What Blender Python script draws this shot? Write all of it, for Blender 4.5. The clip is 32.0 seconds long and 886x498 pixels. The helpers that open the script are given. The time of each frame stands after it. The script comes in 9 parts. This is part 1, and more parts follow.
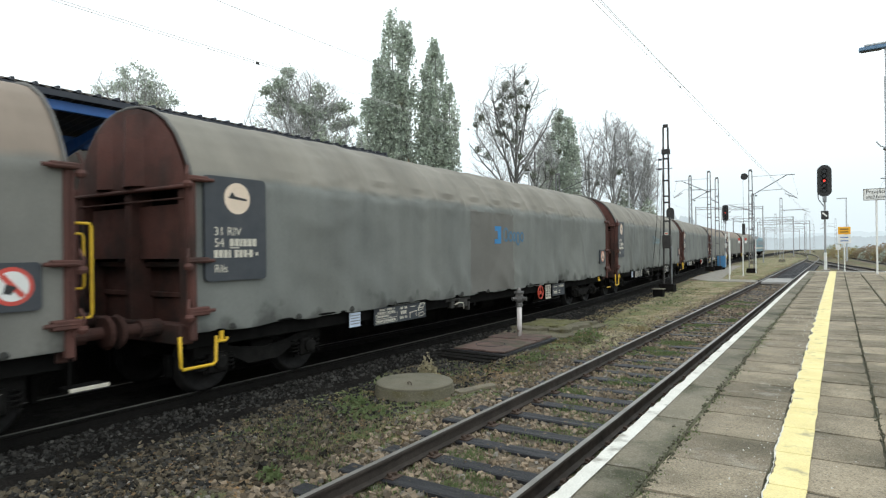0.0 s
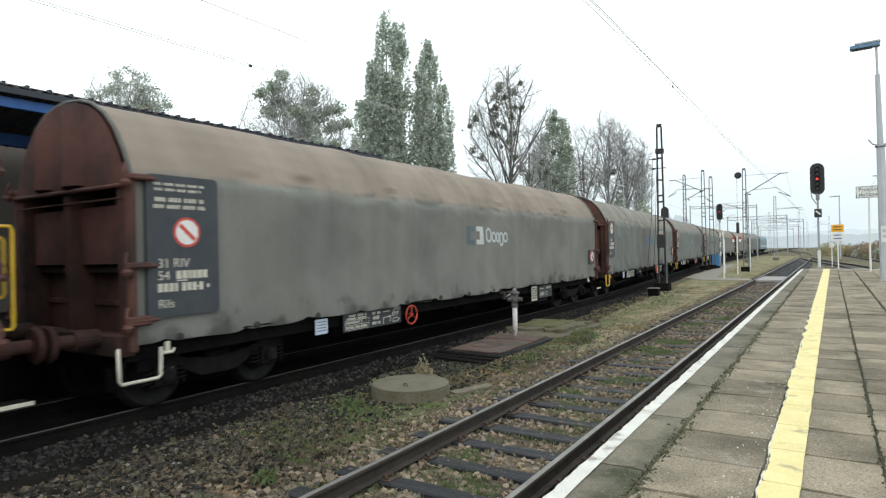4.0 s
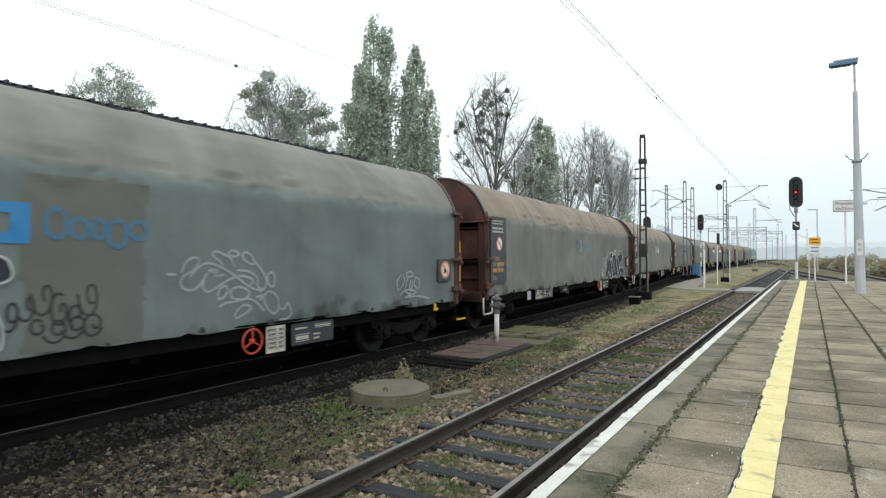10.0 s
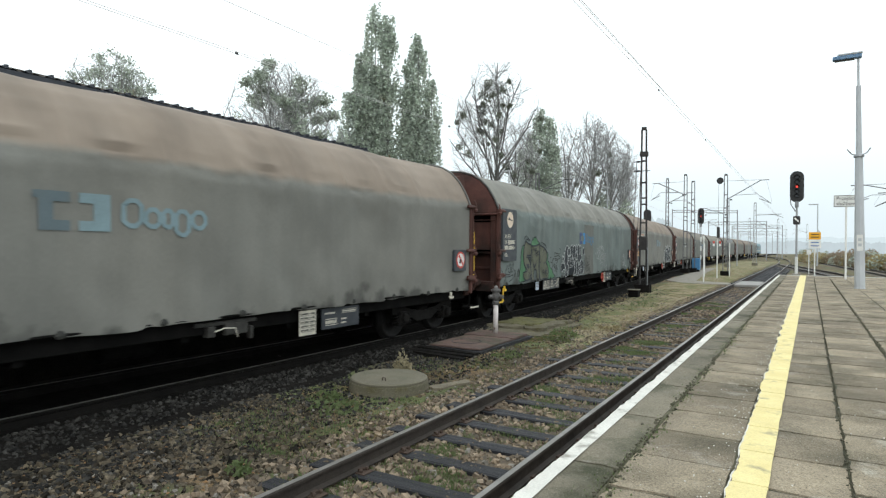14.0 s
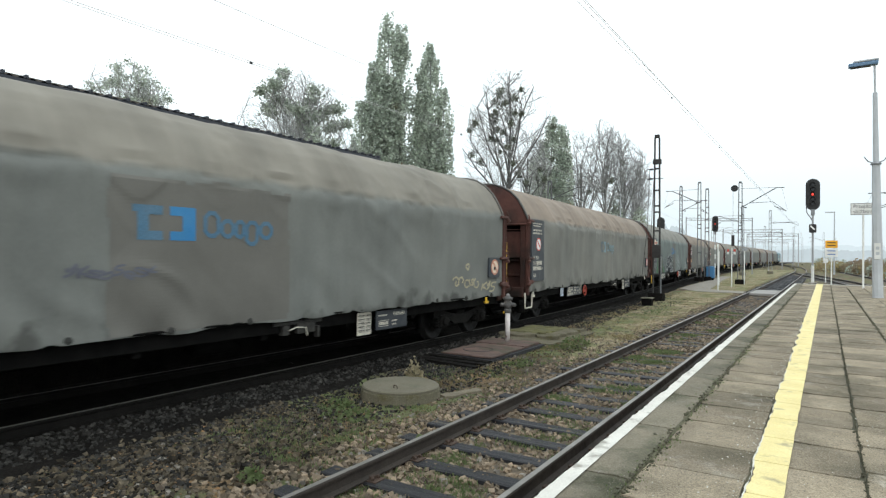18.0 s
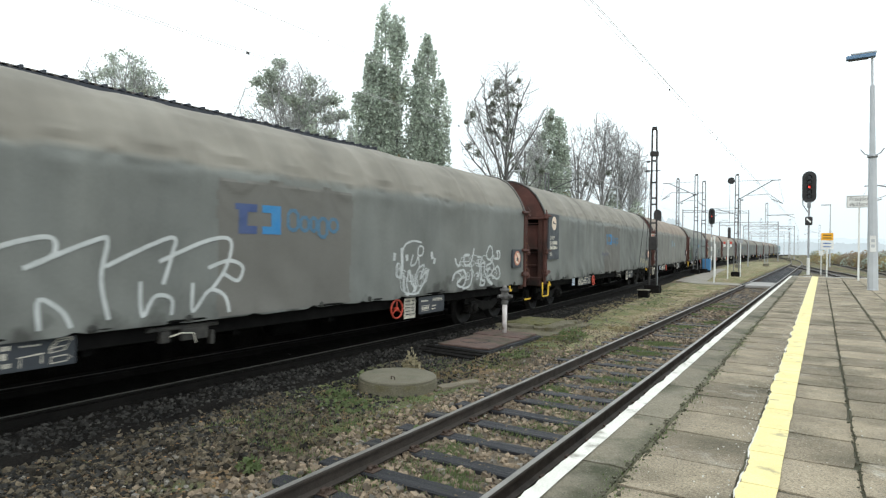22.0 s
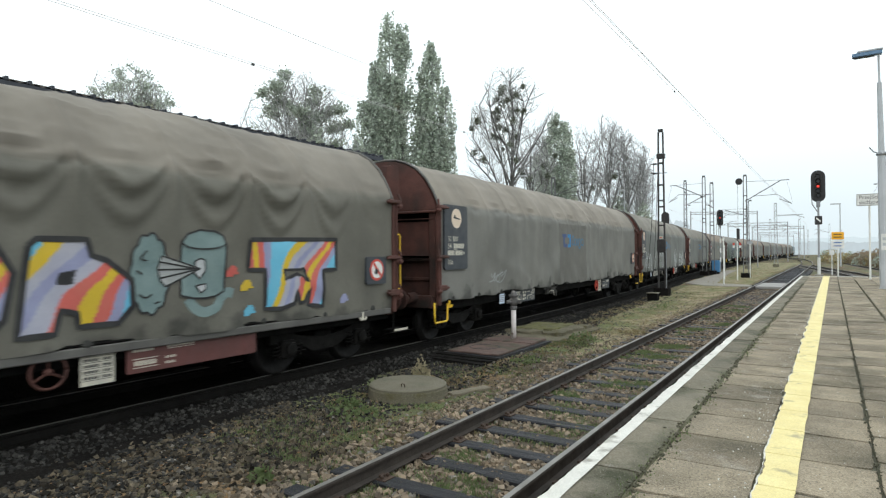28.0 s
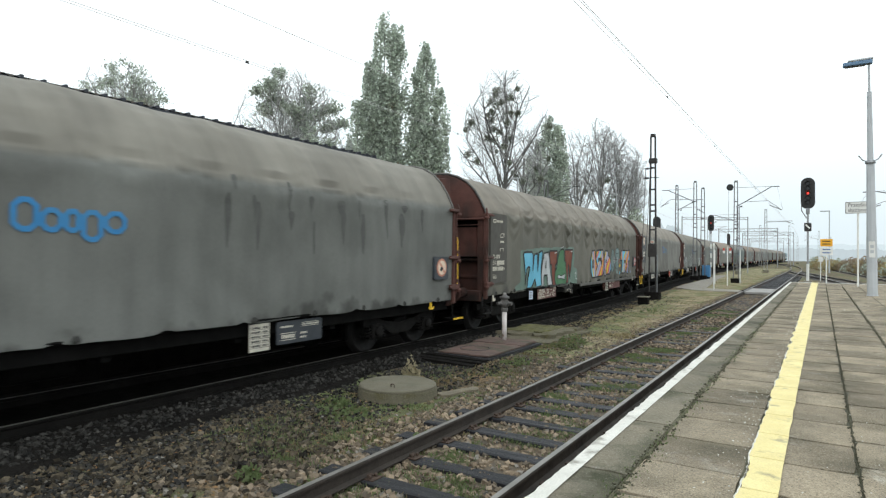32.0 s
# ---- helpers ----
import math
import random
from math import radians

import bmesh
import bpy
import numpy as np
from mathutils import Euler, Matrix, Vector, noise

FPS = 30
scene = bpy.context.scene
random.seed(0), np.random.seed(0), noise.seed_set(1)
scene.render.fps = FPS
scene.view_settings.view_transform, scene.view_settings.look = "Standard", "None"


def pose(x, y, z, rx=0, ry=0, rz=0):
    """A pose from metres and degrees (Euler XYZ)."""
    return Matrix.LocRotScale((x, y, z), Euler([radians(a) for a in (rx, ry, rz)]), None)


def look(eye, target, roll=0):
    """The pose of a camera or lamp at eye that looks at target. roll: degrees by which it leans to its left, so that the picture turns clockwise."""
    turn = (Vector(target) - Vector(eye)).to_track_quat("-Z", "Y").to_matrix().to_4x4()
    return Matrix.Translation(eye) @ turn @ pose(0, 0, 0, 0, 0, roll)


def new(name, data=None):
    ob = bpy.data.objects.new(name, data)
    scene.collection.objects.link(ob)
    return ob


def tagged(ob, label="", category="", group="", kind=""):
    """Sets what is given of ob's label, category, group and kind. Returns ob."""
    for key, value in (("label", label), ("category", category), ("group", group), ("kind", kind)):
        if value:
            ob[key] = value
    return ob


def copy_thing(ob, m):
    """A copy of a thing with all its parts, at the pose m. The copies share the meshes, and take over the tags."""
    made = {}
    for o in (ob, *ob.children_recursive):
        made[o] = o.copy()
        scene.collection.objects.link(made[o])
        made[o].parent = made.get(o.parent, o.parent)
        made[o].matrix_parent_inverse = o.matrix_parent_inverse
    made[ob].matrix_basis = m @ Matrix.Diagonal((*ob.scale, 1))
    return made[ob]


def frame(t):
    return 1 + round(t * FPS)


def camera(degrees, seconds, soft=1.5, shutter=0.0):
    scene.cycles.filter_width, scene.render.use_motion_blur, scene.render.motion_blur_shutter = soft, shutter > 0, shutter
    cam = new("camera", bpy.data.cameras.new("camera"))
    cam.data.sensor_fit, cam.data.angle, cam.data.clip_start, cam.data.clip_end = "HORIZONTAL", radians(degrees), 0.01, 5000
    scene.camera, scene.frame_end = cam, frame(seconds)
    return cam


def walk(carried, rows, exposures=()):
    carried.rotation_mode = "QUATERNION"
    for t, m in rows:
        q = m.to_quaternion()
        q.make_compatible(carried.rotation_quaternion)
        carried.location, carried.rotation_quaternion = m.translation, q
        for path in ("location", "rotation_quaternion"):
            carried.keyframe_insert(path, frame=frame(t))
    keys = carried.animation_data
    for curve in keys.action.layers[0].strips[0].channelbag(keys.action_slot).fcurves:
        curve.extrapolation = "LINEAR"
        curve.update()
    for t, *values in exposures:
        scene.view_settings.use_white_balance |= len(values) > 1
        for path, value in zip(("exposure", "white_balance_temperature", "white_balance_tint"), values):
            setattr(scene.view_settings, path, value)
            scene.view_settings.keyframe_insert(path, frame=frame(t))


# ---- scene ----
import itertools

cam = camera(72.8, 32.0, soft=1.25, shutter=0.3)
PATH = [
    (0, 2.269, -4.763, 2.054, 90.089, 0.764, 33.300),
    (0.5, 2.272, -4.762, 2.049, 89.994, 0.134, 32.744),
    (1, 2.278, -4.752, 2.051, 90.243, 0.726, 32.156),
    (1.5, 2.284, -4.764, 2.054, 90.710, 0.530, 31.735),
    (2, 2.279, -4.755, 2.052, 90.104, 0.345, 32.263),
    (2.5, 2.279, -4.756, 2.047, 89.983, 0.683, 32.409),
    (3, 2.281, -4.759, 2.045, 90.082, 0.949, 32.647),
    (3.5, 2.279, -4.755, 2.050, 90.203, 1.411, 33.019),
    (5.5, 2.297, -4.756, 2.046, 90.261, 0.635, 32.204),
    (6, 2.298, -4.752, 2.048, 90.307, 0.713, 32.242),
    (6.5, 2.302, -4.762, 2.051, 89.683, 0.845, 32.037),
    (7, 2.298, -4.754, 2.050, 89.427, 0.777, 31.969),
    (7.5, 2.297, -4.754, 2.038, 88.854, 0.521, 32.032),
    (8, 2.288, -4.753, 2.042, 89.480, 0.308, 32.693),
    (8.5, 2.294, -4.769, 2.049, 90.758, 0.233, 31.587),
    (9, 2.291, -4.752, 2.046, 90.688, -0.165, 31.576),
    (9.5, 2.291, -4.755, 2.042, 90.766, 0.390, 32.007),
    (10, 2.300, -4.755, 2.047, 90.685, 0.198, 31.345),
    (10.5, 2.297, -4.760, 2.048, 90.730, -0.490, 32.504),
    (11, 2.293, -4.753, 2.047, 90.942, 0.077, 32.733),
    (11.5, 2.298, -4.750, 2.052, 90.969, 0.023, 32.360),
    (12, 2.300, -4.752, 2.048, 91.742, -0.733, 32.088),
    (12.5, 2.297, -4.751, 2.051, 90.844, -0.345, 31.714),
    (13, 2.292, -4.752, 2.052, 90.103, -0.457, 31.914),
    (13.5, 2.298, -4.741, 2.037, 89.963, -0.112, 31.710),
    (14, 2.296, -4.742, 2.042, 89.812, -0.424, 31.338),
    (14.5, 2.298, -4.750, 2.042, 90.058, -0.387, 31.521),
    (16.5, 2.293, -4.756, 2.044, 90.295, -0.988, 33.213),
    (17, 2.299, -4.752, 2.047, 90.487, -0.848, 32.928),
    (17.5, 2.303, -4.752, 2.051, 91.014, -0.915, 32.819),
    (18, 2.306, -4.750, 2.047, 90.526, -0.537, 32.487),
    (18.5, 2.304, -4.748, 2.046, 89.816, -0.642, 32.090),
    (19, 2.298, -4.753, 2.043, 89.817, -1.117, 32.639),
    (19.5, 2.298, -4.753, 2.040, 90.166, -0.626, 32.311),
    (20, 2.305, -4.765, 2.043, 89.225, -0.622, 32.516),
    (20.5, 2.304, -4.755, 2.036, 89.316, -0.546, 32.209),
    (21, 2.300, -4.754, 2.042, 89.232, -0.291, 32.533),
    (21.5, 2.297, -4.755, 2.029, 88.888, -0.709, 32.336),
    (22, 2.301, -4.760, 2.042, 89.751, -0.648, 32.190),
    (22.5, 2.304, -4.767, 2.036, 89.783, -0.587, 31.613),
    (23, 2.314, -4.770, 2.042, 91.036, -0.325, 31.071),
    (23.5, 2.319, -4.766, 2.042, 90.284, -0.266, 30.686),
    (24, 2.303, -4.754, 2.042, 90.486, -0.384, 31.082),
    (24.5, 2.291, -4.738, 2.032, 90.262, -0.093, 31.412),
    (25, 2.281, -4.741, 2.033, 90.044, -0.659, 32.688),
    (25.5, 2.279, -4.744, 2.038, 90.556, -0.081, 33.869),
    (27.5, 2.286, -4.754, 2.035, 91.116, 0.638, 34.162),
    (28, 2.294, -4.754, 2.034, 90.406, 0.462, 32.900),
    (28.5, 2.292, -4.762, 2.033, 90.764, 0.362, 33.031),
    (29, 2.301, -4.765, 2.034, 90.770, 0.260, 32.934),
    (29.5, 2.311, -4.759, 2.038, 90.664, 0.466, 32.145),
    (30, 2.314, -4.761, 2.036, 91.200, 0.739, 31.831),
    (30.5, 2.312, -4.765, 2.041, 90.788, 0.508, 31.619),
    (31, 2.306, -4.762, 2.034, 90.730, 0.230, 31.936),
    (31.5, 2.306, -4.765, 2.029, 90.581, -0.023, 32.205),
    (32, 2.311, -4.764, 2.034, 90.499, -0.400, 32.157),
]
walk(cam, [(t, pose(x, y, z, rx, ry, rz)) for t, x, y, z, rx, ry, rz in PATH], [(0, 0.12), (2, 0.11), (4.5, 0.12), (6, 0.14), (8, 0.16), (8.5, 0.21), (9.2, 0.12), (10, 0.03), (12, 0.0), (14, 0.08), (17, 0.16), (19, 0.04), (20, 0.08), (21, 0.31), (22, 0.27), (23, 0.08), (25, 0.03), (28, 0.06), (30, 0.1), (32, 0.08)])
scene.view_settings.exposure = 0.0

# ---- light: an even overcast sky with a trace of sun behind it ----
world = bpy.data.worlds.new("overcast_sky")
scene.world = world
world.use_nodes = True
wn, wl = world.node_tree.nodes, world.node_tree.links
sky = wn.new("ShaderNodeTexSky")
sky.sky_type, sky.sun_disc = "NISHITA", False
sky.sun_elevation, sky.sun_rotation = radians(38), radians(150)
dim = wn.new("ShaderNodeMix")
dim.data_type, dim.blend_type = "RGBA", "MULTIPLY"
dim.inputs["Factor"].default_value = 1.0
dim.inputs["B"].default_value = (0.1, 0.1, 0.1, 1)
cloud = wn.new("ShaderNodeMix")
cloud.data_type = "RGBA"
cloud.inputs["Factor"].default_value = 0.93
cloud.inputs["B"].default_value = (0.905, 0.985, 1.0, 1)
wl.new(sky.outputs[0], dim.inputs["A"])
wl.new(dim.outputs["Result"], cloud.inputs["A"])
# the overcast is greyer and bluer down at the misty horizon
gaze = wn.new("ShaderNodeTexCoord")
axes = wn.new("ShaderNodeSeparateXYZ")
low = wn.new("ShaderNodeMapRange")
low.inputs["From Min"].default_value, low.inputs["From Max"].default_value = 0.0, 0.3
low.interpolation_type = "SMOOTHSTEP"
mist = wn.new("ShaderNodeMix")
mist.data_type = "RGBA"
mist.inputs["A"].default_value = (0.56, 0.64, 0.675, 1)
wl.new(gaze.outputs["Generated"], axes.inputs[0])
wl.new(axes.outputs["Z"], low.inputs["Value"])
wl.new(low.outputs[0], mist.inputs["Factor"])
wl.new(cloud.outputs["Result"], mist.inputs["B"])
wl.new(mist.outputs["Result"], wn["Background"].inputs["Color"])
wn["Background"].inputs["Strength"].default_value = 1.37
sun = new("sun", bpy.data.lights.new("sun", "SUN"))
sun.data.energy, sun.data.angle, sun.data.color = 0.6, radians(40), (1.0, 0.98, 0.95)
sun.matrix_world = look((20, -30, 32), (0, 0, 0))

# ---- mesh tools ----
class Geo:
    """Vertices and faces of one part."""

    def __init__(self):
        self.v, self.f = [], []

    def add(self, verts, faces):
        n = len(self.v)
        self.v += [tuple(p) for p in verts]
        self.f += [tuple(i + n for i in f) for f in faces]
        return self

    def box(self, x0, x1, y0, y1, z0, z1, b=0.0):
        """A box with chamfered edges."""
        lo, hi = (x0, y0, z0), (x1, y1, z1)
        if b <= 0:
            c = [(x, y, z) for x in (x0, x1) for y in (y0, y1) for z in (z0, z1)]
            return self.add(c, [(0, 1, 3, 2), (4, 6, 7, 5), (0, 4, 5, 1), (2, 3, 7, 6), (0, 2, 6, 4), (1, 5, 7, 3)])
        vs, at = [], {}
        for sx in (0, 1):
            for sy in (0, 1):
                for sz in (0, 1):
                    s = (sx, sy, sz)
                    for k in range(3):
                        at[s, k] = len(vs)
                        vs.append([(hi[a] if s[a] else lo[a]) + (0 if a == k else (-b if s[a] else b)) for a in range(3)])
        fs = []
        for k in range(3):
            a, c = (k + 1) % 3, (k + 2) % 3
            for s in (0, 1):
                ring = []
                for u, w in ((0, 0), (1, 0), (1, 1), (0, 1)):
                    t = [0, 0, 0]
                    t[k], t[a], t[c] = s, u, w
                    ring.append(at[tuple(t), k])
                fs.append(tuple(ring if s else ring[::-1]))
            for u in (0, 1):
                for w in (0, 1):
                    p, q = [0, 0, 0], [0, 0, 0]
                    p[a], p[c], q[a], q[c], q[k] = u, w, u, w, 1
                    r = (at[tuple(p), a], at[tuple(q), a], at[tuple(q), c], at[tuple(p), c])
                    fs.append(r if u == w else r[::-1])
        for s in itertools.product((0, 1), repeat=3):
            r = (at[s, 0], at[s, 1], at[s, 2])
            fs.append(r if sum(s) % 2 else r[::-1])
        return self.add(vs, fs)

    def tube(self, pts, r, n=8, caps=True, r2=None):
        """A round bar along points, tapering from r to r2."""
        pts = [Vector(p) for p in pts]
        rings, m = [], len(pts)
        side = None
        for i, p in enumerate(pts):
            d = (pts[min(i + 1, m - 1)] - pts[max(i - 1, 0)]).normalized()
            if side is None:
                side = d.orthogonal().normalized()
            else:
                side = (side - d * side.dot(d)).normalized()
            up = d.cross(side)
            rr = r if r2 is None else r + (r2 - r) * i / max(m - 1, 1)
            rings.append([p + rr * (math.cos(2 * math.pi * k / n) * side + math.sin(2 * math.pi * k / n) * up) for k in range(n)])
        fs = []
        for i in range(m - 1):
            for k in range(n):
                fs.append((i * n + k, i * n + (k + 1) % n, (i + 1) * n + (k + 1) % n, (i + 1) * n + k))
        if caps:
            fs += [tuple(range(n))[::-1], tuple((m - 1) * n + k for k in range(n))]
        return self.add([q for ring in rings for q in ring], fs)

    def sweep(self, section, pts, closed=True):
        """A section of (across, up) points carried along a level path."""
        pts, n, m = [Vector(p) for p in pts], len(section), len(pts)
        vs = []
        for i, p in enumerate(pts):
            d = (pts[min(i + 1, m - 1)] - pts[max(i - 1, 0)])
            a = Vector((d.y, -d.x, 0)).normalized()
            vs += [p + a * s + Vector((0, 0, u)) for s, u in section]
        e = n if closed else n - 1
        fs = [(i * n + k, i * n + (k + 1) % n, (i + 1) * n + (k + 1) % n, (i + 1) * n + k) for i in range(m - 1) for k in range(e)]
        if closed:
            fs += [tuple(range(n))[::-1], tuple((m - 1) * n + k for k in range(n))]
        return self.add(vs, fs)

    def lathe(self, profile, centre, axis="z", n=20):
        """Rings of (radius, height) about an axis."""
        c, vs = Vector(centre), []
        for r, h in profile:
            for k in range(n):
                u, w = r * math.cos(2 * math.pi * k / n), r * math.sin(2 * math.pi * k / n)
                vs.append(c + Vector({"z": (u, w, h), "x": (h, u, w), "y": (w, h, u)}[axis]))
        m = len(profile)
        fs = [(i * n + k, i * n + (k + 1) % n, (i + 1) * n + (k + 1) % n, (i + 1) * n + k) for i in range(m - 1) for k in range(n)]
        fs += [tuple(range(n))[::-1], tuple((m - 1) * n + k for k in range(n))]
        return self.add(vs, fs)

    def grid(self, rows):
        """A sheet through rows of points."""
        n = len(rows[0])
        return self.add([p for r in rows for p in r], [(i * n + k, i * n + k + 1, (i + 1) * n + k + 1, (i + 1) * n + k) for i in range(len(rows) - 1) for k in range(n - 1)])

    def mesh(self, name, material, smooth=False):
        me = bpy.data.meshes.new(name)
        me.from_pydata(self.v, [], self.f)
        me.materials.append(material)
        if smooth:
            me.polygons.foreach_set("use_smooth", [True] * len(me.polygons))
        me.update()
        return me


def part(name, geo, material, parent=None, label="", smooth=False):
    ob = new(name, geo.mesh(name, material, smooth))
    ob.parent = parent
    return tagged(ob, label)


def thing(name, label, category, at=(0, 0, 0), group="", kind="", turn=0):
    """The Empty at a thing's base that carries its parts."""
    ob = new(name)
    ob.empty_display_size = 0.2
    ob.matrix_basis = pose(*at, 0, 0, turn)
    return tagged(ob, label, category, group, kind)


def lettering(name, words, material, parent, size, m, label=""):
    """Raised lettering in the built-in font."""
    cu = bpy.data.curves.new(name, "FONT")
    cu.body, cu.size, cu.extrude = words, size, 0.001
    tmp = bpy.data.objects.new(name, cu)
    scene.collection.objects.link(tmp)
    bpy.context.view_layer.update()
    me = bpy.data.meshes.new_from_object(tmp.evaluated_get(bpy.context.evaluated_depsgraph_get()))
    bpy.data.objects.remove(tmp)
    me.materials.clear()
    me.materials.append(material)
    ob = new(name, me)
    ob.parent, ob.matrix_basis = parent, m
    return tagged(ob, label)


# ---- materials ----
def surface(name, a, b, scale=3.0, rough=0.8, fine=60.0, grain=0.25, bump=0.2, metal=0.0, stretch=(1, 1, 1), shade=0.0, c=None, cscale=1.0, cut=(0.5, 0.62), rough2=None, emit=None, depth=0.02, spec=0.5, island=0.0, speck=0.0, world=False, pale=None):
    """Two tones mixed by broad noise, a grain over them, an optional third tone in patches, and fine relief."""
    m = bpy.data.materials.new(name)
    m.use_nodes = True
    N, L = m.node_tree.nodes, m.node_tree.links
    p = N["Principled BSDF"]
    co = N.new("ShaderNodeTexCoord")
    mp = N.new("ShaderNodeMapping")
    mp.inputs["Scale"].default_value = stretch
    L.new(N.new("ShaderNodeNewGeometry").outputs["Position"] if world else co.outputs["Object"], mp.inputs["Vector"])

    def noisy(s, detail=5.0, off=0.0, r=0.55):
        n = N.new("ShaderNodeTexNoise")
        n.inputs["Scale"].default_value, n.inputs["Detail"].default_value, n.inputs["Roughness"].default_value = s, detail, r
        if off:
            sh = N.new("ShaderNodeVectorMath")
            sh.operation = "ADD"
            sh.inputs[1].default_value = (off, off * 0.7, -off)
            L.new(mp.outputs[0], sh.inputs[0])
            L.new(sh.outputs[0], n.inputs["Vector"])
        else:
            L.new(mp.outputs[0], n.inputs["Vector"])
        return n.outputs["Fac"]

    def ramp(src, lo, hi, ilo=0.0, ihi=1.0):
        r = N.new("ShaderNodeMapRange")
        r.inputs["From Min"].default_value, r.inputs["From Max"].default_value = lo, hi
        r.inputs["To Min"].default_value, r.inputs["To Max"].default_value = ilo, ihi
        L.new(src, r.inputs["Value"])
        return r.outputs[0]

    def mix(fac, x, y, mode="MIX"):
        n = N.new("ShaderNodeMix")
        n.data_type, n.blend_type = "RGBA", mode
        for sock, val in (("Factor", fac), ("A", x), ("B", y)):
            if isinstance(val, (tuple, float, int)):
                n.inputs[sock].default_value = (*val, 1) if isinstance(val, tuple) else val
            else:
                L.new(val, n.inputs[sock])
        return n.outputs["Result"]

    tone = mix(ramp(noisy(scale), 0.32, 0.68), a, b)
    if c:
        tone = mix(ramp(noisy(cscale, 6.0, 7.3), *cut), tone, c)
    if pale:
        tone = mix(ramp(noisy(pale[3], 7.0, 12.1, 0.65), pale[4], pale[5]), tone, pale[:3])
    fineN = noisy(fine, 3.0, 3.1, 0.7)
    tone = mix(1.0, tone, ramp(fineN, 0.25, 0.75, 1 - grain, 1 + grain), "MULTIPLY")
    if shade:
        info = N.new("ShaderNodeObjectInfo")
        tone = mix(1.0, tone, ramp(info.outputs["Random"], 0, 1, 1 - shade, 1 + shade), "MULTIPLY")
    if island:
        geo = N.new("ShaderNodeNewGeometry")
        tone = mix(1.0, tone, ramp(geo.outputs["Random Per Island"], 0, 1, 1 - island, 1 + island), "MULTIPLY")
    if speck:
        tone = mix(ramp(noisy(fine * 1.6, 2.0, 5.5, 0.4), 0.66, 0.72, 0, speck), tone, (0.5, 0.47, 0.42))
        tone = mix(ramp(noisy(fine * 1.1, 2.0, 8.5, 0.4), 0.64, 0.7, 0, speck), tone, (0.06, 0.055, 0.045))
    L.new(tone, p.inputs["Base Color"])
    L.new(ramp(noisy(scale * 2.3, 4.0, 1.7), 0.3, 0.7, max(rough - 0.12, 0.03), min((rough2 or rough) + 0.12, 1)), p.inputs["Roughness"])
    p.inputs["Metallic"].default_value = metal
    p.inputs["Specular IOR Level"].default_value = spec
    if bump:
        bn = N.new("ShaderNodeBump")
        bn.inputs["Strength"].default_value, bn.inputs["Distance"].default_value = bump, depth
        L.new(fineN, bn.inputs["Height"])
        L.new(bn.outputs[0], p.inputs["Normal"])
    if emit:
        p.inputs["Emission Color"].default_value = (*emit[:3], 1)
        p.inputs["Emission Strength"].default_value = emit[3]
    return m


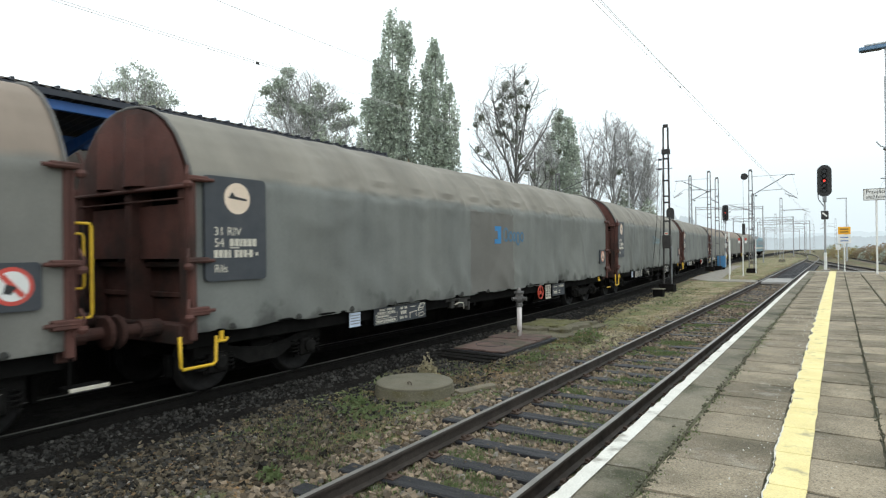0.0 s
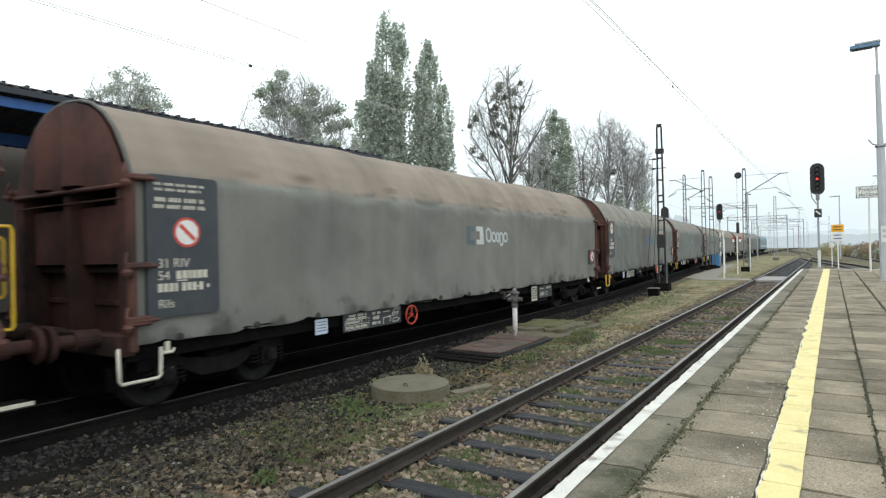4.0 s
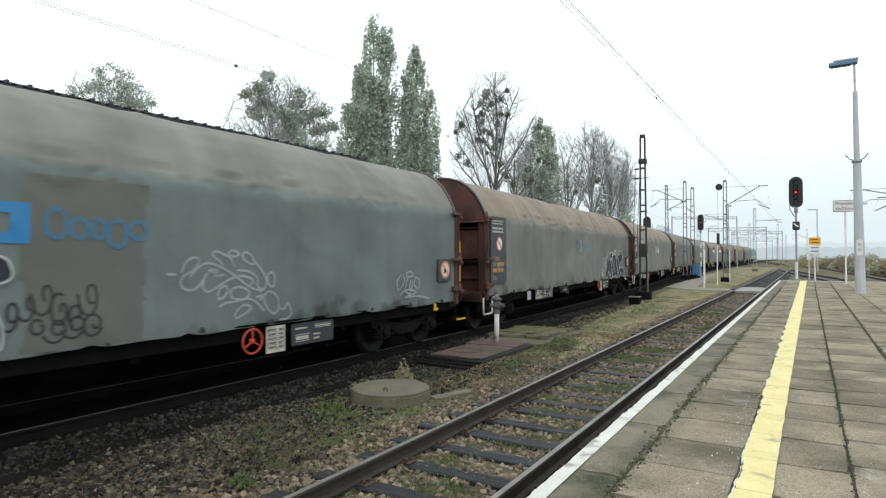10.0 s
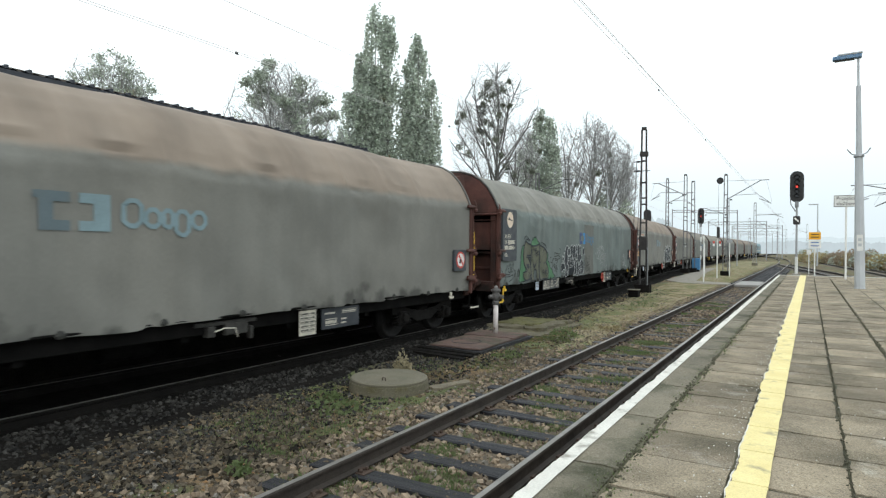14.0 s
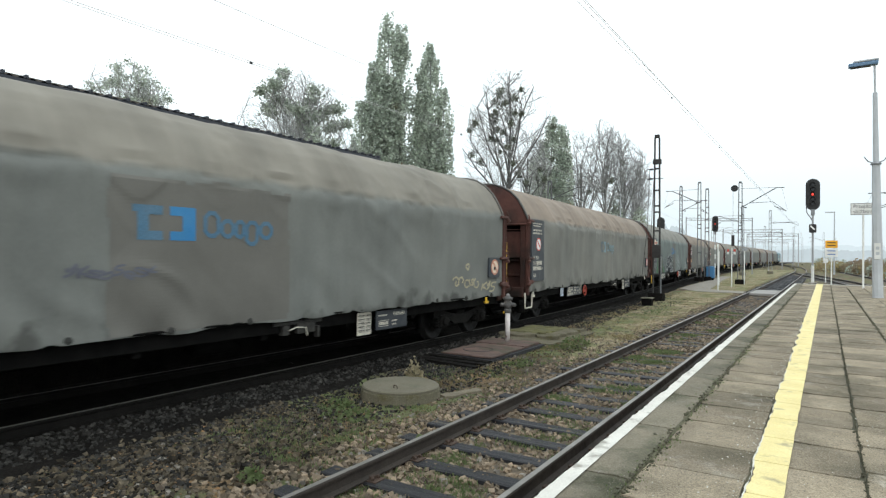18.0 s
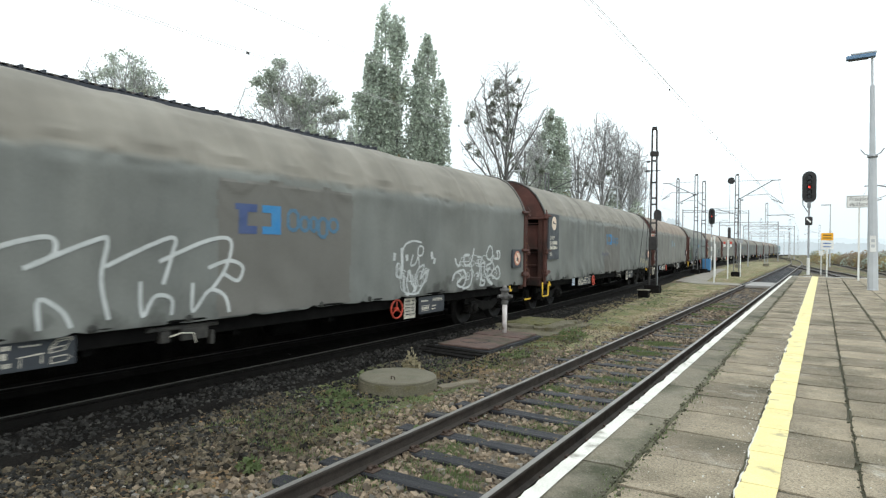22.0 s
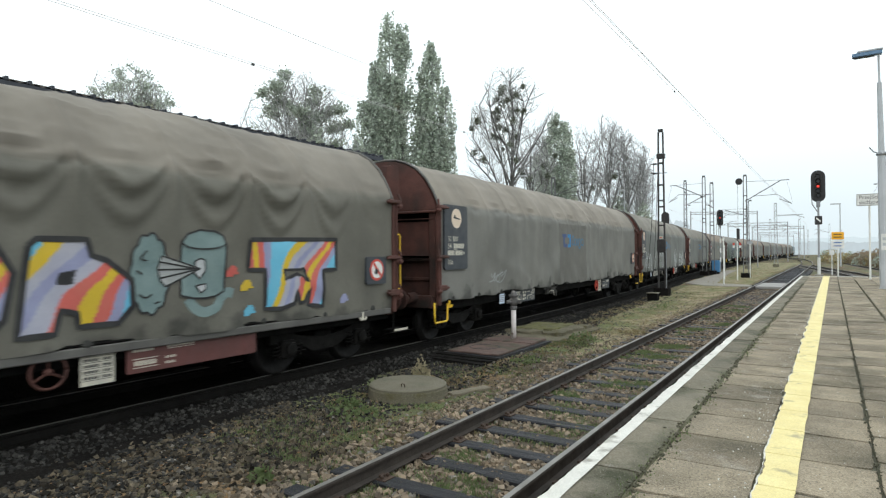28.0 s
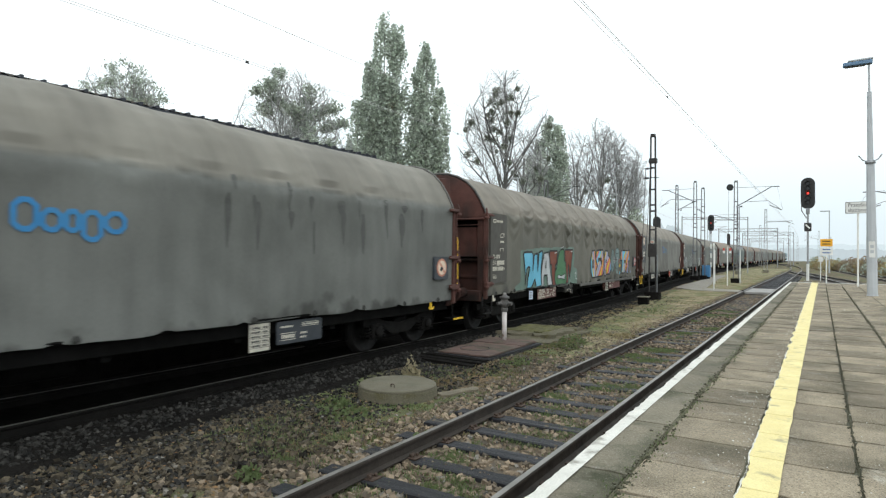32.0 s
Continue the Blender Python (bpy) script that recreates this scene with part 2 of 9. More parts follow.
def tarp_paint(name, side, low, dust, amount, streak=0.93, close=False):
    """Canvas: rain streaks down the sides, dust settled on the roof above the shoulder."""
    m = surface(name, side, low, 0.5, 0.75, 55, 0.1, 0.12, stretch=(1, 1, 0.35), depth=0.01, spec=0.3)
    N, L = m.node_tree.nodes, m.node_tree.links
    p = N["Principled BSDF"]
    src = p.inputs["Base Color"].links[0].from_socket
    co = N.new("ShaderNodeTexCoord")
    sep = N.new("ShaderNodeSeparateXYZ")
    L.new(co.outputs["Object"], sep.inputs[0])
    nz = N.new("ShaderNodeTexNoise")
    nz.inputs["Scale"].default_value, nz.inputs["Detail"].default_value = 1.6, 6.0
    L.new(co.outputs["Object"], nz.inputs["Vector"])
    add = N.new("ShaderNodeMath")
    add.operation = "MULTIPLY_ADD"
    add.inputs[1].default_value = 0.22
    L.new(nz.outputs["Fac"], add.inputs[0])
    L.new(sep.outputs["Z"], add.inputs[2])
    r = N.new("ShaderNodeMapRange")
    r.inputs["From Min"].default_value, r.inputs["From Max"].default_value = 3.2, 3.32
    r.inputs["To Max"].default_value = amount
    L.new(add.outputs[0], r.inputs["Value"])
    mx = N.new("ShaderNodeMix")
    mx.data_type = "RGBA"
    mx.inputs["B"].default_value = (*dust, 1)
    L.new(r.outputs[0], mx.inputs["Factor"])
    L.new(src, mx.inputs["A"])
    # streaks that run down from the shoulder
    mp = N.new("ShaderNodeMapping")
    mp.inputs["Scale"].default_value = (0.2, 3.2 if close else 2.3, 0.5 if close else 0.2)
    L.new(co.outputs["Object"], mp.inputs["Vector"])
    st = N.new("ShaderNodeTexNoise")
    st.inputs["Scale"].default_value, st.inputs["Detail"].default_value = 1.0, 4.0
    L.new(mp.outputs[0], st.inputs["Vector"])
    sr = N.new("ShaderNodeMapRange")
    sr.inputs["From Min"].default_value, sr.inputs["From Max"].default_value = 0.35, 0.65
    sr.inputs["To Min"].default_value, sr.inputs["To Max"].default_value = streak, 1.06
    L.new(st.outputs["Fac"], sr.inputs["Value"])
    ml = N.new("ShaderNodeMix")
    ml.data_type, ml.blend_type = "RGBA", "MULTIPLY"
    ml.inputs["Factor"].default_value = 1.0
    L.new(mx.outputs["Result"], ml.inputs["A"])
    L.new(sr.outputs[0], ml.inputs["B"])
    # smudges, larger and fainter than the streaks
    sm = N.new("ShaderNodeTexNoise")
    sm.inputs["Scale"].default_value, sm.inputs["Detail"].default_value = 0.85, 7.0
    L.new(co.outputs["Object"], sm.inputs["Vector"])
    rr = N.new("ShaderNodeMapRange")
    rr.inputs["From Min"].default_value, rr.inputs["From Max"].default_value = 0.4, 0.66
    rr.inputs["To Min"].default_value, rr.inputs["To Max"].default_value = 1.07, 0.84
    L.new(sm.outputs["Fac"], rr.inputs["Value"])
    m2 = N.new("ShaderNodeMix")
    m2.data_type, m2.blend_type = "RGBA", "MULTIPLY"
    m2.inputs["Factor"].default_value = 1.0
    L.new(ml.outputs["Result"], m2.inputs["A"])
    L.new(rr.outputs[0], m2.inputs["B"])
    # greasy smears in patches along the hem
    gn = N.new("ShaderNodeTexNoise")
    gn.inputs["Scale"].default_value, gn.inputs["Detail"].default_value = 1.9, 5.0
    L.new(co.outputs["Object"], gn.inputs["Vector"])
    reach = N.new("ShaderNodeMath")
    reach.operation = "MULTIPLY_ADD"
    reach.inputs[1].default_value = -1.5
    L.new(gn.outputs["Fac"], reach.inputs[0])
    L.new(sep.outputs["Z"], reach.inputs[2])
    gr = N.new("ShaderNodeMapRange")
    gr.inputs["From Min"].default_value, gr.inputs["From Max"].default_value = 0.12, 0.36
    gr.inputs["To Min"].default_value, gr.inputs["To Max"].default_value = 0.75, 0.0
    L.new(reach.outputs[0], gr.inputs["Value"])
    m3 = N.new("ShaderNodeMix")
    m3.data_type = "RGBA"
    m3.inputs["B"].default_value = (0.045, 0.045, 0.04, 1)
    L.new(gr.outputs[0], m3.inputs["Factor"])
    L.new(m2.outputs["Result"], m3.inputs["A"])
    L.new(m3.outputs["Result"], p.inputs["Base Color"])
    return m


RED = surface("wagon_red", (0.114, 0.048, 0.038), (0.076, 0.034, 0.028), 1.5, 0.7, 40, 0.2, 0.1, c=(0.05, 0.028, 0.023), cscale=1.2, cut=(0.48, 0.66), spec=0.3)
# darker red puts shade into the recessed end parts; grime on the buffers
GRIME_SHADE = surface("grime_and_shade_red", (0.075, 0.033, 0.026), (0.045, 0.024, 0.02), 1.8, 0.8, 40, 0.25, 0.1, c=(0.022, 0.017, 0.015), cscale=1.6, cut=(0.48, 0.66), spec=0.25)
# black paint with the shade under the wagons put into it
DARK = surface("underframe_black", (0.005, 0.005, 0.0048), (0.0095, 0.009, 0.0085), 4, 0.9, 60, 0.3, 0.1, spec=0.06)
TIEDARK = surface("greasy_canvas", (0.035, 0.036, 0.034), (0.055, 0.055, 0.05), 9, 0.85, 60, 0.3, 0.2, spec=0.2)
# wheel steel blackened for the shade it turns in
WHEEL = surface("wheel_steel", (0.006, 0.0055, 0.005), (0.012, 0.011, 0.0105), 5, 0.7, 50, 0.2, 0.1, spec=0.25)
YELLOW = surface("safety_yellow", (0.75, 0.48, 0.02), (0.62, 0.38, 0.02), 6, 0.55, 80, 0.15, 0.05)
CREAM = surface("pale_paint", (0.62, 0.58, 0.48), (0.5, 0.47, 0.4), 6, 0.6, 80, 0.15, 0.05)
WHITE = surface("white_paint", (0.78, 0.78, 0.76), (0.66, 0.66, 0.63), 3, 0.6, 60, 0.08, 0.05)
PANEL = surface("panel_slate", (0.035, 0.042, 0.052), (0.05, 0.055, 0.062), 2, 0.6, 60, 0.12, 0.04)
PANELB = surface("panel_brown", (0.06, 0.055, 0.047), (0.075, 0.07, 0.06), 2, 0.65, 60, 0.15, 0.04)
TAN = surface("dial_tan", (0.78, 0.64, 0.5), (0.68, 0.55, 0.43), 3, 0.6, 60, 0.08, 0.03)
BANRED = surface("sign_red", (0.6, 0.07, 0.05), (0.5, 0.08, 0.06), 3, 0.55, 60, 0.1, 0.03)
STEEL = surface("galvanised_steel", (0.32, 0.33, 0.34), (0.22, 0.23, 0.24), 4, 0.5, 60, 0.12, 0.05, metal=0.6)
RAILTOP = surface("worn_rail", (0.036, 0.031, 0.028), (0.06, 0.05, 0.043), 3, 0.7, 60, 0.3, 0.1, spec=0.2)
# grime and under-wagon shade in one near-black tone
BOGIE = surface("grimy_shaded_bogie", (0.007, 0.0066, 0.0062), (0.016, 0.015, 0.0138), 6, 0.7, 50, 0.3, 0.15, spec=0.1)
SEAL = surface("grey_edge_strip", (0.12, 0.115, 0.105), (0.08, 0.076, 0.07), 3, 0.6, 60, 0.15, 0.05)
# rail steel darkened for the shade under the train; also black on planks
RAILDARK = surface("near_black_rail", (0.008, 0.0075, 0.007), (0.013, 0.012, 0.011), 3, 0.7, 60, 0.2, 0.1, spec=0.06)
HEADTOP = surface("rail_running_band", (0.2, 0.19, 0.175), (0.3, 0.285, 0.265), 2, 0.45, 60, 0.15, 0.03, metal=0.6)
# running band dimmed in colour for the shade under the train
SHADEBAND = surface("shaded_running_band", (0.1, 0.097, 0.09), (0.13, 0.126, 0.116), 2, 0.75, 60, 0.15, 0.03, metal=0.3)
CONCRETE = surface("old_concrete", (0.23, 0.21, 0.18), (0.3, 0.28, 0.24), 2.5, 0.9, 70, 0.2, 0.25, c=(0.13, 0.13, 0.08), cscale=2.0)
GREYPOLE = surface("pole_grey", (0.5, 0.52, 0.54), (0.42, 0.44, 0.46), 2, 0.6, 50, 0.08, 0.05)
LATTICE = surface("mast_steel", (0.03, 0.028, 0.028), (0.055, 0.05, 0.048), 3, 0.7, 40, 0.2, 0.1, metal=0.3)
BLACK = surface("signal_black", (0.012, 0.012, 0.013), (0.02, 0.02, 0.02), 3, 0.5, 40, 0.1, 0.03)
# distance haze put into the grey of far masts; plain grey on signal poles
FARSTEEL = surface("hazed_grey_steel", (0.27, 0.28, 0.29), (0.35, 0.36, 0.37), 3, 0.75, 40, 0.2, 0.1)
# mast steel lightened halfway, for haze at middle distance
MIDSTEEL = surface("half_hazed_steel", (0.13, 0.131, 0.134), (0.18, 0.181, 0.183), 3, 0.75, 40, 0.2, 0.1, metal=0.2)
WIRE = surface("wire_grey", (0.6, 0.6, 0.6), (0.68, 0.675, 0.67), 3, 0.5, 40, 0.1, 0.0, metal=0.5)
BLUE = surface("beam_blue", (0.02, 0.1, 0.34), (0.03, 0.13, 0.4), 2, 0.5, 40, 0.1, 0.05)
NAVY = surface("sheet_navy", (0.02, 0.024, 0.035), (0.03, 0.034, 0.045), 2, 0.5, 40, 0.1, 0.05)

# ---- the lie of the tracks ----
TRAIN_X = -6.46


def train_x(y):
    """The loaded track's centre line: straight along the station, a slight bend to the left, straight again."""
    if y < 5:
        return TRAIN_X
    if y < 26:
        return TRAIN_X - 0.0745 * (y - 5) ** 2 / 42
    if y < 62:
        return TRAIN_X - 0.782 - 0.0745 * (y - 26)
    if y < 110:
        return TRAIN_X - 3.464 - 0.0745 * ((y - 62) - (y - 62) ** 2 / 96)
    return TRAIN_X - 5.252


def near_x(y):
    """The platform track's centre line: straight, then bending left past the points."""
    return -0.7535 if y < 88 else -0.7535 - 0.00068 * (y - 88) ** 2


def side_x(y):
    """The track from the right that joins the platform track at the points."""
    if y < 60:
        return 3.6 + (60 - y) * 0.105
    if y < 95:
        return -0.72 + 4.32 * ((95 - y) / 35) ** 1.25
    return near_x(y)


def steps(a, b, d):
    n = max(1, round((b - a) / d))
    return [a + (b - a) * i / n for i in range(n + 1)]


# ---- ground ----
EARTH = surface("trodden_earth", (0.054, 0.045, 0.034), (0.11, 0.087, 0.059), 0.8, 0.95, 45, 0.6, 0.8, c=(0.125, 0.148, 0.064), cscale=0.75, cut=(0.46, 0.6), spec=0.2, speck=0.35, pale=(0.21, 0.142, 0.078, 1.1, 0.5, 0.62))
BALLAST = surface("brown_ballast", (0.13, 0.1, 0.068), (0.085, 0.07, 0.05), 6, 0.9, 30, 0.5, 0.8, c=(0.075, 0.08, 0.035), cscale=0.9, cut=(0.52, 0.66))
# soot and oil, taken near black for the shade under the train
NEARBLACK = surface("near_black_soot_shade", (0.009, 0.0085, 0.008), (0.018, 0.0165, 0.015), 3, 0.9, 35, 0.5, 0.8, spec=0.03)
STONE_A = surface("brown_stone", (0.24, 0.183, 0.125), (0.125, 0.101, 0.074), 8, 0.9, 90, 0.2, 0.2, island=0.6)
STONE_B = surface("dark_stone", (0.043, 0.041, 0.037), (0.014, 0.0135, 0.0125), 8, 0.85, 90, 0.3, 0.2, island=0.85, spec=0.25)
STONE_D = surface("earthy_stone", (0.108, 0.087, 0.059), (0.032, 0.029, 0.0235), 9, 0.9, 90, 0.35, 0.2, island=0.9, spec=0.2)
STONE_C = surface("grey_stone", (0.2, 0.183, 0.155), (0.125, 0.115, 0.1), 8, 0.9, 90, 0.2, 0.2, island=0.5)


def height(x, y):
    """Ground level between and beside the tracks."""
    h = -0.2 + 0.035 * noise.noise((x * 0.5, y * 0.5, 0)) + 0.02 * noise.noise((x * 1.7, y * 1.7, 4))
    d = abs(x - train_x(y))
    if d < 3.0:
        h = -0.2 + (h + 0.2) * max(0, (d - 1.7) / 1.3)
    # cut away under the ballast of the platform track
    e = abs(x - near_x(y))
    if y < 100 and e < 1.5:
        h = min(h, -0.2 - 0.1 * min(1.0, (1.5 - e) / 0.35))
    return h


xs = [-400, -200, -120, -80, -50, -35, -25] + steps(-18, -2.6, 0.35) + steps(-2.4, 1.2, 0.18) + [2.5, 4, 6, 9, 14, 20, 30, 50, 90, 160, 300]
ys = [-250, -120, -60, -30, -16] + steps(-9, 45, 0.45) + steps(47, 110, 3) + [130, 160, 200, 260, 340, 460, 650, 1000]
g = Geo().grid([[(x, y, height(x, y)) for x in xs] for y in ys])
g.f = [f[::-1] for f in g.f]
ground = tagged(new("ground", g.mesh("ground", EARTH, True)), "bare brown earth with patches of grass between the tracks", "ground", kind="structure")


TURF = surface("dry_turf", (0.34, 0.27, 0.175), (0.215, 0.188, 0.12), 1.3, 0.95, 48, 0.6, 0.7, c=(0.15, 0.165, 0.075), cscale=0.9, cut=(0.44, 0.58), spec=0.15, pale=(0.1, 0.075, 0.045, 1.1, 0.6, 0.7))
rows = []
for y in steps(7.6, 45, 0.4) + steps(47, 120, 3):
    a, b = -1.98 - 0.1 * max(0, 10 - y) + 0.2 * noise.noise((y * 0.8, 3, 3)), max(train_x(y) + 2.25 + 0.25 * noise.noise((y * 0.6, 1, 1)), -4.1 - 0.075 * max(0, y - 14))
    b = max(b, a - 0.15 - 0.3 * max(0, y - 7.6))
    rows.append([(a + (b - a) * i / 10, y, height(a + (b - a) * i / 10, y) + (0.02 if 0 < i < 10 else -0.03)) for i in range(11)])
tagged(new("grass_verge", Geo().grid(rows).mesh("grass_verge", TURF, True)), "yellowed short turf verge between the tracks", "grass", kind="structure")


def bed(name, line, half, material, top, y0, y1, label, rag=0.05):
    """A ballast bed: flat crown, sloping shoulders, uneven."""
    rows = []
    for y in steps(y0, 40, 0.4) + steps(42, y1, 4):
        row = []
        for s in (-half - 0.5, -half - 0.2, -half, -half * 0.75, -half * 0.5, -half * 0.25, 0, half * 0.25, half * 0.5, half * 0.75, half, half + 0.2, half + 0.5):
            z = top if abs(s) <= half else top - 0.2 * (abs(s) - half) / 0.5
            row.append((line(y) + s + rag * noise.noise((s * 0.3, y * 0.8, 3)) * (1 if abs(s) >= half else 0.2) + 0.02 * noise.noise((s, y * 3, 3)), y, z + 0.025 * noise.noise((s * 2.1, y * 2.1, 1))))
        rows.append(row)
    gg = Geo().grid(rows)
    gg.f = [f[::-1] for f in gg.f]
    return tagged(new(name, gg.mesh(name, material, True)), label, "ballast", kind="structure")


bed("ballast_bed_platform_track", near_x, 1.15, BALLAST, -0.215, -14, 180, "brown stony ballast bed overgrown with weeds")
bed("ballast_bed_train_track", train_x, 1.75, NEARBLACK, -0.15, -14, 320, "oily ballast bed under the freight train, blackened for shade", 0.3)
bed("ballast_bed_right_track", lambda y: 3.3 + (128 - y) * 0.073, 1.2, BALLAST, -0.17, 24, 175, "brown ballast bed of the siding")
bed("ballast_bed_side_track", side_x, 1.3, BALLAST, -0.17, 20, 94, "brown ballast bed of the joining track")


def stones(name, count, area, size, material, label, seed, on, parent=None):
    """Loose stones, each an uneven block of eight corners."""
    rnd, gg = random.Random(seed), Geo()
    for _ in range(count):
        x, y = area(rnd)
        r = size * (0.45 + 0.85 * rnd.random() ** 1.5)
        z = on(x, y) + r * 0.2
        m = Euler((rnd.uniform(-0.7, 0.7), rnd.uniform(-0.7, 0.7), rnd.uniform(0, 6.28))).to_matrix()
        flat = rnd.uniform(0.45, 0.8)
        vs = []
        for sx in (-1, 1):
            for sy in (-1, 1):
                for sz in (-1, 1):
                    k = rnd.uniform(0.45, 1.05)
                    p = m @ Vector((sx * r * k, sy * r * rnd.uniform(0.4, 0.85), sz * r * flat * rnd.uniform(0.5, 1.2)))
                    vs.append((x + p.x, y + p.y, z + p.z))
        gg.add(vs, [(0, 1, 3, 2), (4, 6, 7, 5), (0, 4, 5, 1), (2, 3, 7, 6), (0, 2, 6, 4), (1, 5, 7, 3)])
    return tagged(part(name, gg, material, parent), label, "stones", kind="stuff")


def spread(x0, x1, y0, y1):
    """More of them near the camera."""
    return lambda r: (r.uniform(x0, x1), y0 + (y1 - y0) * r.random() ** 1.7)


def sooty_level(x, y):
    """The top of the oily ballast and of the earth beside it."""
    return max(height(x, y), -0.15 - max(0, x - train_x(y) - 1.75) * 0.4)


stones("ballast_stones", 17000, spread(-2.05, 0.55, -2.2, 36), 0.035, STONE_A, "loose brown ballast stones between the rails", 1, lambda x, y: -0.21)
stones("ballast_stones", 3600, lambda r: (r.uniform(-2.05, 0.55), r.uniform(-13.5, -2.1)), 0.038, STONE_A, "loose brown ballast stones between the rails", 11, lambda x, y: -0.21)
stones("ballast_stones", 3200, lambda r: (r.uniform(-1.35, -0.15), 8.0 + 28 * r.random() ** 1.5), 0.04, STONE_A, "ballast stones strewn over the sleepers", 15, lambda x, y: -0.178 if noise.noise((x * 0.8, y * 0.9, 6)) > 0.06 else -0.23)
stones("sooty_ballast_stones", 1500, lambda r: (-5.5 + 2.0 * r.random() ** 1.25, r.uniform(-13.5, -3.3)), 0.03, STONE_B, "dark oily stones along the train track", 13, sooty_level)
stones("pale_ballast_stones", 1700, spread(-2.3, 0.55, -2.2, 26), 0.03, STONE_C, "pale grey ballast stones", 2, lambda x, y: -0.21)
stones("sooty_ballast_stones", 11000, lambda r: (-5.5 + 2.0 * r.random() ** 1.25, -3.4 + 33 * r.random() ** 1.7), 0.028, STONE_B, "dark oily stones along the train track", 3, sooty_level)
stones("scattered_stones", 1200, spread(-4.2, -1.9, -2.6, 24), 0.024, STONE_C, "small stones scattered on the earth", 4, lambda x, y: height(x, y) + (0.018 if y > 5 else 0))
stones("scattered_brown_stones", 1700, lambda r: (-1.75 - 1.5 * r.random() ** 2, -2.6 + 30 * r.random() ** 1.7), 0.03, STONE_A, "brown gravel spilled beside the track", 5, height)

def patchy(x0, x1, y0, y1, power, seed, bias=0.0):
    """Thick in some patches, thin in others."""
    def pick(r):
        while True:
            x, y = r.uniform(x0, x1), y0 + (y1 - y0) * r.random() ** power
            if noise.noise((x * 0.8, y * 0.6, seed)) + 0.5 * noise.noise((x * 2.3, y * 2.0, seed)) + r.uniform(-0.4, 0.4) > -bias:
                return x, y
    return pick


stones("loose_earth_gravel", 6500, patchy(-4.9, -1.75, -4.4, 1.6, 0.95, 5, 0.0), 0.026, STONE_D, "brown and olive gravel lying on the earth", 16, height)
stones("coarse_earth_gravel", 1300, patchy(-4.9, -1.9, -4.4, 0.8, 1.0, 8, 0.05), 0.04, STONE_D, "coarse brown stones lying on the earth", 17, height)
stones("fine_earth_gravel", 6000, patchy(-4.5, -1.9, -3.6, 14, 1.8, 9, 0.0), 0.015, STONE_D, "fine brown grit on the earth", 18, lambda x, y: height(x, y) + (0.018 if y > 7.6 else 0))
stones("rail_side_gravel", 9500, lambda r: (-1.62 - 0.8 * r.random() ** 1.5, -3.2 + 40 * r.random() ** 1.4), 0.034, STONE_A, "reddish ballast stones heaped beside the rail", 19, lambda x, y: height(x, y) + 0.005)
stones("dark_scattered_stones", 3800, spread(-4.5, -2.8, -3.4, 7), 0.026, STONE_B, "small dark stones trodden into the earth", 6, height)
LITTER = surface("dead_leaf", (0.17, 0.095, 0.04), (0.1, 0.065, 0.035), 6, 0.9, 60, 0.2, 0.0, island=0.6)
rnd, gg = random.Random(77), Geo()
for _ in range(2600):
    x, y = -4.4 + 2.8 * rnd.random(), -2.8 + 30 * rnd.random() ** 1.8
    r, a, z = rnd.uniform(0.015, 0.035), rnd.uniform(0, 6.28), height(x, y) + rnd.uniform(0.008, 0.02)
    c, s = r * math.cos(a), r * math.sin(a)
    gg.add([(x + c, y + s, z), (x - s * 0.6, y + c * 0.6, z + rnd.uniform(0, 0.015)), (x - c, y - s, z + rnd.uniform(-0.005, 0.01)), (x + s * 0.6, y - c * 0.6, z + rnd.uniform(0, 0.015))], [(0, 1, 2, 3)])
tagged(part("fallen_leaves", gg, LITTER), "brown fallen leaves scattered on the ground", "leaves", kind="stuff")

# ---- rails and sleepers ----
RAIL = [(-0.062, -0.16), (0.062, -0.16), (0.062, -0.148), (0.012, -0.132), (0.009, -0.05), (0.034, -0.036), (0.036, -0.012), (0.03, 0.0), (-0.03, 0.0), (-0.036, -0.012), (-0.034, -0.036), (-0.009, -0.05), (-0.012, -0.132), (-0.062, -0.148)]
BAND = [(-0.027, 0.0), (0.027, 0.0), (0.027, 0.0025), (-0.027, 0.0025)]


def track(name, line, y0, y1, label, steel=RAILTOP, band=HEADTOP):
    t = thing(name, label, "railway track", kind="structure")
    for s in (-0.7535, 0.7535):
        pts = [(line(y) + s, y, 0) for y in steps(y0, y1, 2.0)]
        rail = part("rail", Geo().sweep(RAIL, pts), steel, t, "rust-brown steel rail")
        part("running_band", Geo().sweep(BAND, pts), band, rail, "rail head polished by wheels")
    return t


platform_track = track("track_platform", near_x, -14, 230, "rusty little-used track beside the platform")
train_track = track("track_train", train_x, -14, 330, "track under the freight train", RAILDARK, SHADEBAND)
track("track_right", lambda y: 3.3 + (128 - y) * 0.073, 24, 175, "rusty siding beyond the platform end")
side_track = track("track_side", side_x, 18, 93, "track joining from the far side of the platform")

# ---- platform ----
EDGE, TOP, END = 0.962, 0.72, 31.2
PAVE = surface("paving_slab", (0.35, 0.293, 0.212), (0.225, 0.192, 0.143), 2.4, 0.92, 85, 0.55, 0.7, shade=0.2, c=(0.15, 0.13, 0.092), cscale=1.5, cut=(0.46, 0.68), speck=0.7, spec=0.2, world=True, pale=(0.4, 0.37, 0.31, 2.2, 0.58, 0.74))
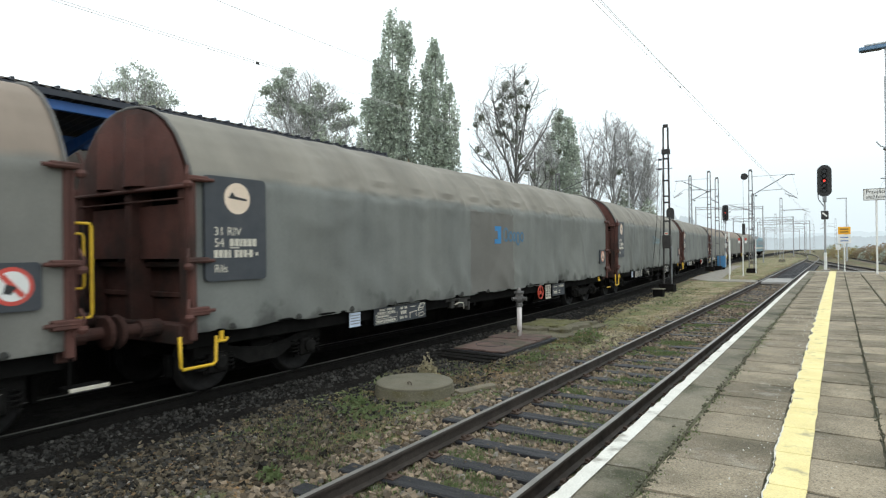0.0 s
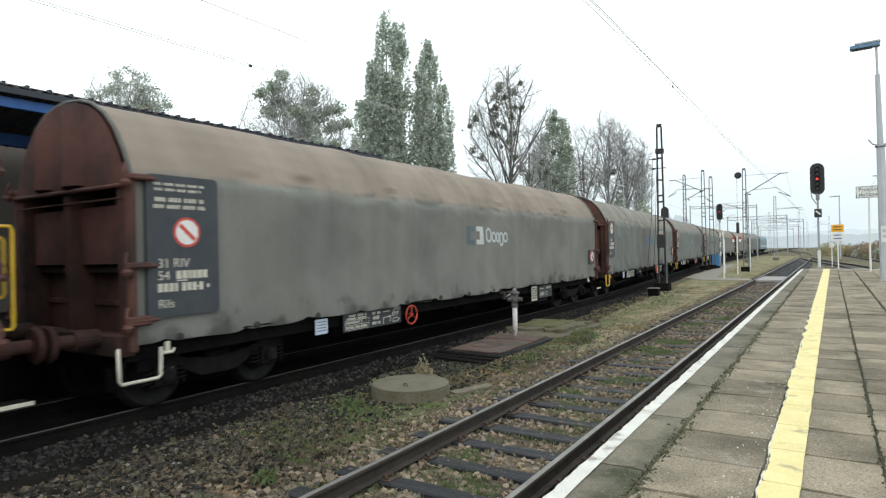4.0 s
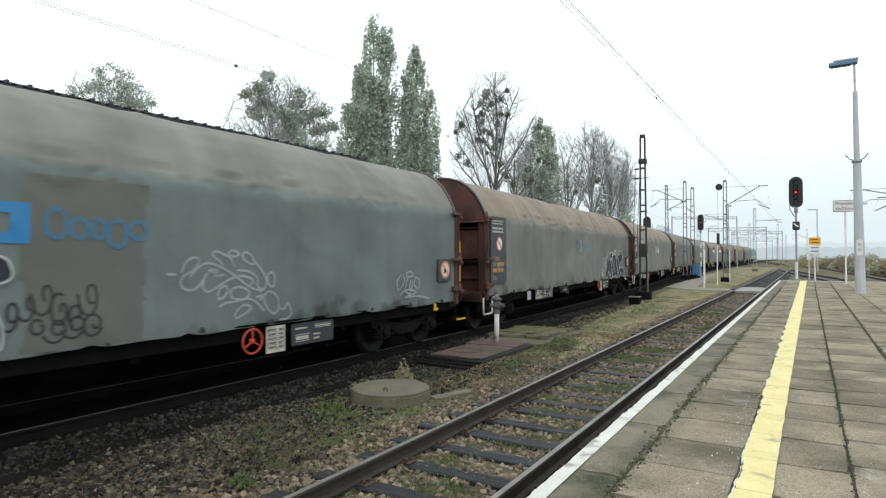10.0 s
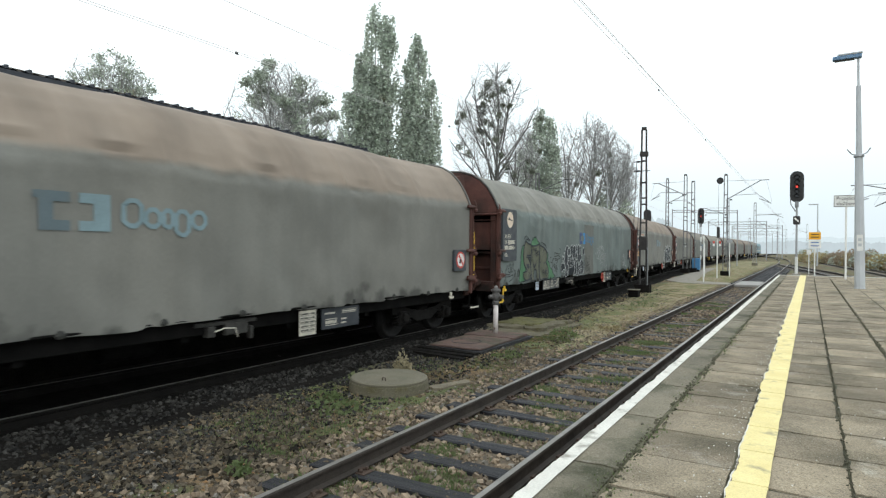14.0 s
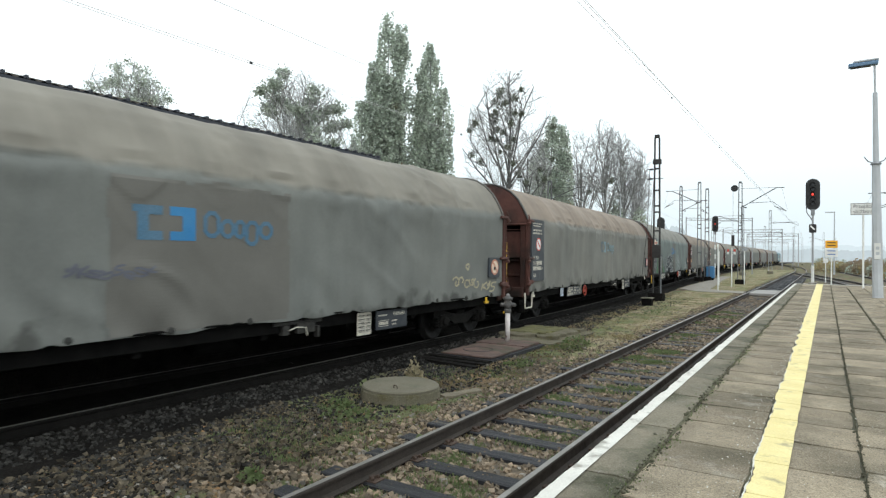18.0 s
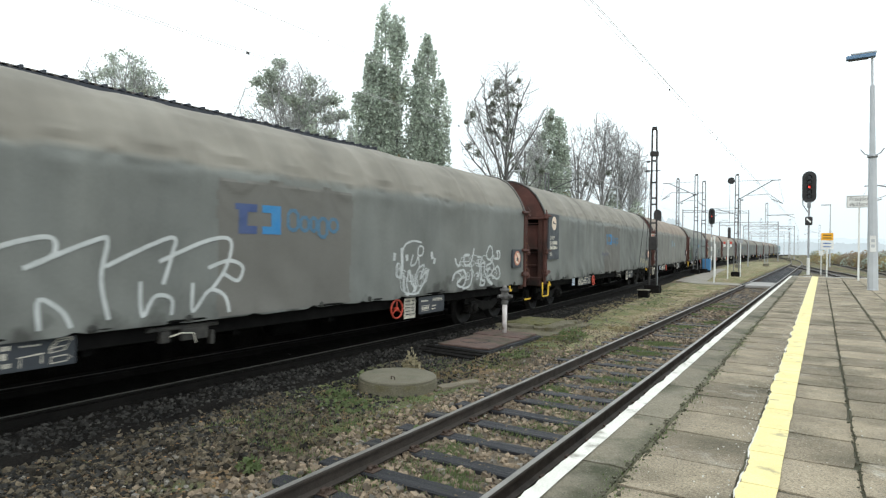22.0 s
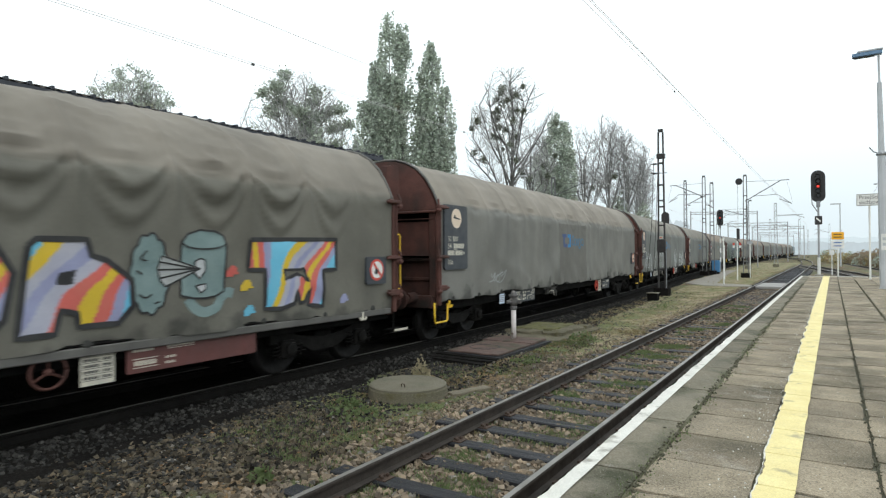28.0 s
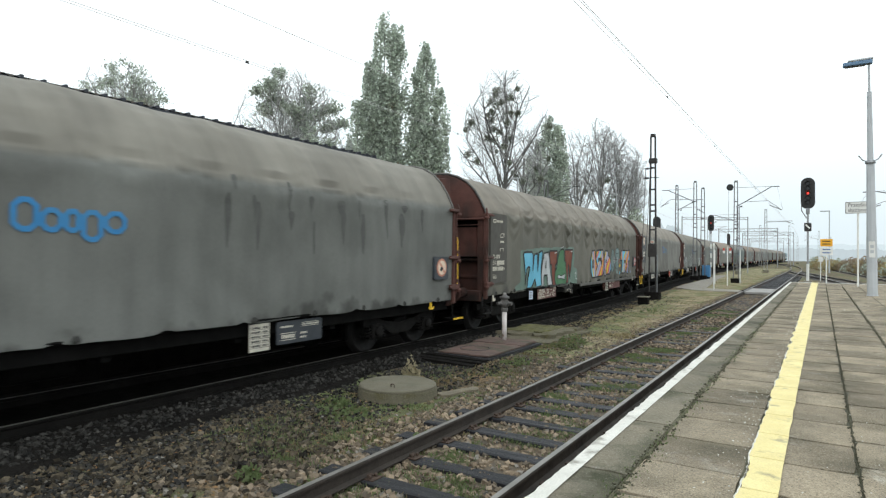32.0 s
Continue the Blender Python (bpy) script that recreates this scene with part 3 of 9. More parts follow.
EDGING = surface("dark_edging", (0.225, 0.2, 0.15), (0.15, 0.137, 0.106), 2, 0.92, 80, 0.4, 0.45, speck=0.5, shade=0.14, spec=0.2, c=(0.07, 0.072, 0.045), cscale=1.6, cut=(0.5, 0.66), world=True, pale=(0.22, 0.205, 0.17, 3, 0.62, 0.74))
KERB = surface("kerb_concrete", (0.22, 0.198, 0.155), (0.155, 0.142, 0.112), 2, 0.92, 80, 0.36, 0.4, speck=0.6, shade=0.12, spec=0.2, c=(0.09, 0.095, 0.05), cscale=1.8, cut=(0.52, 0.68), world=True, pale=(0.3, 0.28, 0.23, 3, 0.6, 0.72))
DIRT = surface("joint_dirt", (0.1, 0.088, 0.062), (0.07, 0.072, 0.042), 4, 0.95, 60, 0.4, 0.4)
LINEW = surface("line_white", (0.71, 0.695, 0.64), (0.58, 0.565, 0.515), 4, 0.75, 90, 0.16, 0.2, c=(0.3, 0.285, 0.245), cscale=4.5, cut=(0.58, 0.68))
LINEY = surface("line_yellow", (0.81, 0.7, 0.34), (0.72, 0.6, 0.27), 3, 0.7, 90, 0.16, 0.3, c=(0.42, 0.36, 0.2), cscale=6, cut=(0.6, 0.72))
plat = Geo().box(EDGE + 0.06, 7.2, -14, END, -0.4, TOP - 0.016)
platform = tagged(new("platform", plat.mesh("platform", DIRT)), "station platform paved with worn concrete slabs", "platform", kind="structure")
face = part("platform_face", Geo().box(EDGE + 0.02, EDGE + 0.058, -14, END, -0.3, TOP - 0.12), KERB, platform, "dark concrete face of the platform")
ramp = Geo().add([(EDGE + 0.06, END, TOP - 0.03), (7.2, END, TOP - 0.03), (7.2, END + 5, -0.18), (EDGE + 0.06, END + 5, -0.18), (EDGE + 0.06, END, -0.4), (7.2, END, -0.4)], [(0, 1, 2, 3), (0, 3, 4), (1, 5, 2)])
part("platform_ramp", ramp, KERB, platform, "short concrete ramp at the platform end")
SAND = surface("joint_sand", (0.2, 0.175, 0.13), (0.11, 0.098, 0.072), 3, 0.95, 70, 0.4, 0.4, spec=0.1)
rnd = random.Random(5)


def slab_mesh(name, wx, wy, material, seed):
    """A slab with worn, chipped edges and a slightly dished top."""
    r, gg = random.Random(seed), Geo()
    top, low = [], []
    n = 5
    for i in range(n):
        for j in range(n):
            x, y = -wx / 2 + wx * i / (n - 1), -wy / 2 + wy * j / (n - 1)
            edge = i in (0, n - 1) or j in (0, n - 1)
            k = (r.uniform(0.0, 0.01) + (0.02 if r.random() < 0.12 else 0)) if edge else 0
            top.append((x - math.copysign(k, x), y - math.copysign(k, y), (-0.006 if edge else 0) + r.uniform(-0.0015, 0.001)))
    gg.v = top
    gg.f = [(i * n + j, (i + 1) * n + j, (i + 1) * n + j + 1, i * n + j + 1) for i in range(n - 1) for j in range(n - 1)]
    ring = [i * n for i in range(n)] + [(n - 1) * n + j for j in range(1, n)] + [i * n + n - 1 for i in range(n - 2, -1, -1)] + [j for j in range(n - 2, 0, -1)]
    b = len(gg.v)
    gg.v += [(gg.v[k][0], gg.v[k][1], -0.05) for k in ring]
    m = len(ring)
    gg.f += [(ring[k], b + k, b + (k + 1) % m, ring[(k + 1) % m])[::-1] for k in range(m)]
    return gg.mesh(name, material)


part("joint_sand", Geo().box(1.33, 6.85, -13.6, END - 0.55, TOP - 0.045, TOP - 0.017), SAND, platform, "grey sand in the paving joints")
COLS = [(1.345, 1.912), (1.92, 2.506), (2.517, 3.126), (3.136, 3.74)]
ROW = 0.63
kerbs = [slab_mesh("kerb_slab", 0.365, 1.24, EDGING, 60 + i) for i in range(3)]
y = -13.6
i = 0
while y < END - 0.5:
    o = new("kerb_slab", kerbs[i % 3])
    o.parent = platform
    o.matrix_basis = pose(EDGE + 0.183, y + 0.62, TOP + rnd.uniform(-0.002, 0.002), 0, 0, rnd.uniform(-0.2, 0.2))
    y += 1.25
    i += 1
for c, (a, b) in enumerate(COLS):
    kinds = [slab_mesh("paving_slab", b - a, ROW - 0.014, PAVE, 10 * c + k) for k in range(4)]
    y = (-3.26, -3.48, -3.3, -3.42)[c] - 16 * ROW
    while y < END - ROW:
        o = new("paving_slab", kinds[rnd.randrange(4)])
        o.parent = platform
        o.matrix_basis = pose((a + b) / 2 + rnd.uniform(-0.004, 0.004), y + ROW / 2, TOP + rnd.uniform(-0.004, 0.003), rnd.uniform(-0.3, 0.3), rnd.uniform(-0.3, 0.3), rnd.uniform(-0.4, 0.4))
        y += ROW
rest = Geo()
for a in (3.76, 4.38, 5.0, 5.62, 6.24):
    y = -3.4 - 16 * ROW
    while y < END - ROW:
        z = TOP + rnd.uniform(-0.004, 0.003)
        rest.box(a, a + 0.605, y, y + ROW - 0.014, TOP - 0.05, z, 0.006)
        y += ROW
tagged(part("paving_slabs", rest, PAVE, platform, "worn concrete paving slabs"), kind="stuff")


def painted(name, x0, x1, material, rag, label, y1=END, z=0.006, widen=0.0, joints=False):
    """A painted line with ragged edges."""
    rows = []
    ys_ = [(y, 0) for y in steps(-13.6, y1 - 0.03, 0.06)]
    if joints:
        for k in range(-15, 54):
            j = -3.48 + ROW * k - 0.007
            ys_ += [(j - 0.007, 0), (j - 0.003, -0.02), (j + 0.003, -0.02), (j + 0.007, 0)]
    for y, dip in sorted(ys_):
        a = x0 + 0.7 * rag * noise.noise((math.floor((y + 3.487) / ROW) * 7.3, x0, 4)) * (1 if joints else 0) + rag * noise.noise((y * 2.3, x0, 1)) + rag * 0.7 * noise.noise((y * 11, x0, 2))
        b = x1 + widen * max(0, y) / 30 + 0.2 * rag * noise.noise((y * 3.1, x1, 5))
        rows.append([(a, y, TOP + z + dip), (a + (b - a) * 0.5, y, TOP + z + 0.0008 + dip), (b, y, TOP + z + dip)])
    gg = Geo().grid(rows)
    gg.f = [f[::-1] for f in gg.f]
    return part(name, gg, material, platform, label)


painted("white_edge_line", EDGE + 0.004, EDGE + 0.098, LINEW, 0.022, "white painted line along the platform edge")
painted("yellow_safety_line", 1.922, 2.115, LINEY, 0.03, "broad yellow safety line with ragged edges", widen=0.08, joints=True)
painted("white_line_rim", 1.914, 1.926, LINEW, 0.03, "white primer showing beside the yellow line", z=0.0045)
part("white_end_line", Geo().box(EDGE + 0.1, 7.2, END - 0.12, END - 0.01, TOP - 0.02, TOP + 0.006), LINEW, platform, "white painted line across the platform end")
edge = Geo().box(EDGE, EDGE + 0.05, -14, END, TOP - 0.12, TOP - 0.004, 0.008)
part("platform_nosing", edge, LINEW, platform, "whitewashed platform nosing")

MOSSY = surface("joint_moss", (0.085, 0.085, 0.045), (0.11, 0.1, 0.06), 6, 0.95, 70, 0.4, 0.5)


def crumbs(name, x, half, y0, y1, label, seed, thick=1.0):
    """Dirt and moss swelling out of a joint, uneven in width."""
    rows = []
    for y in steps(y0, y1, 0.05):
        a = half * thick * max(0.05, 0.5 + 1.1 * noise.noise((y * 1.4, seed, 0)) + 0.6 * noise.noise((y * 6, seed, 3)))
        m = 0.5 * half * noise.noise((y * 2, seed, 8))
        rows.append([(x + m - a, y, TOP - 0.009), (x + m, y, TOP + 0.003), (x + m + a, y, TOP - 0.009)])
    gg = Geo().grid(rows)
    gg.f = [f[::-1] for f in gg.f]
    part(name, gg, MOSSY, platform, label)


crumbs("joint_moss", 1.337, 0.02, -13.4, END - 0.5, "mossy dirt in the joint behind the kerb", 1)
crumbs("joint_moss", 2.512, 0.005, -13.4, END - 0.5, "dirt in a paving joint", 2)
stones("joint_crumbs", 2600, lambda r: (3.131 + r.gauss(0, 0.012), -3.0 + 30 * r.random() ** 1.6), 0.011, DIRT, "dark crumbs of dirt in the paving joint", 63, lambda x, y: TOP - 0.006)
stones("joint_crumbs", 900, lambda r: (2.512 + r.gauss(0, 0.008), -3.0 + 30 * r.random() ** 1.6), 0.007, DIRT, "dark crumbs of dirt in the paving joint", 64, lambda x, y: TOP - 0.006)
stones("joint_crumbs", 1000, lambda r: (1.34 + r.gauss(0, 0.025), -3.0 + 26 * r.random() ** 1.6), 0.011, DIRT, "crumbs of earth behind the kerb", 65, lambda x, y: TOP - 0.004)
crumbs("joint_moss", 3.132, 0.006, -13.4, END - 0.5, "dirt in a paving joint", 3)
crumbs("joint_moss", 1.914, 0.018, -13.4, END - 0.5, "dirt along the yellow line", 4)

stones("platform_grit", 600, lambda r: (1.88 + r.gauss(0, 0.07), -2.5 + 22 * r.random() ** 1.7), 0.0045, LINEW, "pale paint flakes and grit beside the yellow line", 61, lambda x, y: TOP)
stones("platform_grit", 350, lambda r: (1.4 + 2.3 * r.random(), -2.5 + 22 * r.random() ** 1.7), 0.0045, LINEW, "pale grit scattered over the platform", 62, lambda x, y: TOP)

# ---- sleepers ----
TIE = surface("tarred_sleeper", (0.014, 0.015, 0.019), (0.026, 0.026, 0.03), 3, 0.6, 50, 0.3, 0.4, stretch=(0.3, 3, 1), shade=0.2, c=(0.09, 0.08, 0.065), cscale=3, cut=(0.6, 0.72), spec=0.4, world=True)
PLATE = surface("rusty_plate", (0.06, 0.04, 0.03), (0.085, 0.055, 0.04), 8, 0.7, 60, 0.2, 0.2, metal=0.3)
ties = []
for k in range(4):
    r, gg = random.Random(70 + k), Geo()
    rows = []
    for x in steps(-1.3, 1.3, 0.13):
        a = 0.115 + r.uniform(-0.006, 0.006)
        rows.append([(x, -a, -0.14), (x, -a, -0.008 - r.random() * 0.008), (x, -a + 0.02, r.uniform(-0.004, 0)), (x, 0.0, r.uniform(-0.006, 0)), (x, a - 0.02, r.uniform(-0.004, 0)), (x, a, -0.008 - r.random() * 0.008), (x, a, -0.14)])
    gg.grid(rows)
    gg.add([rows[0][j] for j in range(7)], [(0, 1, 2, 3, 4, 5, 6)]).add([rows[-1][j] for j in range(7)], [(6, 5, 4, 3, 2, 1, 0)])
    ties.append(gg.mesh("sleeper", TIE))
pl = Geo()
for s in (-0.7535, 0.7535):
    pl.box(s - 0.17, s + 0.17, -0.08, 0.08, 0.001, 0.014, 0.003)
    for dx, dy in ((-0.11, -0.045), (-0.11, 0.045), (0.11, -0.045), (0.11, 0.045)):
        pl.lathe([(0.02, 0.012), (0.02, 0.035), (0.012, 0.045)], (s + dx, dy, 0), "z", 6)
    pl.box(s - 0.095, s - 0.055, -0.035, 0.035, 0.014, 0.04, 0.004).box(s + 0.055, s + 0.095, -0.035, 0.035, 0.014, 0.04, 0.004)
platemesh = pl.mesh("base_plates", PLATE)
for i in range(-18, 135):
    y = -1.45 + 0.672 * i
    if 33.9 < y < 38.4:
        continue
    o = new("sleeper", ties[rnd.randrange(4)])
    o.parent = platform_track
    o.matrix_basis = pose(near_x(y) + rnd.uniform(-0.06, 0.06), y + rnd.uniform(-0.03, 0.03), -0.163 + rnd.uniform(-0.008, 0.002) - (0.012 if y > 4.5 and rnd.random() < 0.8 else 0), 0, 0, rnd.uniform(-1.5, 1.5))
    if i < 70:
        q = new("base_plates", platemesh)
        q.parent, q.matrix_basis = platform_track, pose(near_x(y), o.matrix_basis.translation.y, -0.167)
for i in range(-12, 60):
    y = -6 + 0.65 * i
    o = new("sleeper", ties[rnd.randrange(4)])
    o.parent = train_track
    o.matrix_basis = pose(train_x(y), y, -0.158, 0, 0, 0)
for i in range(66):
    y = 50 + 0.66 * i
    o = new("sleeper", ties[rnd.randrange(4)])
    o.parent = side_track
    o.matrix_basis = pose(side_x(y), y, -0.163, 0, 0, 6)
gg = Geo()
for y0 in (34.0, 35.45, 36.9):
    gg.box(-1.43, -0.08, y0, y0 + 1.4, -0.15, -0.006, 0.02)
tagged(part("crossing_slabs", gg, surface("pale_slab", (0.34, 0.33, 0.31), (0.27, 0.26, 0.25), 2, 0.85, 60, 0.12, 0.1)), "pale concrete slabs of the service crossing between the rails", "crossing", kind="structure")
gg = Geo()
pathpts = [(-2.0, 36.2), (-2.0, 38.2), (-4.3, 39.5), (-4.9, 46), (-6.0, 58), (-6.7, 70), (-7.7, 70), (-6.9, 56), (-6.5, 44), (-6.2, 39), (-4.5, 36.4)]
tagged(part("footpath", Geo().add([(x, y, -0.145) for x, y in pathpts] + [(x, y, -0.25) for x, y in pathpts], [tuple(range(len(pathpts)))[::-1]] + [(i, (i + 1) % 11, 11 + (i + 1) % 11, 11 + i) for i in range(11)]), surface("pale_gravel", (0.28, 0.26, 0.225), (0.22, 0.2, 0.17), 1.5, 0.95, 40, 0.2, 0.3)), "pale gravel footpath across the tracks", "path", kind="structure")

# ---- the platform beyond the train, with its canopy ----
# platform coloured near black for the shade behind the train
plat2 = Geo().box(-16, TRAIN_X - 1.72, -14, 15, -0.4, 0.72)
tagged(new("platform_far", plat2.mesh("platform_far", NEARBLACK)), "far platform behind the train, blackened for its shade", "platform", kind="structure")
# strip added to shut off the lit ground seen under the wagons
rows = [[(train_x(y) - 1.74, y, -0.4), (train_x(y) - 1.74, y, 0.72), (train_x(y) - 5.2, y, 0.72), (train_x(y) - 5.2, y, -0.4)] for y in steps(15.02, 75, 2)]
tagged(part("platform_far_end", Geo().grid(rows), NEARBLACK), "near-black strip added behind the train to close the gap below", "platform", kind="structure")
canopy = thing("platform_canopy", "dark blue corrugated canopy over the far platform", "canopy", (-12, 0, 0.72))
SHEET = surface("corrugated_sheet", (0.1, 0.095, 0.085), (0.075, 0.07, 0.065), 2, 0.6, 40, 0.15, 0.05, metal=0.3)
rows = []
for y in steps(-13, 13.2, 0.055):
    w_ = 0.025 * math.cos(2 * math.pi * y / 0.22)
    rows.append([(0, y, 4.93 + w_), (-2.2, y, 4.68 + w_), (-4.4, y, 4.43 + w_)])
sheet = Geo().grid(rows)
part("roof_sheet", sheet, SHEET, canopy, "grey corrugated underside")
rows = []
for y in steps(-13, 13.2, 0.055):
    w_ = 0.025 * math.cos(2 * math.pi * y / 0.22)
    rows.append([(0.03, y, 4.975 + w_), (-2.2, y, 4.72 + w_), (-4.4, y, 4.47 + w_)])
gg = Geo().grid(rows)
gg.f = [f[::-1] for f in gg.f]
part("roof_top", gg, NAVY, canopy, "dark navy roof sheet")
part("fascia", Geo().box(0.0, 0.035, -13, 13.2, 4.82, 4.955), NAVY, canopy, "dark sheet edge")
for i, y in enumerate(steps(-12.9, 13.1, 0.44)):
    part("sheet_rib", Geo().box(-0.4, 0.05, y - 0.035, y + 0.035, 4.96, 5.05, 0.01), NAVY, canopy)
# wall added to keep the bright sky from showing below the canopy
wall = tagged(part("wall_station", Geo().box(-17.2, -16.9, -16, 13, -0.3, 7), surface("backing_wall", (0.12, 0.1, 0.085), (0.09, 0.08, 0.07), 1.5, 0.9, 40, 0.2, 0.1)), "dark plain wall added to close the view under the canopy", "wall", kind="structure")
part("eaves_beam", Geo().box(-0.28, -0.16, -13, 13.2, 4.56, 4.78, 0.01), BLUE, canopy, "bright blue steel beam")
part("valley_beam", Geo().box(-3.0, -2.8, -13, 13.2, 4.2, 4.5, 0.01), BLUE, canopy, "bright blue steel beam")
for y in (-9, -3, 3, 9):
    part("column", Geo().box(-2.98, -2.82, y - 0.08, y + 0.08, 0, 4.22, 0.01), BLUE, canopy, "blue steel column")
    part("arm", Geo().add([(-2.9, y - 0.05, 4.2), (-2.9, y + 0.05, 4.2), (-0.1, y - 0.05, 4.62), (-0.1, y + 0.05, 4.62), (-2.9, y - 0.05, 3.85), (-2.9, y + 0.05, 3.85), (-0.1, y - 0.05, 4.5), (-0.1, y + 0.05, 4.5)], [(0, 1, 3, 2), (4, 6, 7, 5), (0, 2, 6, 4), (1, 5, 7, 3), (2, 3, 7, 6)]), BLUE, canopy)

# ---- between the tracks ----
MOSS = surface("mossy_concrete", (0.17, 0.152, 0.108), (0.115, 0.106, 0.074), 1.8, 0.95, 60, 0.4, 0.5, speck=0.4, c=(0.1, 0.09, 0.045), cscale=2.2, cut=(0.55, 0.7), spec=0.2)
RUSTY = surface("rusty_sheet", (0.16, 0.105, 0.09), (0.11, 0.082, 0.072), 2, 0.85, 50, 0.3, 0.2, c=(0.085, 0.075, 0.055), cscale=2.2, spec=0.2)
def broken(x0, x1, y0, y1, z0, z1, seed, rough=0.05, n=7):
    """A slab with an uneven top and ragged, crumbled edges."""
    gg, top = Geo(), []
    for i in range(n + 1):
        for j in range(n + 1):
            x, y = x0 + (x1 - x0) * i / n, y0 + (y1 - y0) * j / n
            rim = i in (0, n) or j in (0, n)
            k = rough if rim else 0.0
            top.append((x + k * noise.noise((i * 1.7, j * 1.3, seed)), y + k * noise.noise((i * 1.1, j * 1.9, seed + 5)), z1 - (0.25 * rough * abs(noise.noise((i * 2.1, j * 2.3, seed + 9))) + (0.012 if rim else 0))))
    m = n + 1
    gg.v = top
    gg.f = [(i * m + j, (i + 1) * m + j, (i + 1) * m + j + 1, i * m + j + 1) for i in range(n) for j in range(n)]
    ring = [i * m for i in range(m)] + [n * m + j for j in range(1, m)] + [i * m + n for i in range(n - 1, -1, -1)] + [j for j in range(n - 1, 0, -1)]
    b = len(gg.v)
    gg.v += [(gg.v[k][0], gg.v[k][1], z0) for k in ring]
    q = len(ring)
    gg.f += [(ring[k], b + k, b + (k + 1) % q, ring[(k + 1) % q])[::-1] for k in range(q)]
    return gg


well = thing("manhole", "round grey concrete manhole ring with a flat lid", "manhole", (-3.37, 2.95, -0.24))
part("ring", Geo().lathe([(0.64, 0), (0.62, 0.17), (0.6, 0.19)], (0, 0, 0), "z", 40), MOSS, well)
part("lid", Geo().lathe([(0.61, 0.192), (0.61, 0.215), (0.59, 0.23), (0.3, 0.24), (0.05, 0.243)], (0, 0, 0), "z", 40), surface("lid_concrete", (0.165, 0.15, 0.108), (0.13, 0.118, 0.085), 2.5, 0.9, 70, 0.3, 0.25, c=(0.12, 0.115, 0.08), cscale=2), well, "stained flat concrete lid")
part("lifting_loop", Geo().tube([(0.12, -0.33, 0.235), (0.12, -0.34, 0.28), (0.15, -0.35, 0.29), (0.18, -0.34, 0.28), (0.18, -0.33, 0.235)], 0.008, 6), PLATE, well)
frag = thing("concrete_fragment", "thin broken concrete slab lying beside the manhole", "slab", (-2.62, 3.6, -0.2), turn=-20)
part("slab", broken(-0.1, 0.09, -0.4, 0.4, 0, 0.05, 12, 0.05, 5), surface("pale_concrete", (0.2, 0.172, 0.12), (0.14, 0.122, 0.09), 3, 0.95, 60, 0.4, 0.4), frag)

pit = thing("pit_cover", "mossy broken concrete slab over a pit beside the track", "pit cover", (-4.3, 10.6, -0.24))
part("slab", broken(-1.0, 0.95, -1.35, 1.75, 0, 0.11, 3, 0.2, 9), MOSS, pit)
part("upper_slab", broken(-0.95, 0.7, -0.6, 1.55, 0.09, 0.2, 6, 0.24, 9), MOSS, pit)
part("moss_cushion", broken(-0.8, 0.3, -0.3, 1.3, 0.15, 0.225, 7, 0.35, 10), surface("pit_moss", (0.13, 0.125, 0.045), (0.09, 0.085, 0.04), 4, 0.95, 50, 0.5, 0.6), pit, "cushion of olive moss")
hatch = thing("pit_hatch", "rust-brown steel sheets covering the pit", "hatch", (-4.15, 7.9, -0.2))
part("sheet", broken(-0.64, 0.6, -1.55, 0.12, 0.09, 0.135, 8, 0.07), RUSTY, hatch, "rust-brown steel sheet")
part("sheet", broken(-0.72, 0.58, 0.16, 1.0, 0.09, 0.15, 9, 0.07), RUSTY, hatch, "rust-red steel sheet")
part("frame", broken(-0.75, 0.66, -1.65, 1.1, -0.02, 0.088, 10, 0.06), TIE, hatch, "dark timber frame")
for i, (y, t, z) in enumerate(((-1.8, 0.02, 0.03), (-2.0, -0.08, 0.015), (-2.3, 0.14, 0.0))):
    part("plank", Geo().add([(-0.72, y - 0.1 + t, z), (0.66, y - 0.08, z), (0.72, y + 0.09, z), (-0.78, y + 0.09 + t, z), (-0.74, y - 0.09 + t, z + 0.07), (0.66, y - 0.08, z + 0.05), (0.7, y + 0.08, z + 0.05), (-0.78, y + 0.08 + t, z + 0.075)], [(0, 3, 2, 1), (4, 5, 6, 7), (0, 1, 5, 4), (1, 2, 6, 5), (2, 3, 7, 6), (3, 0, 4, 7)]), RAILDARK, hatch, "black tarred plank")
ringm = Geo()
ringm.tube([(-0.1 + 0.33 * math.cos(6.2832 * i / 32), -0.85 + 0.33 * math.sin(6.2832 * i / 32), 0.13) for i in range(33)], 0.012, 5)
part("ring_mark", ringm, TIE, hatch, "round lid rim in the sheet")
CAST = surface("cast_iron", (0.07, 0.068, 0.065), (0.12, 0.115, 0.11), 7, 0.6, 60, 0.3, 0.2, c=(0.22, 0.2, 0.19), cscale=9, cut=(0.55, 0.65))
hyd = thing("water_standpipe", "white-painted standpipe with a dark valve head", "standpipe", (-4.24, 8.5, -0.08))
part("pipe", Geo().tube([(0, 0, 0), (0, 0, 0.74)], 0.06, 14), surface("chipped_white", (0.72, 0.68, 0.66), (0.6, 0.55, 0.53), 5, 0.6, 60, 0.15, 0.1, c=(0.3, 0.22, 0.18), cscale=6, cut=(0.62, 0.72)), hyd, "white pipe with chipped paint", True)
part("collar", Geo().lathe([(0.075, 0.72), (0.085, 0.74), (0.085, 0.8), (0.065, 0.82)], (0, 0, 0), "z", 16), CAST, hyd)
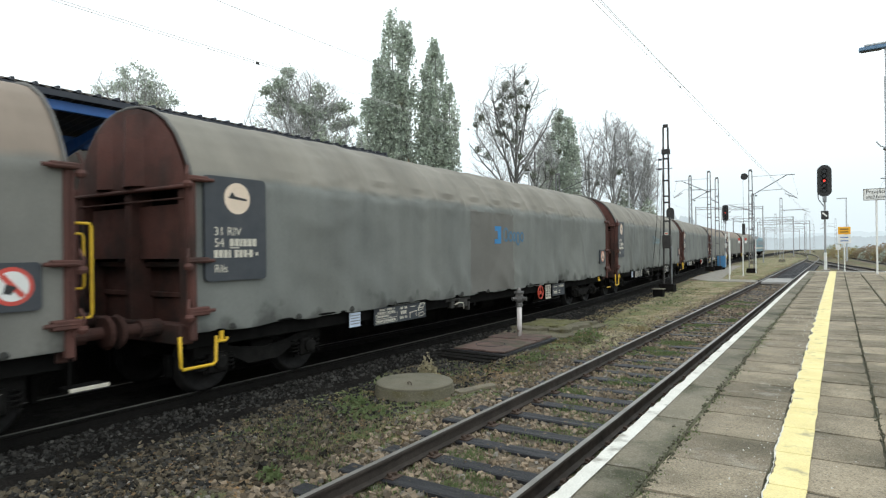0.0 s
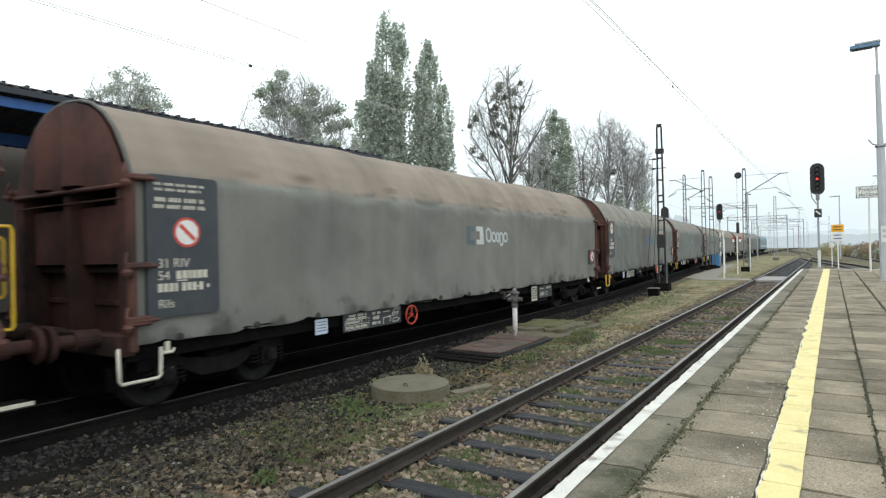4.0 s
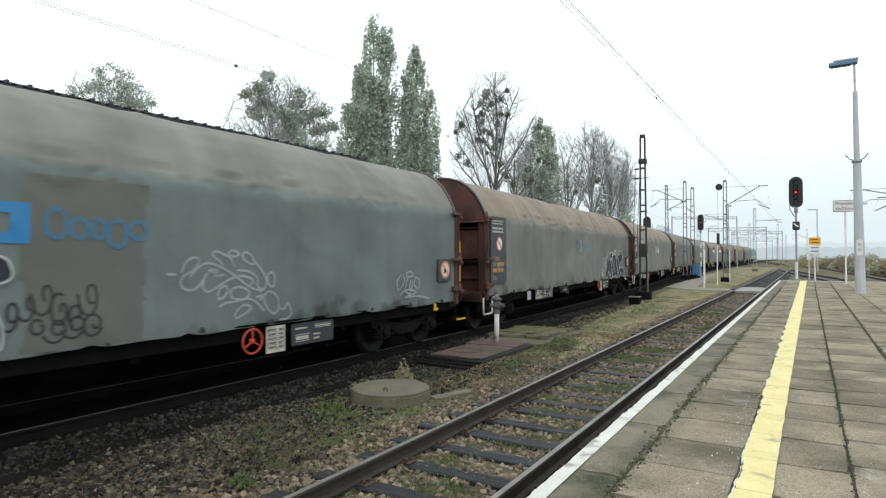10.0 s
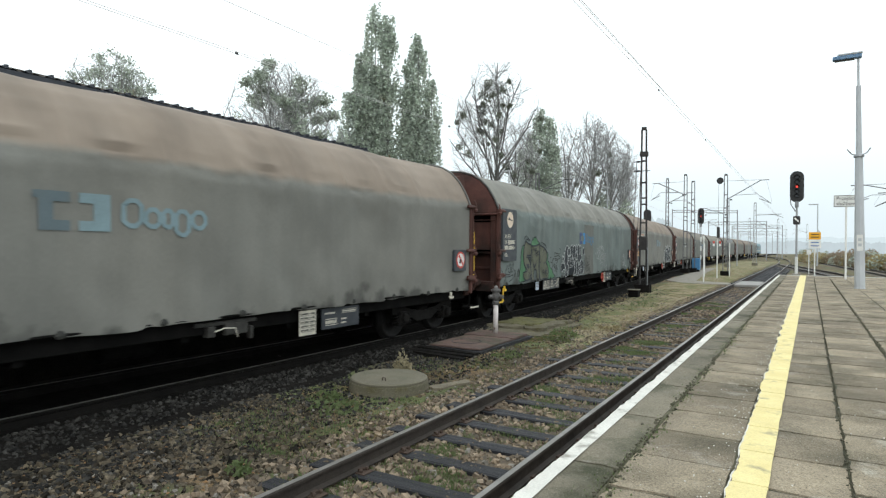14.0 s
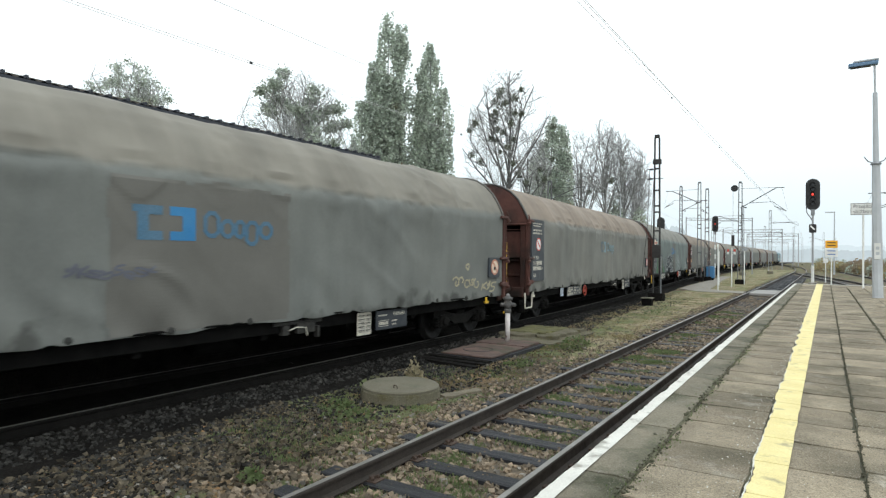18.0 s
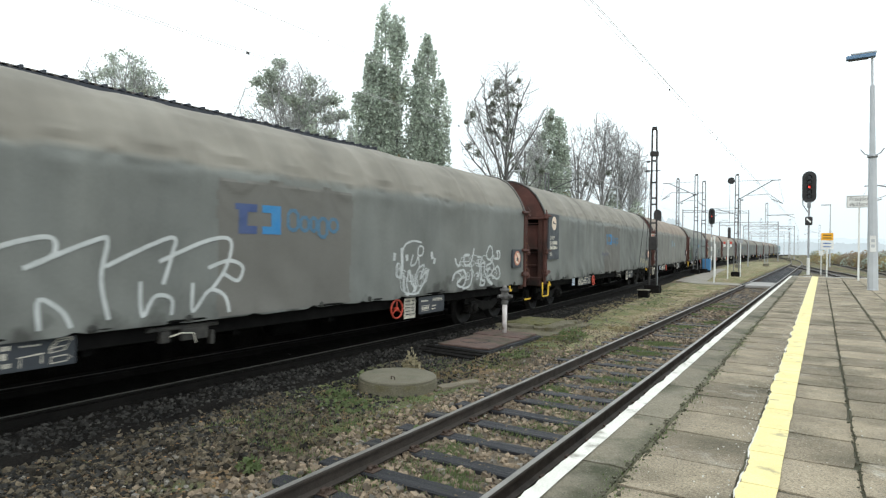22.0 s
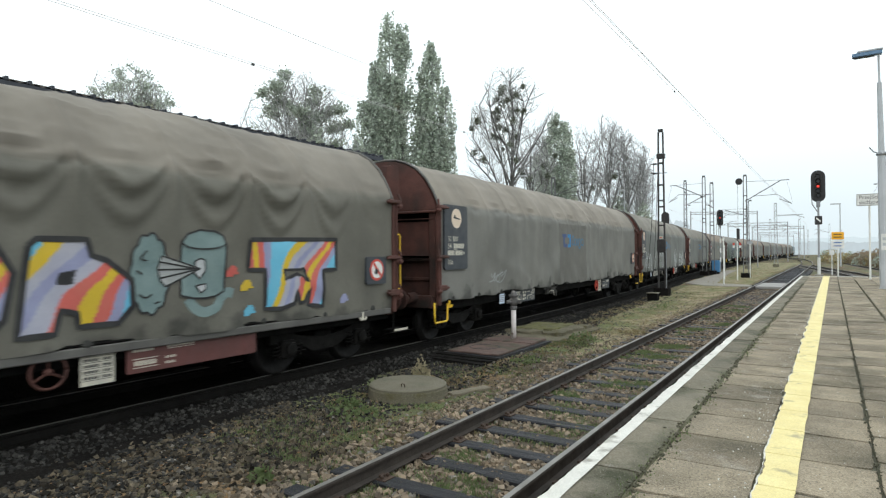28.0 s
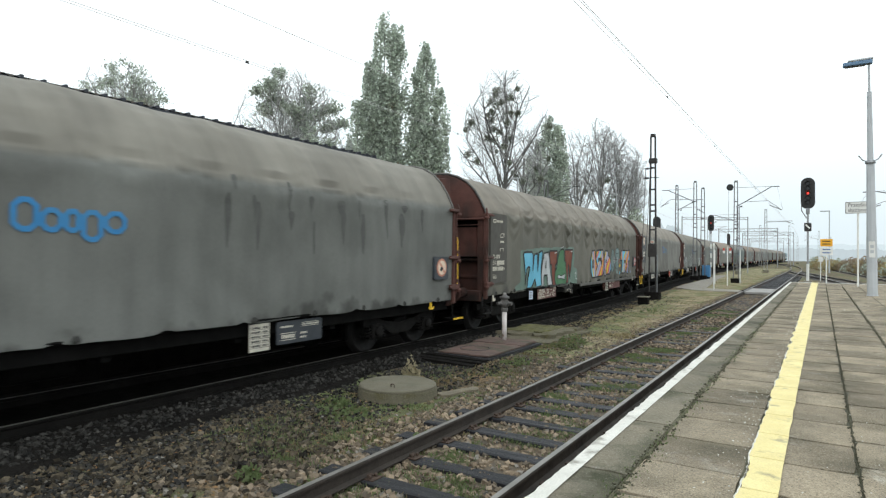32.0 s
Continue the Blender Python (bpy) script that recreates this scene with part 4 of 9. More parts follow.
part("valve_head", Geo().lathe([(0.06, 0.82), (0.1, 0.86), (0.11, 0.95), (0.08, 1.02), (0.12, 1.05), (0.12, 1.09), (0.05, 1.12), (0.05, 1.17), (0.02, 1.19)], (0, 0, 0), "z", 16), CAST, hyd, "dark cast valve head", True)
for a in (0, 2.1, 4.2):
    part("outlet", Geo().tube([(0.08 * math.cos(a), 0.08 * math.sin(a), 0.93), (0.2 * math.cos(a), 0.2 * math.sin(a), 0.92)], 0.045, 10), CAST, hyd)
cab = thing("cable_box", "small dark concrete box beside the mast", "box", (-4.52, 23.3, -0.22))
part("box", Geo().box(-0.22, 0.22, -0.2, 0.2, 0, 0.36, 0.02), DARK, cab)
part("cover", Geo().box(-0.25, 0.25, -0.23, 0.23, 0.361, 0.4, 0.01), KERB, cab)


# ---- masts ----
def mast(at, h, label, arms=(), w=0.42, turn=0, steel=None, laced=False):
    """Two steel channels joined by battens or lacing on a concrete foot; arms as (z, reach, rise)."""
    # farther masts get paler steel in place of haze
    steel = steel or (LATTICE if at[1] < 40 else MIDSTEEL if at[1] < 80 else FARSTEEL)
    m = thing("catenary_mast", label, "mast", (*at, -0.22), group="catenary masts", turn=turn)
    part("foot", Geo().box(-0.36, 0.36, -0.3, 0.3, 0, 0.42, 0.03), NEARBLACK if at[1] < 60 else KERB, m, "concrete foot")
    half = lambda z: w / 2 - w * 0.2 * (z - 0.42) / (h - 0.42)
    for s in (-1, 1):
        gg = Geo()
        # a web and two flanges turned outwards
        for x0, x1, y0, y1 in ((-0.01, 0.01, -0.08, 0.08), (0.01, 0.045, -0.08, -0.066), (0.01, 0.045, 0.066, 0.08)):
            vs = []
            for z in (0.42, h):
                vs += [(s * (half(z) + x), y, z) for x, y in ((x0, y0), (x1, y0), (x1, y1), (x0, y1))]
            fs = [(0, 1, 5, 4), (1, 2, 6, 5), (2, 3, 7, 6), (3, 0, 4, 7), (4, 5, 6, 7)]
            gg.add(vs, fs if s > 0 else [f[::-1] for f in fs])
        part("channel", gg, steel, m, "steel channel")
    zs = [0.42 + (h - 0.42) * u for u in ((0.12, 0.26, 0.4, 0.52, 0.56, 0.66, 0.8) if not laced else (0.12, 0.5, 0.88))]
    for z in zs:
        x = half(z)
        part("batten", Geo().box(-x, x, -0.088, 0.088, z - 0.035, z + 0.035), steel, m)
    if laced:
        n = int(h / 0.5)
        gg = Geo()
        for k in range(n):
            za, zb = 0.42 + (h - 0.5) * k / n, 0.42 + (h - 0.5) * (k + 1) / n
            q = 1 if k % 2 else -1
            gg.tube([(q * half(za), 0.07, za), (-q * half(zb), 0.07, zb)], 0.014, 4)
            gg.tube([(-q * half(za), -0.07, za), (q * half(zb), -0.07, zb)], 0.014, 4)
        part("lacing", gg, steel, m, "zigzag lacing bars")
    part("cap", Geo().box(-w * 0.36, w * 0.36, -0.1, 0.1, h, h + 0.14), steel, m)
    for z, reach, rise in arms:
        part("cantilever", Geo().tube([(0, 0, z), (reach, 0, z + rise), (reach * 1.22, 0, z + rise)], 0.035, 8), steel, m, "slanting cantilever tube")
        part("stay", Geo().tube([(0, 0, z + rise + 0.05), (reach, 0, z + rise + 0.02)], 0.014, 6), steel, m)
        part("registration_arm", Geo().tube([(reach * 0.25, 0, z + rise * 0.25), (reach * 0.9, 0, z + rise * 0.28), (reach * 1.25, 0, z - 0.3)], 0.02, 6), steel, m)
        part("steady_arm", Geo().tube([(reach * 0.95, 0, z + 0.05), (reach * 1.28, 0, z - 0.35)], 0.03, 6), steel, m)
        part("dropper", Geo().tube([(reach * 1.15, 0, z + rise), (reach * 1.3, 0, z - 0.25)], 0.008, 4), steel, m)
        part("insulator", Geo().lathe([(0.03, 0), (0.07, 0.03), (0.03, 0.06), (0.07, 0.09), (0.03, 0.12), (0.07, 0.15), (0.03, 0.18)], (math.copysign(0.3, reach), 0, z + 0.02), "x", 10), BLACK, m)
    return m


m1 = mast((-4.92, 26.75), 8.3, "tall black lattice mast between the tracks", w=0.3)
part("number_plate", Geo().box(-0.08, 0.08, -0.13, -0.11, 2.89, 3.02), CREAM, m1, "small pale plate with a red bar")
part("plate_bar", Geo().box(-0.06, 0.06, -0.134, -0.131, 2.93, 2.97), BANRED, m1)
part("junction_box", Geo().box(-0.2, 0.2, -0.14, 0.12, 2.2, 2.86, 0.02), LATTICE, m1, "dark switch box")
part("clamp", Geo().box(-0.19, 0.2, -0.12, 0.12, 6.95, 7.2, 0.02), LATTICE, m1)
for z in (6.7, 6.22):
    part("bracket", Geo().tube([(-0.5, 0, z), (0.3 if z < 6.5 else 0.1, 0, z)], 0.018, 6), LATTICE, m1)
    part("insulator", Geo().lathe([(0.02, -0.36), (0.07, -0.33), (0.03, -0.3), (0.07, -0.27), (0.03, -0.24), (0.07, -0.21), (0.02, -0.18)], (-0.02, 0, z), "x", 10), BLACK, m1)
part("earth_wire", Geo().tube([(-0.36, 0, 6.7), (-0.5, 0.05, 3.5), (-0.82, 0.1, 0.5)], 0.012, 5), LATTICE, m1)
part("earth_wire", Geo().tube([(-0.14, -0.1, 6.1), (-0.3, 0.0, 3.0), (-0.5, 0.1, 0.4)], 0.012, 5), LATTICE, m1)
part("step_post", Geo().tube([(0.24, -0.1, 0.3), (0.24, -0.1, 2.3)], 0.03, 6), STEEL, m1, "pale upright tube")
m2 = mast((-3.66, 50.4), 8.4, "slim double-channel mast with a long cantilever", ((6.35, 2.6, 1.55),), w=0.32)
part("pulley", Geo().lathe([(0.25, -0.05), (0.28, 0), (0.25, 0.05)], (-0.45, 0, 8.0), "y", 16), BLACK, m2)
part("weight_stack", Geo().lathe([(0.12, 0), (0.12, 0.9)], (-0.55, 0, 3.2), "z", 12), LATTICE, m2)
part("weight_wire", Geo().tube([(-0.55, 0, 4.1), (-0.55, 0, 8.0)], 0.012, 5), LATTICE, m2)
m3 = mast((-7.45, 54.2), 9.0, "double-channel mast close beside the train", ((7.2, -2.4, 1.2),), w=0.32)
mast((-7.15, 56.5), 8.6, "double-channel mast close beside the train", w=0.36)
mast((-9.9, 58.6), 9.2, "distant lattice mast behind the train", ((6.8, 2.0, 1.0),), w=0.3, laced=True)
mast((-4.0, 87.3), 8.5, "distant lattice mast with a cross arm", ((6.9, 2.6, 0.1),), w=0.4, laced=True)
mast((-6.35, 77.6), 8.5, "distant dark lattice mast beside the train track", ((6.5, -2.6, 0.9),), w=0.36, laced=True)
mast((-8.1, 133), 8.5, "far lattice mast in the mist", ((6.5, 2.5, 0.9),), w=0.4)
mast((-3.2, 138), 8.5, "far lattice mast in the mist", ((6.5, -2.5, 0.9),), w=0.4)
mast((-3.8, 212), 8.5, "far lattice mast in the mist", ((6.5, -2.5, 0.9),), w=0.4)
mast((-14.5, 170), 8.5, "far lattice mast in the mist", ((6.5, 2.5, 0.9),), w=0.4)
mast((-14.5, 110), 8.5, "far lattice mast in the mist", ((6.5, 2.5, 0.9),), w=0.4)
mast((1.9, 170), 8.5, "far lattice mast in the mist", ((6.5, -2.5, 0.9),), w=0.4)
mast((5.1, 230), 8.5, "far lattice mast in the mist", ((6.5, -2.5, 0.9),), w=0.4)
mast((9.6, 47.5), 8.5, "lattice mast beyond the platform", ((5.9, -3.9, 1.0), (5.7, -2.6, 0.6)), w=0.4)
mast((-16.6, 41), 8.2, "lattice mast behind the train", ((6.8, 2.4, 0.9),), w=0.4)
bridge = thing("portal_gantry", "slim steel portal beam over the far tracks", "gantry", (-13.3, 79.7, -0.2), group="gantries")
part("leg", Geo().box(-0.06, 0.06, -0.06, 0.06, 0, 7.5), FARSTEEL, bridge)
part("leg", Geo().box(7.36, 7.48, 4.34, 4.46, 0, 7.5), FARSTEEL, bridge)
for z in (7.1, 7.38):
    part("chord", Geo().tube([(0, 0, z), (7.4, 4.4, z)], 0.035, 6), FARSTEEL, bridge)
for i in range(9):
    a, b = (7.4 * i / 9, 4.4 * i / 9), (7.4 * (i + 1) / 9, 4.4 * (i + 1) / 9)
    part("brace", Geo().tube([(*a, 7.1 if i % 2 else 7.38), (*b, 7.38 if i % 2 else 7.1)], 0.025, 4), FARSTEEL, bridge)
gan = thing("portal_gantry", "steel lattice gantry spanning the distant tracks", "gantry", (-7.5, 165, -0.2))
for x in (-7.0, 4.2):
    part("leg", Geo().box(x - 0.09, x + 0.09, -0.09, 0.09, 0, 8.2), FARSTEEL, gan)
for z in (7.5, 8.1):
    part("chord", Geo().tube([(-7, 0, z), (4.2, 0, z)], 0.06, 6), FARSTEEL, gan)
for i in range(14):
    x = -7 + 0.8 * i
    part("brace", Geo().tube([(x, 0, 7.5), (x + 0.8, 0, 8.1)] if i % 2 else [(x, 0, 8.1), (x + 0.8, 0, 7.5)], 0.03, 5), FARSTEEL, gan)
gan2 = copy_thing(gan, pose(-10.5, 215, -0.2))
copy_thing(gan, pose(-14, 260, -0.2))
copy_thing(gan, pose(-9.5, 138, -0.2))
for o in (gan, gan2):
    tagged(o, group="gantries")


# ---- wires ----
def overhead(name, line, z, y0, y1, spans, label, high=1.25, sag=0.45, every=3):
    w = thing(name, label, "overhead line")
    pts = [(line(y), y, z + 0.02 * math.sin(y * 0.1)) for y in steps(y0, y1, 2.5)]
    part("contact_wire", Geo().tube(pts, 0.0045, 5), WIRE, w)
    part("contact_wire", Geo().tube([(x + 0.07, y, z_ + 0.01) for x, y, z_ in pts], 0.0045, 5), WIRE, w)
    cat = []
    for y in steps(y0, y1, 2.5):
        u = ((y - spans[0]) % spans[1]) / spans[1]
        cat.append((line(y), y, z + high - sag * 4 * u * (1 - u)))
    part("messenger_wire", Geo().tube(cat, 0.0055, 5), WIRE, w)
    for (x, y, zz), (_, _, zc) in zip(cat[::every], pts[::every]):
        part("dropper", Geo().tube([(x, y, zc), (x, y, zz)], 0.003, 4), WIRE, w)
    for x, y, zz in pts[::3]:
        part("clip", Geo().box(x - 0.01, x + 0.01, y - 0.03, y + 0.03, zz - 0.01, zz + 0.03), BLACK, w)
    return w


overhead("overhead_line", near_x, 5.75, -20, 200, (50.4, 50), "thin contact and messenger wires over the platform track", 0.16, 0.05)
overhead("overhead_line", train_x, 5.46, -20, 260, (26.7, 40), "thin contact and messenger wires over the train", 1.15, 0.3, 12)


# ---- signals ----
LAMPRED = surface("red_lamp", (0.8, 0.05, 0.03), (0.8, 0.05, 0.03), 3, 0.3, 40, 0, 0, emit=(1.0, 0.06, 0.04, 1.0))
LENS = surface("dark_lens", (0.01, 0.01, 0.012), (0.015, 0.015, 0.018), 3, 0.15, 40, 0, 0)


def signal(at, base, head, top, label, lit=True, w=0.33, turn=0):
    """A colour-light signal: tall rounded head with hooded lenses on a pole."""
    s = thing("railway_signal", label, "signal", (*at, base), group="railway signals", turn=turn)
    h0, h1 = head - base, top - base
    ring = []
    for i in range(13):
        a = math.pi * i / 12
        ring.append((w * math.cos(a), h1 - w + w * math.sin(a)))
    for i in range(13):
        a = math.pi + math.pi * i / 12
        ring.append((w * math.cos(a), h0 + w + w * math.sin(a)))
    n = len(ring)
    gg = Geo().add([(x, -0.02, z) for x, z in ring] + [(x, 0.1, z) for x, z in ring], [tuple(range(n)), tuple(range(2 * n - 1, n - 1, -1))] + [(i, n + i, n + (i + 1) % n, (i + 1) % n) for i in range(n)])
    part("backboard", gg, BLACK, s, "black rounded backboard")
    k = 5
    for i in range(k):
        z = h0 + w + (h1 - h0 - 2 * w) * i / (k - 1)
        red = lit and i == 2
        q = 0.06 if red else 0.085
        part("lens", Geo().lathe([(q, -0.075), (q, -0.03)], (0, 0, z), "y", 16), LAMPRED if red else LENS, s, "glowing red lamp" if red else "dark lens")
        hood = []
        for j in range(11):
            a = radians(-20 + 220 * j / 10)
            hood.append([(0.13 * math.cos(a), -0.03, z + 0.13 * math.sin(a)), (0.13 * math.cos(a), -0.26, z + 0.13 * math.sin(a))])
        part("hood", Geo().grid(hood), BLACK, s)
    part("bracket", Geo().box(-0.09, 0.09, -0.05, 0.12, h0 - 0.28, h0 + 0.05, 0.02), STEEL, s)
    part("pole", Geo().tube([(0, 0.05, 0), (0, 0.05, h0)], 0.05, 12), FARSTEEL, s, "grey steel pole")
    return s


s1 = signal((1.72, 32.9), -0.1, 4.6, 6.28, "black colour-light signal showing red at the platform end")
part("pole_band", Geo().tube([(0, 0.05, 0.75), (0, 0.05, 1.75)], 0.075, 12), WHITE, s1, "white band")
part("repeater_box", Geo().box(-0.17, 0.17, -0.1, 0.1, 3.5, 3.95, 0.03), BLACK, s1, "small black box with a white bar")
part("bar", Geo().add([(-0.12, -0.104, 3.82), (0.08, -0.104, 3.62), (0.12, -0.104, 3.68), (-0.08, -0.104, 3.88)], [(0, 1, 2, 3)]), WHITE, s1)
part("lead", Geo().tube([(-0.3, 0.08, 4.9), (-0.28, 0.08, 4.6), (-0.05, 0.08, 4.2)], 0.025, 6), STEEL, s1)
part("foot", Geo().box(-0.2, 0.2, -0.15, 0.25, -0.1, 0.85, 0.02), CONCRETE, s1)
s2 = signal((-7.8, 66), -0.15, 4.75, 6.5, "black colour-light signal showing red beside the train", w=0.3)
for z in (1.0, 2.0, 3.0):
    part("pole_band", Geo().tube([(0, 0.05, z), (0, 0.05, z + 0.5)], 0.075, 12), WHITE, s2, "white band")
signal((-10.3, 51.8), -0.15, 4.15, 5.6, "black signal head rising behind the train", lit=False, turn=180)

# ---- signs and lamps ----
ORANGE = surface("sign_orange", (0.85, 0.42, 0.02), (0.78, 0.38, 0.02), 3, 0.55, 60, 0.06, 0.03)
INK = surface("sign_ink", (0.02, 0.02, 0.022), (0.03, 0.03, 0.03), 3, 0.6, 60, 0.05, 0.0)
ys = thing("warning_sign", "orange and white warning boards on a pale post", "sign", (2.55, 31.1, 0.66), group="signs")
part("post", Geo().tube([(0, 0, 0), (0, 0, 2.3)], 0.03, 10), WHITE, ys, "pale post")
part("orange_board", Geo().box(-0.26, 0.26, -0.05, -0.032, 1.9, 2.27, 0.004), ORANGE, ys, "orange board")
part("white_board", Geo().box(-0.27, 0.27, -0.05, -0.032, 1.46, 1.86, 0.004), WHITE, ys, "white board")
for z, c in ((2.16, INK), (2.02, INK), (1.75, BLUE), (1.58, BLUE)):
    part("writing_bar", Geo().box(-0.17, 0.17, -0.054, -0.0505, z - 0.022, z + 0.022), c, ys)
ps = thing("crossing_sign", "white board lettered for the service crossing on a post", "sign", (3.72, 27.9, 0.72), group="signs")
part("post", Geo().tube([(0, 0, 0), (0, 0, 3.8)], 0.04, 10), WHITE, ps, "pale post")
part("board", Geo().box(-0.48, 0.62, -0.07, -0.042, 3.27, 3.8, 0.006), WHITE, ps, "white board")
part("board_rim", Geo().tube([(-0.46, -0.074, 3.29), (0.6, -0.074, 3.29), (0.6, -0.074, 3.78), (-0.46, -0.074, 3.78), (-0.46, -0.074, 3.29)], 0.01, 4), INK, ps)
lettering("writing", "Przejście", INK, ps, 0.22, pose(-0.38, -0.073, 3.58, 90, 0, 0), "black lettering")
lettering("writing", "służbowe", INK, ps, 0.22, pose(-0.38, -0.073, 3.35, 90, 0, 0), "black lettering")
lamp = thing("platform_lamp", "tall pale grey lamp post with a flat blue-grey head", "lamp post", (3.78, 20.3, 0.72))
lamp.matrix_basis = pose(3.8, 20.3, 0.72, 0.5, -0.8, 0)
part("base_column", Geo().lathe([(0.17, 0), (0.17, 0.02), (0.155, 0.04), (0.15, 1.9)], (0, 0, 0), "z", 8), GREYPOLE, lamp, "eight-sided grey column")
part("middle_column", Geo().lathe([(0.145, 1.9), (0.115, 4.55)], (0, 0, 0), "z", 8), GREYPOLE, lamp)
part("upper_column", Geo().lathe([(0.09, 4.55), (0.07, 6.95)], (0, 0, 0), "z", 10), GREYPOLE, lamp)
part("tip", Geo().tube([(0, 0, 6.95), (0, 0, 7.93)], 0.035, 8), GREYPOLE, lamp)
part("collar", Geo().lathe([(0.15, 4.5), (0.16, 4.54), (0.13, 4.6)], (0, 0, 0), "z", 12), STEEL, lamp)
for s in (-1, 1):
    part("bracket", Geo().tube([(s * 0.1, 0, 4.58), (s * 0.22, 0, 4.64), (s * 0.33, 0, 4.8)], 0.018, 6), STEEL, lamp)
part("door", Geo().box(-0.09, 0.09, -0.152, -0.14, 1.3, 1.85, 0.01), WHITE, lamp, "pale inspection door")
for z in (1.68, 1.5):
    part("writing_bar", Geo().box(-0.05, 0.05, -0.156, -0.1525, z - 0.05, z + 0.05), GREYPOLE, lamp)
LAMPBLUE = surface("lamp_head_blue", (0.1, 0.2, 0.33), (0.13, 0.22, 0.34), 3, 0.5, 60, 0.1, 0.03)
part("head", Geo().box(-0.74, 0.1, -0.13, 0.13, 7.9, 8.03, 0.02), LAMPBLUE, lamp, "flat blue-grey lamp head")
part("lid", Geo().box(-0.6, 0.12, -0.135, 0.135, 8.031, 8.1, 0.02), GREYPOLE, lamp, "pale cover of the lamp head")
part("glass", Geo().box(-0.68, -0.1, -0.09, 0.09, 7.87, 7.9, 0.01), LENS, lamp)


def post_sign(at, h, boards, label):
    p = thing("track_sign", label, "sign", (*at, -0.2), group="signs")
    part("post", Geo().tube([(0, 0, 0), (0, 0, h)], 0.04, 8), WHITE, p, "pale post")
    for x, z, a, b, c in boards:
        part("board", Geo().box(x - a, x + a, -0.06, -0.042, z - b, z + b, 0.004), c, p)
    return p


post_sign((-3.7, 38.6), 3.1, ((0.0, 3.0, 0.06, 0.12, WHITE),), "thin pale post by the crossing")
post_sign((-3.62, 44.8), 2.95, ((-0.24, 2.75, 0.07, 0.09, BANRED), (0.2, 2.75, 0.07, 0.09, BANRED), (-0.24, 2.55, 0.07, 0.09, WHITE), (0.2, 2.55, 0.07, 0.09, WHITE)), "pale post with small red and white squares")
post_sign((-3.3, 50.0), 3.0, ((0.0, 2.9, 0.2, 0.12, FARSTEEL),), "small grey board on a post before the mast")
post_sign((-4.8, 47.0), 2.7, (), "plain pale post beside the footpath")
post_sign((2.3, 60.0), 2.2, ((0, 2.0, 0.18, 0.2, WHITE),), "low white track sign beyond the platform")
blue = thing("equipment_cabinet", "blue equipment cabinet beside the train", "cabinet", (-7.0, 57.6, -0.2))
part("body", Geo().box(-0.35, 0.35, -0.25, 0.25, 0.25, 1.35, 0.03), surface("cabinet_blue", (0.06, 0.2, 0.4), (0.07, 0.23, 0.44), 3, 0.5, 40, 0.06, 0.03), blue, "blue cabinet body")
part("plinth", Geo().box(-0.3, 0.3, -0.2, 0.2, 0, 0.25, 0.02), DARK, blue)
street = thing("street_lamp", "thin grey street lamp with a short arm beyond the train", "street lamp", (-17.5, 64, -0.2))
part("pole", Geo().tube([(0, 0, 0), (0, 0, 9.2)], 0.09, 8, r2=0.06), GREYPOLE, street)
part("head", Geo().box(-0.7, 0.1, -0.12, 0.12, 9.15, 9.3, 0.03), GREYPOLE, street)
copy_thing(street, pose(-21.2, 45.4, -0.2))
far = thing("street_lamp", "thin grey lamp post beyond the platform", "street lamp", (3.3, 93, -0.2))
part("pole", Geo().tube([(0, 0, 0), (0, 0, 8.5)], 0.1, 8, r2=0.06), GREYPOLE, far)
part("head", Geo().box(-1.1, 0.1, -0.1, 0.1, 8.45, 8.6, 0.03), GREYPOLE, far)

# ---- trees ----
# bark of the far trees, with distance haze put into its pale tone
BARK = surface("hazed_bark", (0.25, 0.247, 0.242), (0.31, 0.305, 0.298), 3, 0.95, 20, 0.3, 0.5, stretch=(3, 3, 0.6))


def leafy(*a, **k):
    """A leaf surface that lets part of the light through."""
    m = surface(*a, **k)
    N, L = m.node_tree.nodes, m.node_tree.links
    p, out = N["Principled BSDF"], N["Material Output"]
    t, mx = N.new("ShaderNodeBsdfTranslucent"), N.new("ShaderNodeMixShader")
    L.new(p.inputs["Base Color"].links[0].from_socket, t.inputs["Color"])
    mx.inputs[0].default_value = 0.5
    L.new(p.outputs[0], mx.inputs[1])
    L.new(t.outputs[0], mx.inputs[2])
    L.new(mx.outputs[0], out.inputs["Surface"])
    return m


# both greens are far paler than foliage: distance haze put into the colour
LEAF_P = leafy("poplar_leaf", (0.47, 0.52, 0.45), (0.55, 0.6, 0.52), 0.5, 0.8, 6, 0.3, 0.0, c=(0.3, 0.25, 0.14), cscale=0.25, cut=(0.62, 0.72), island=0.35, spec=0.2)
LEAF_G = leafy("dull_green_leaf", (0.4, 0.45, 0.38), (0.5, 0.54, 0.46), 0.6, 0.8, 6, 0.3, 0.0, c=(0.4, 0.33, 0.2), cscale=0.3, cut=(0.62, 0.74), island=0.35, spec=0.2)
LEAF_Y = leafy("autumn_leaf", (0.42, 0.34, 0.16), (0.34, 0.29, 0.15), 0.8, 0.7, 6, 0.3, 0.0)
LEAF_O = leafy("rust_leaf", (0.33, 0.25, 0.165), (0.28, 0.235, 0.17), 0.8, 0.7, 6, 0.3, 0.0)
NEARBARK = surface("dark_bark", (0.13, 0.128, 0.125), (0.18, 0.176, 0.17), 3, 0.95, 20, 0.3, 0.5, stretch=(3, 3, 0.6))
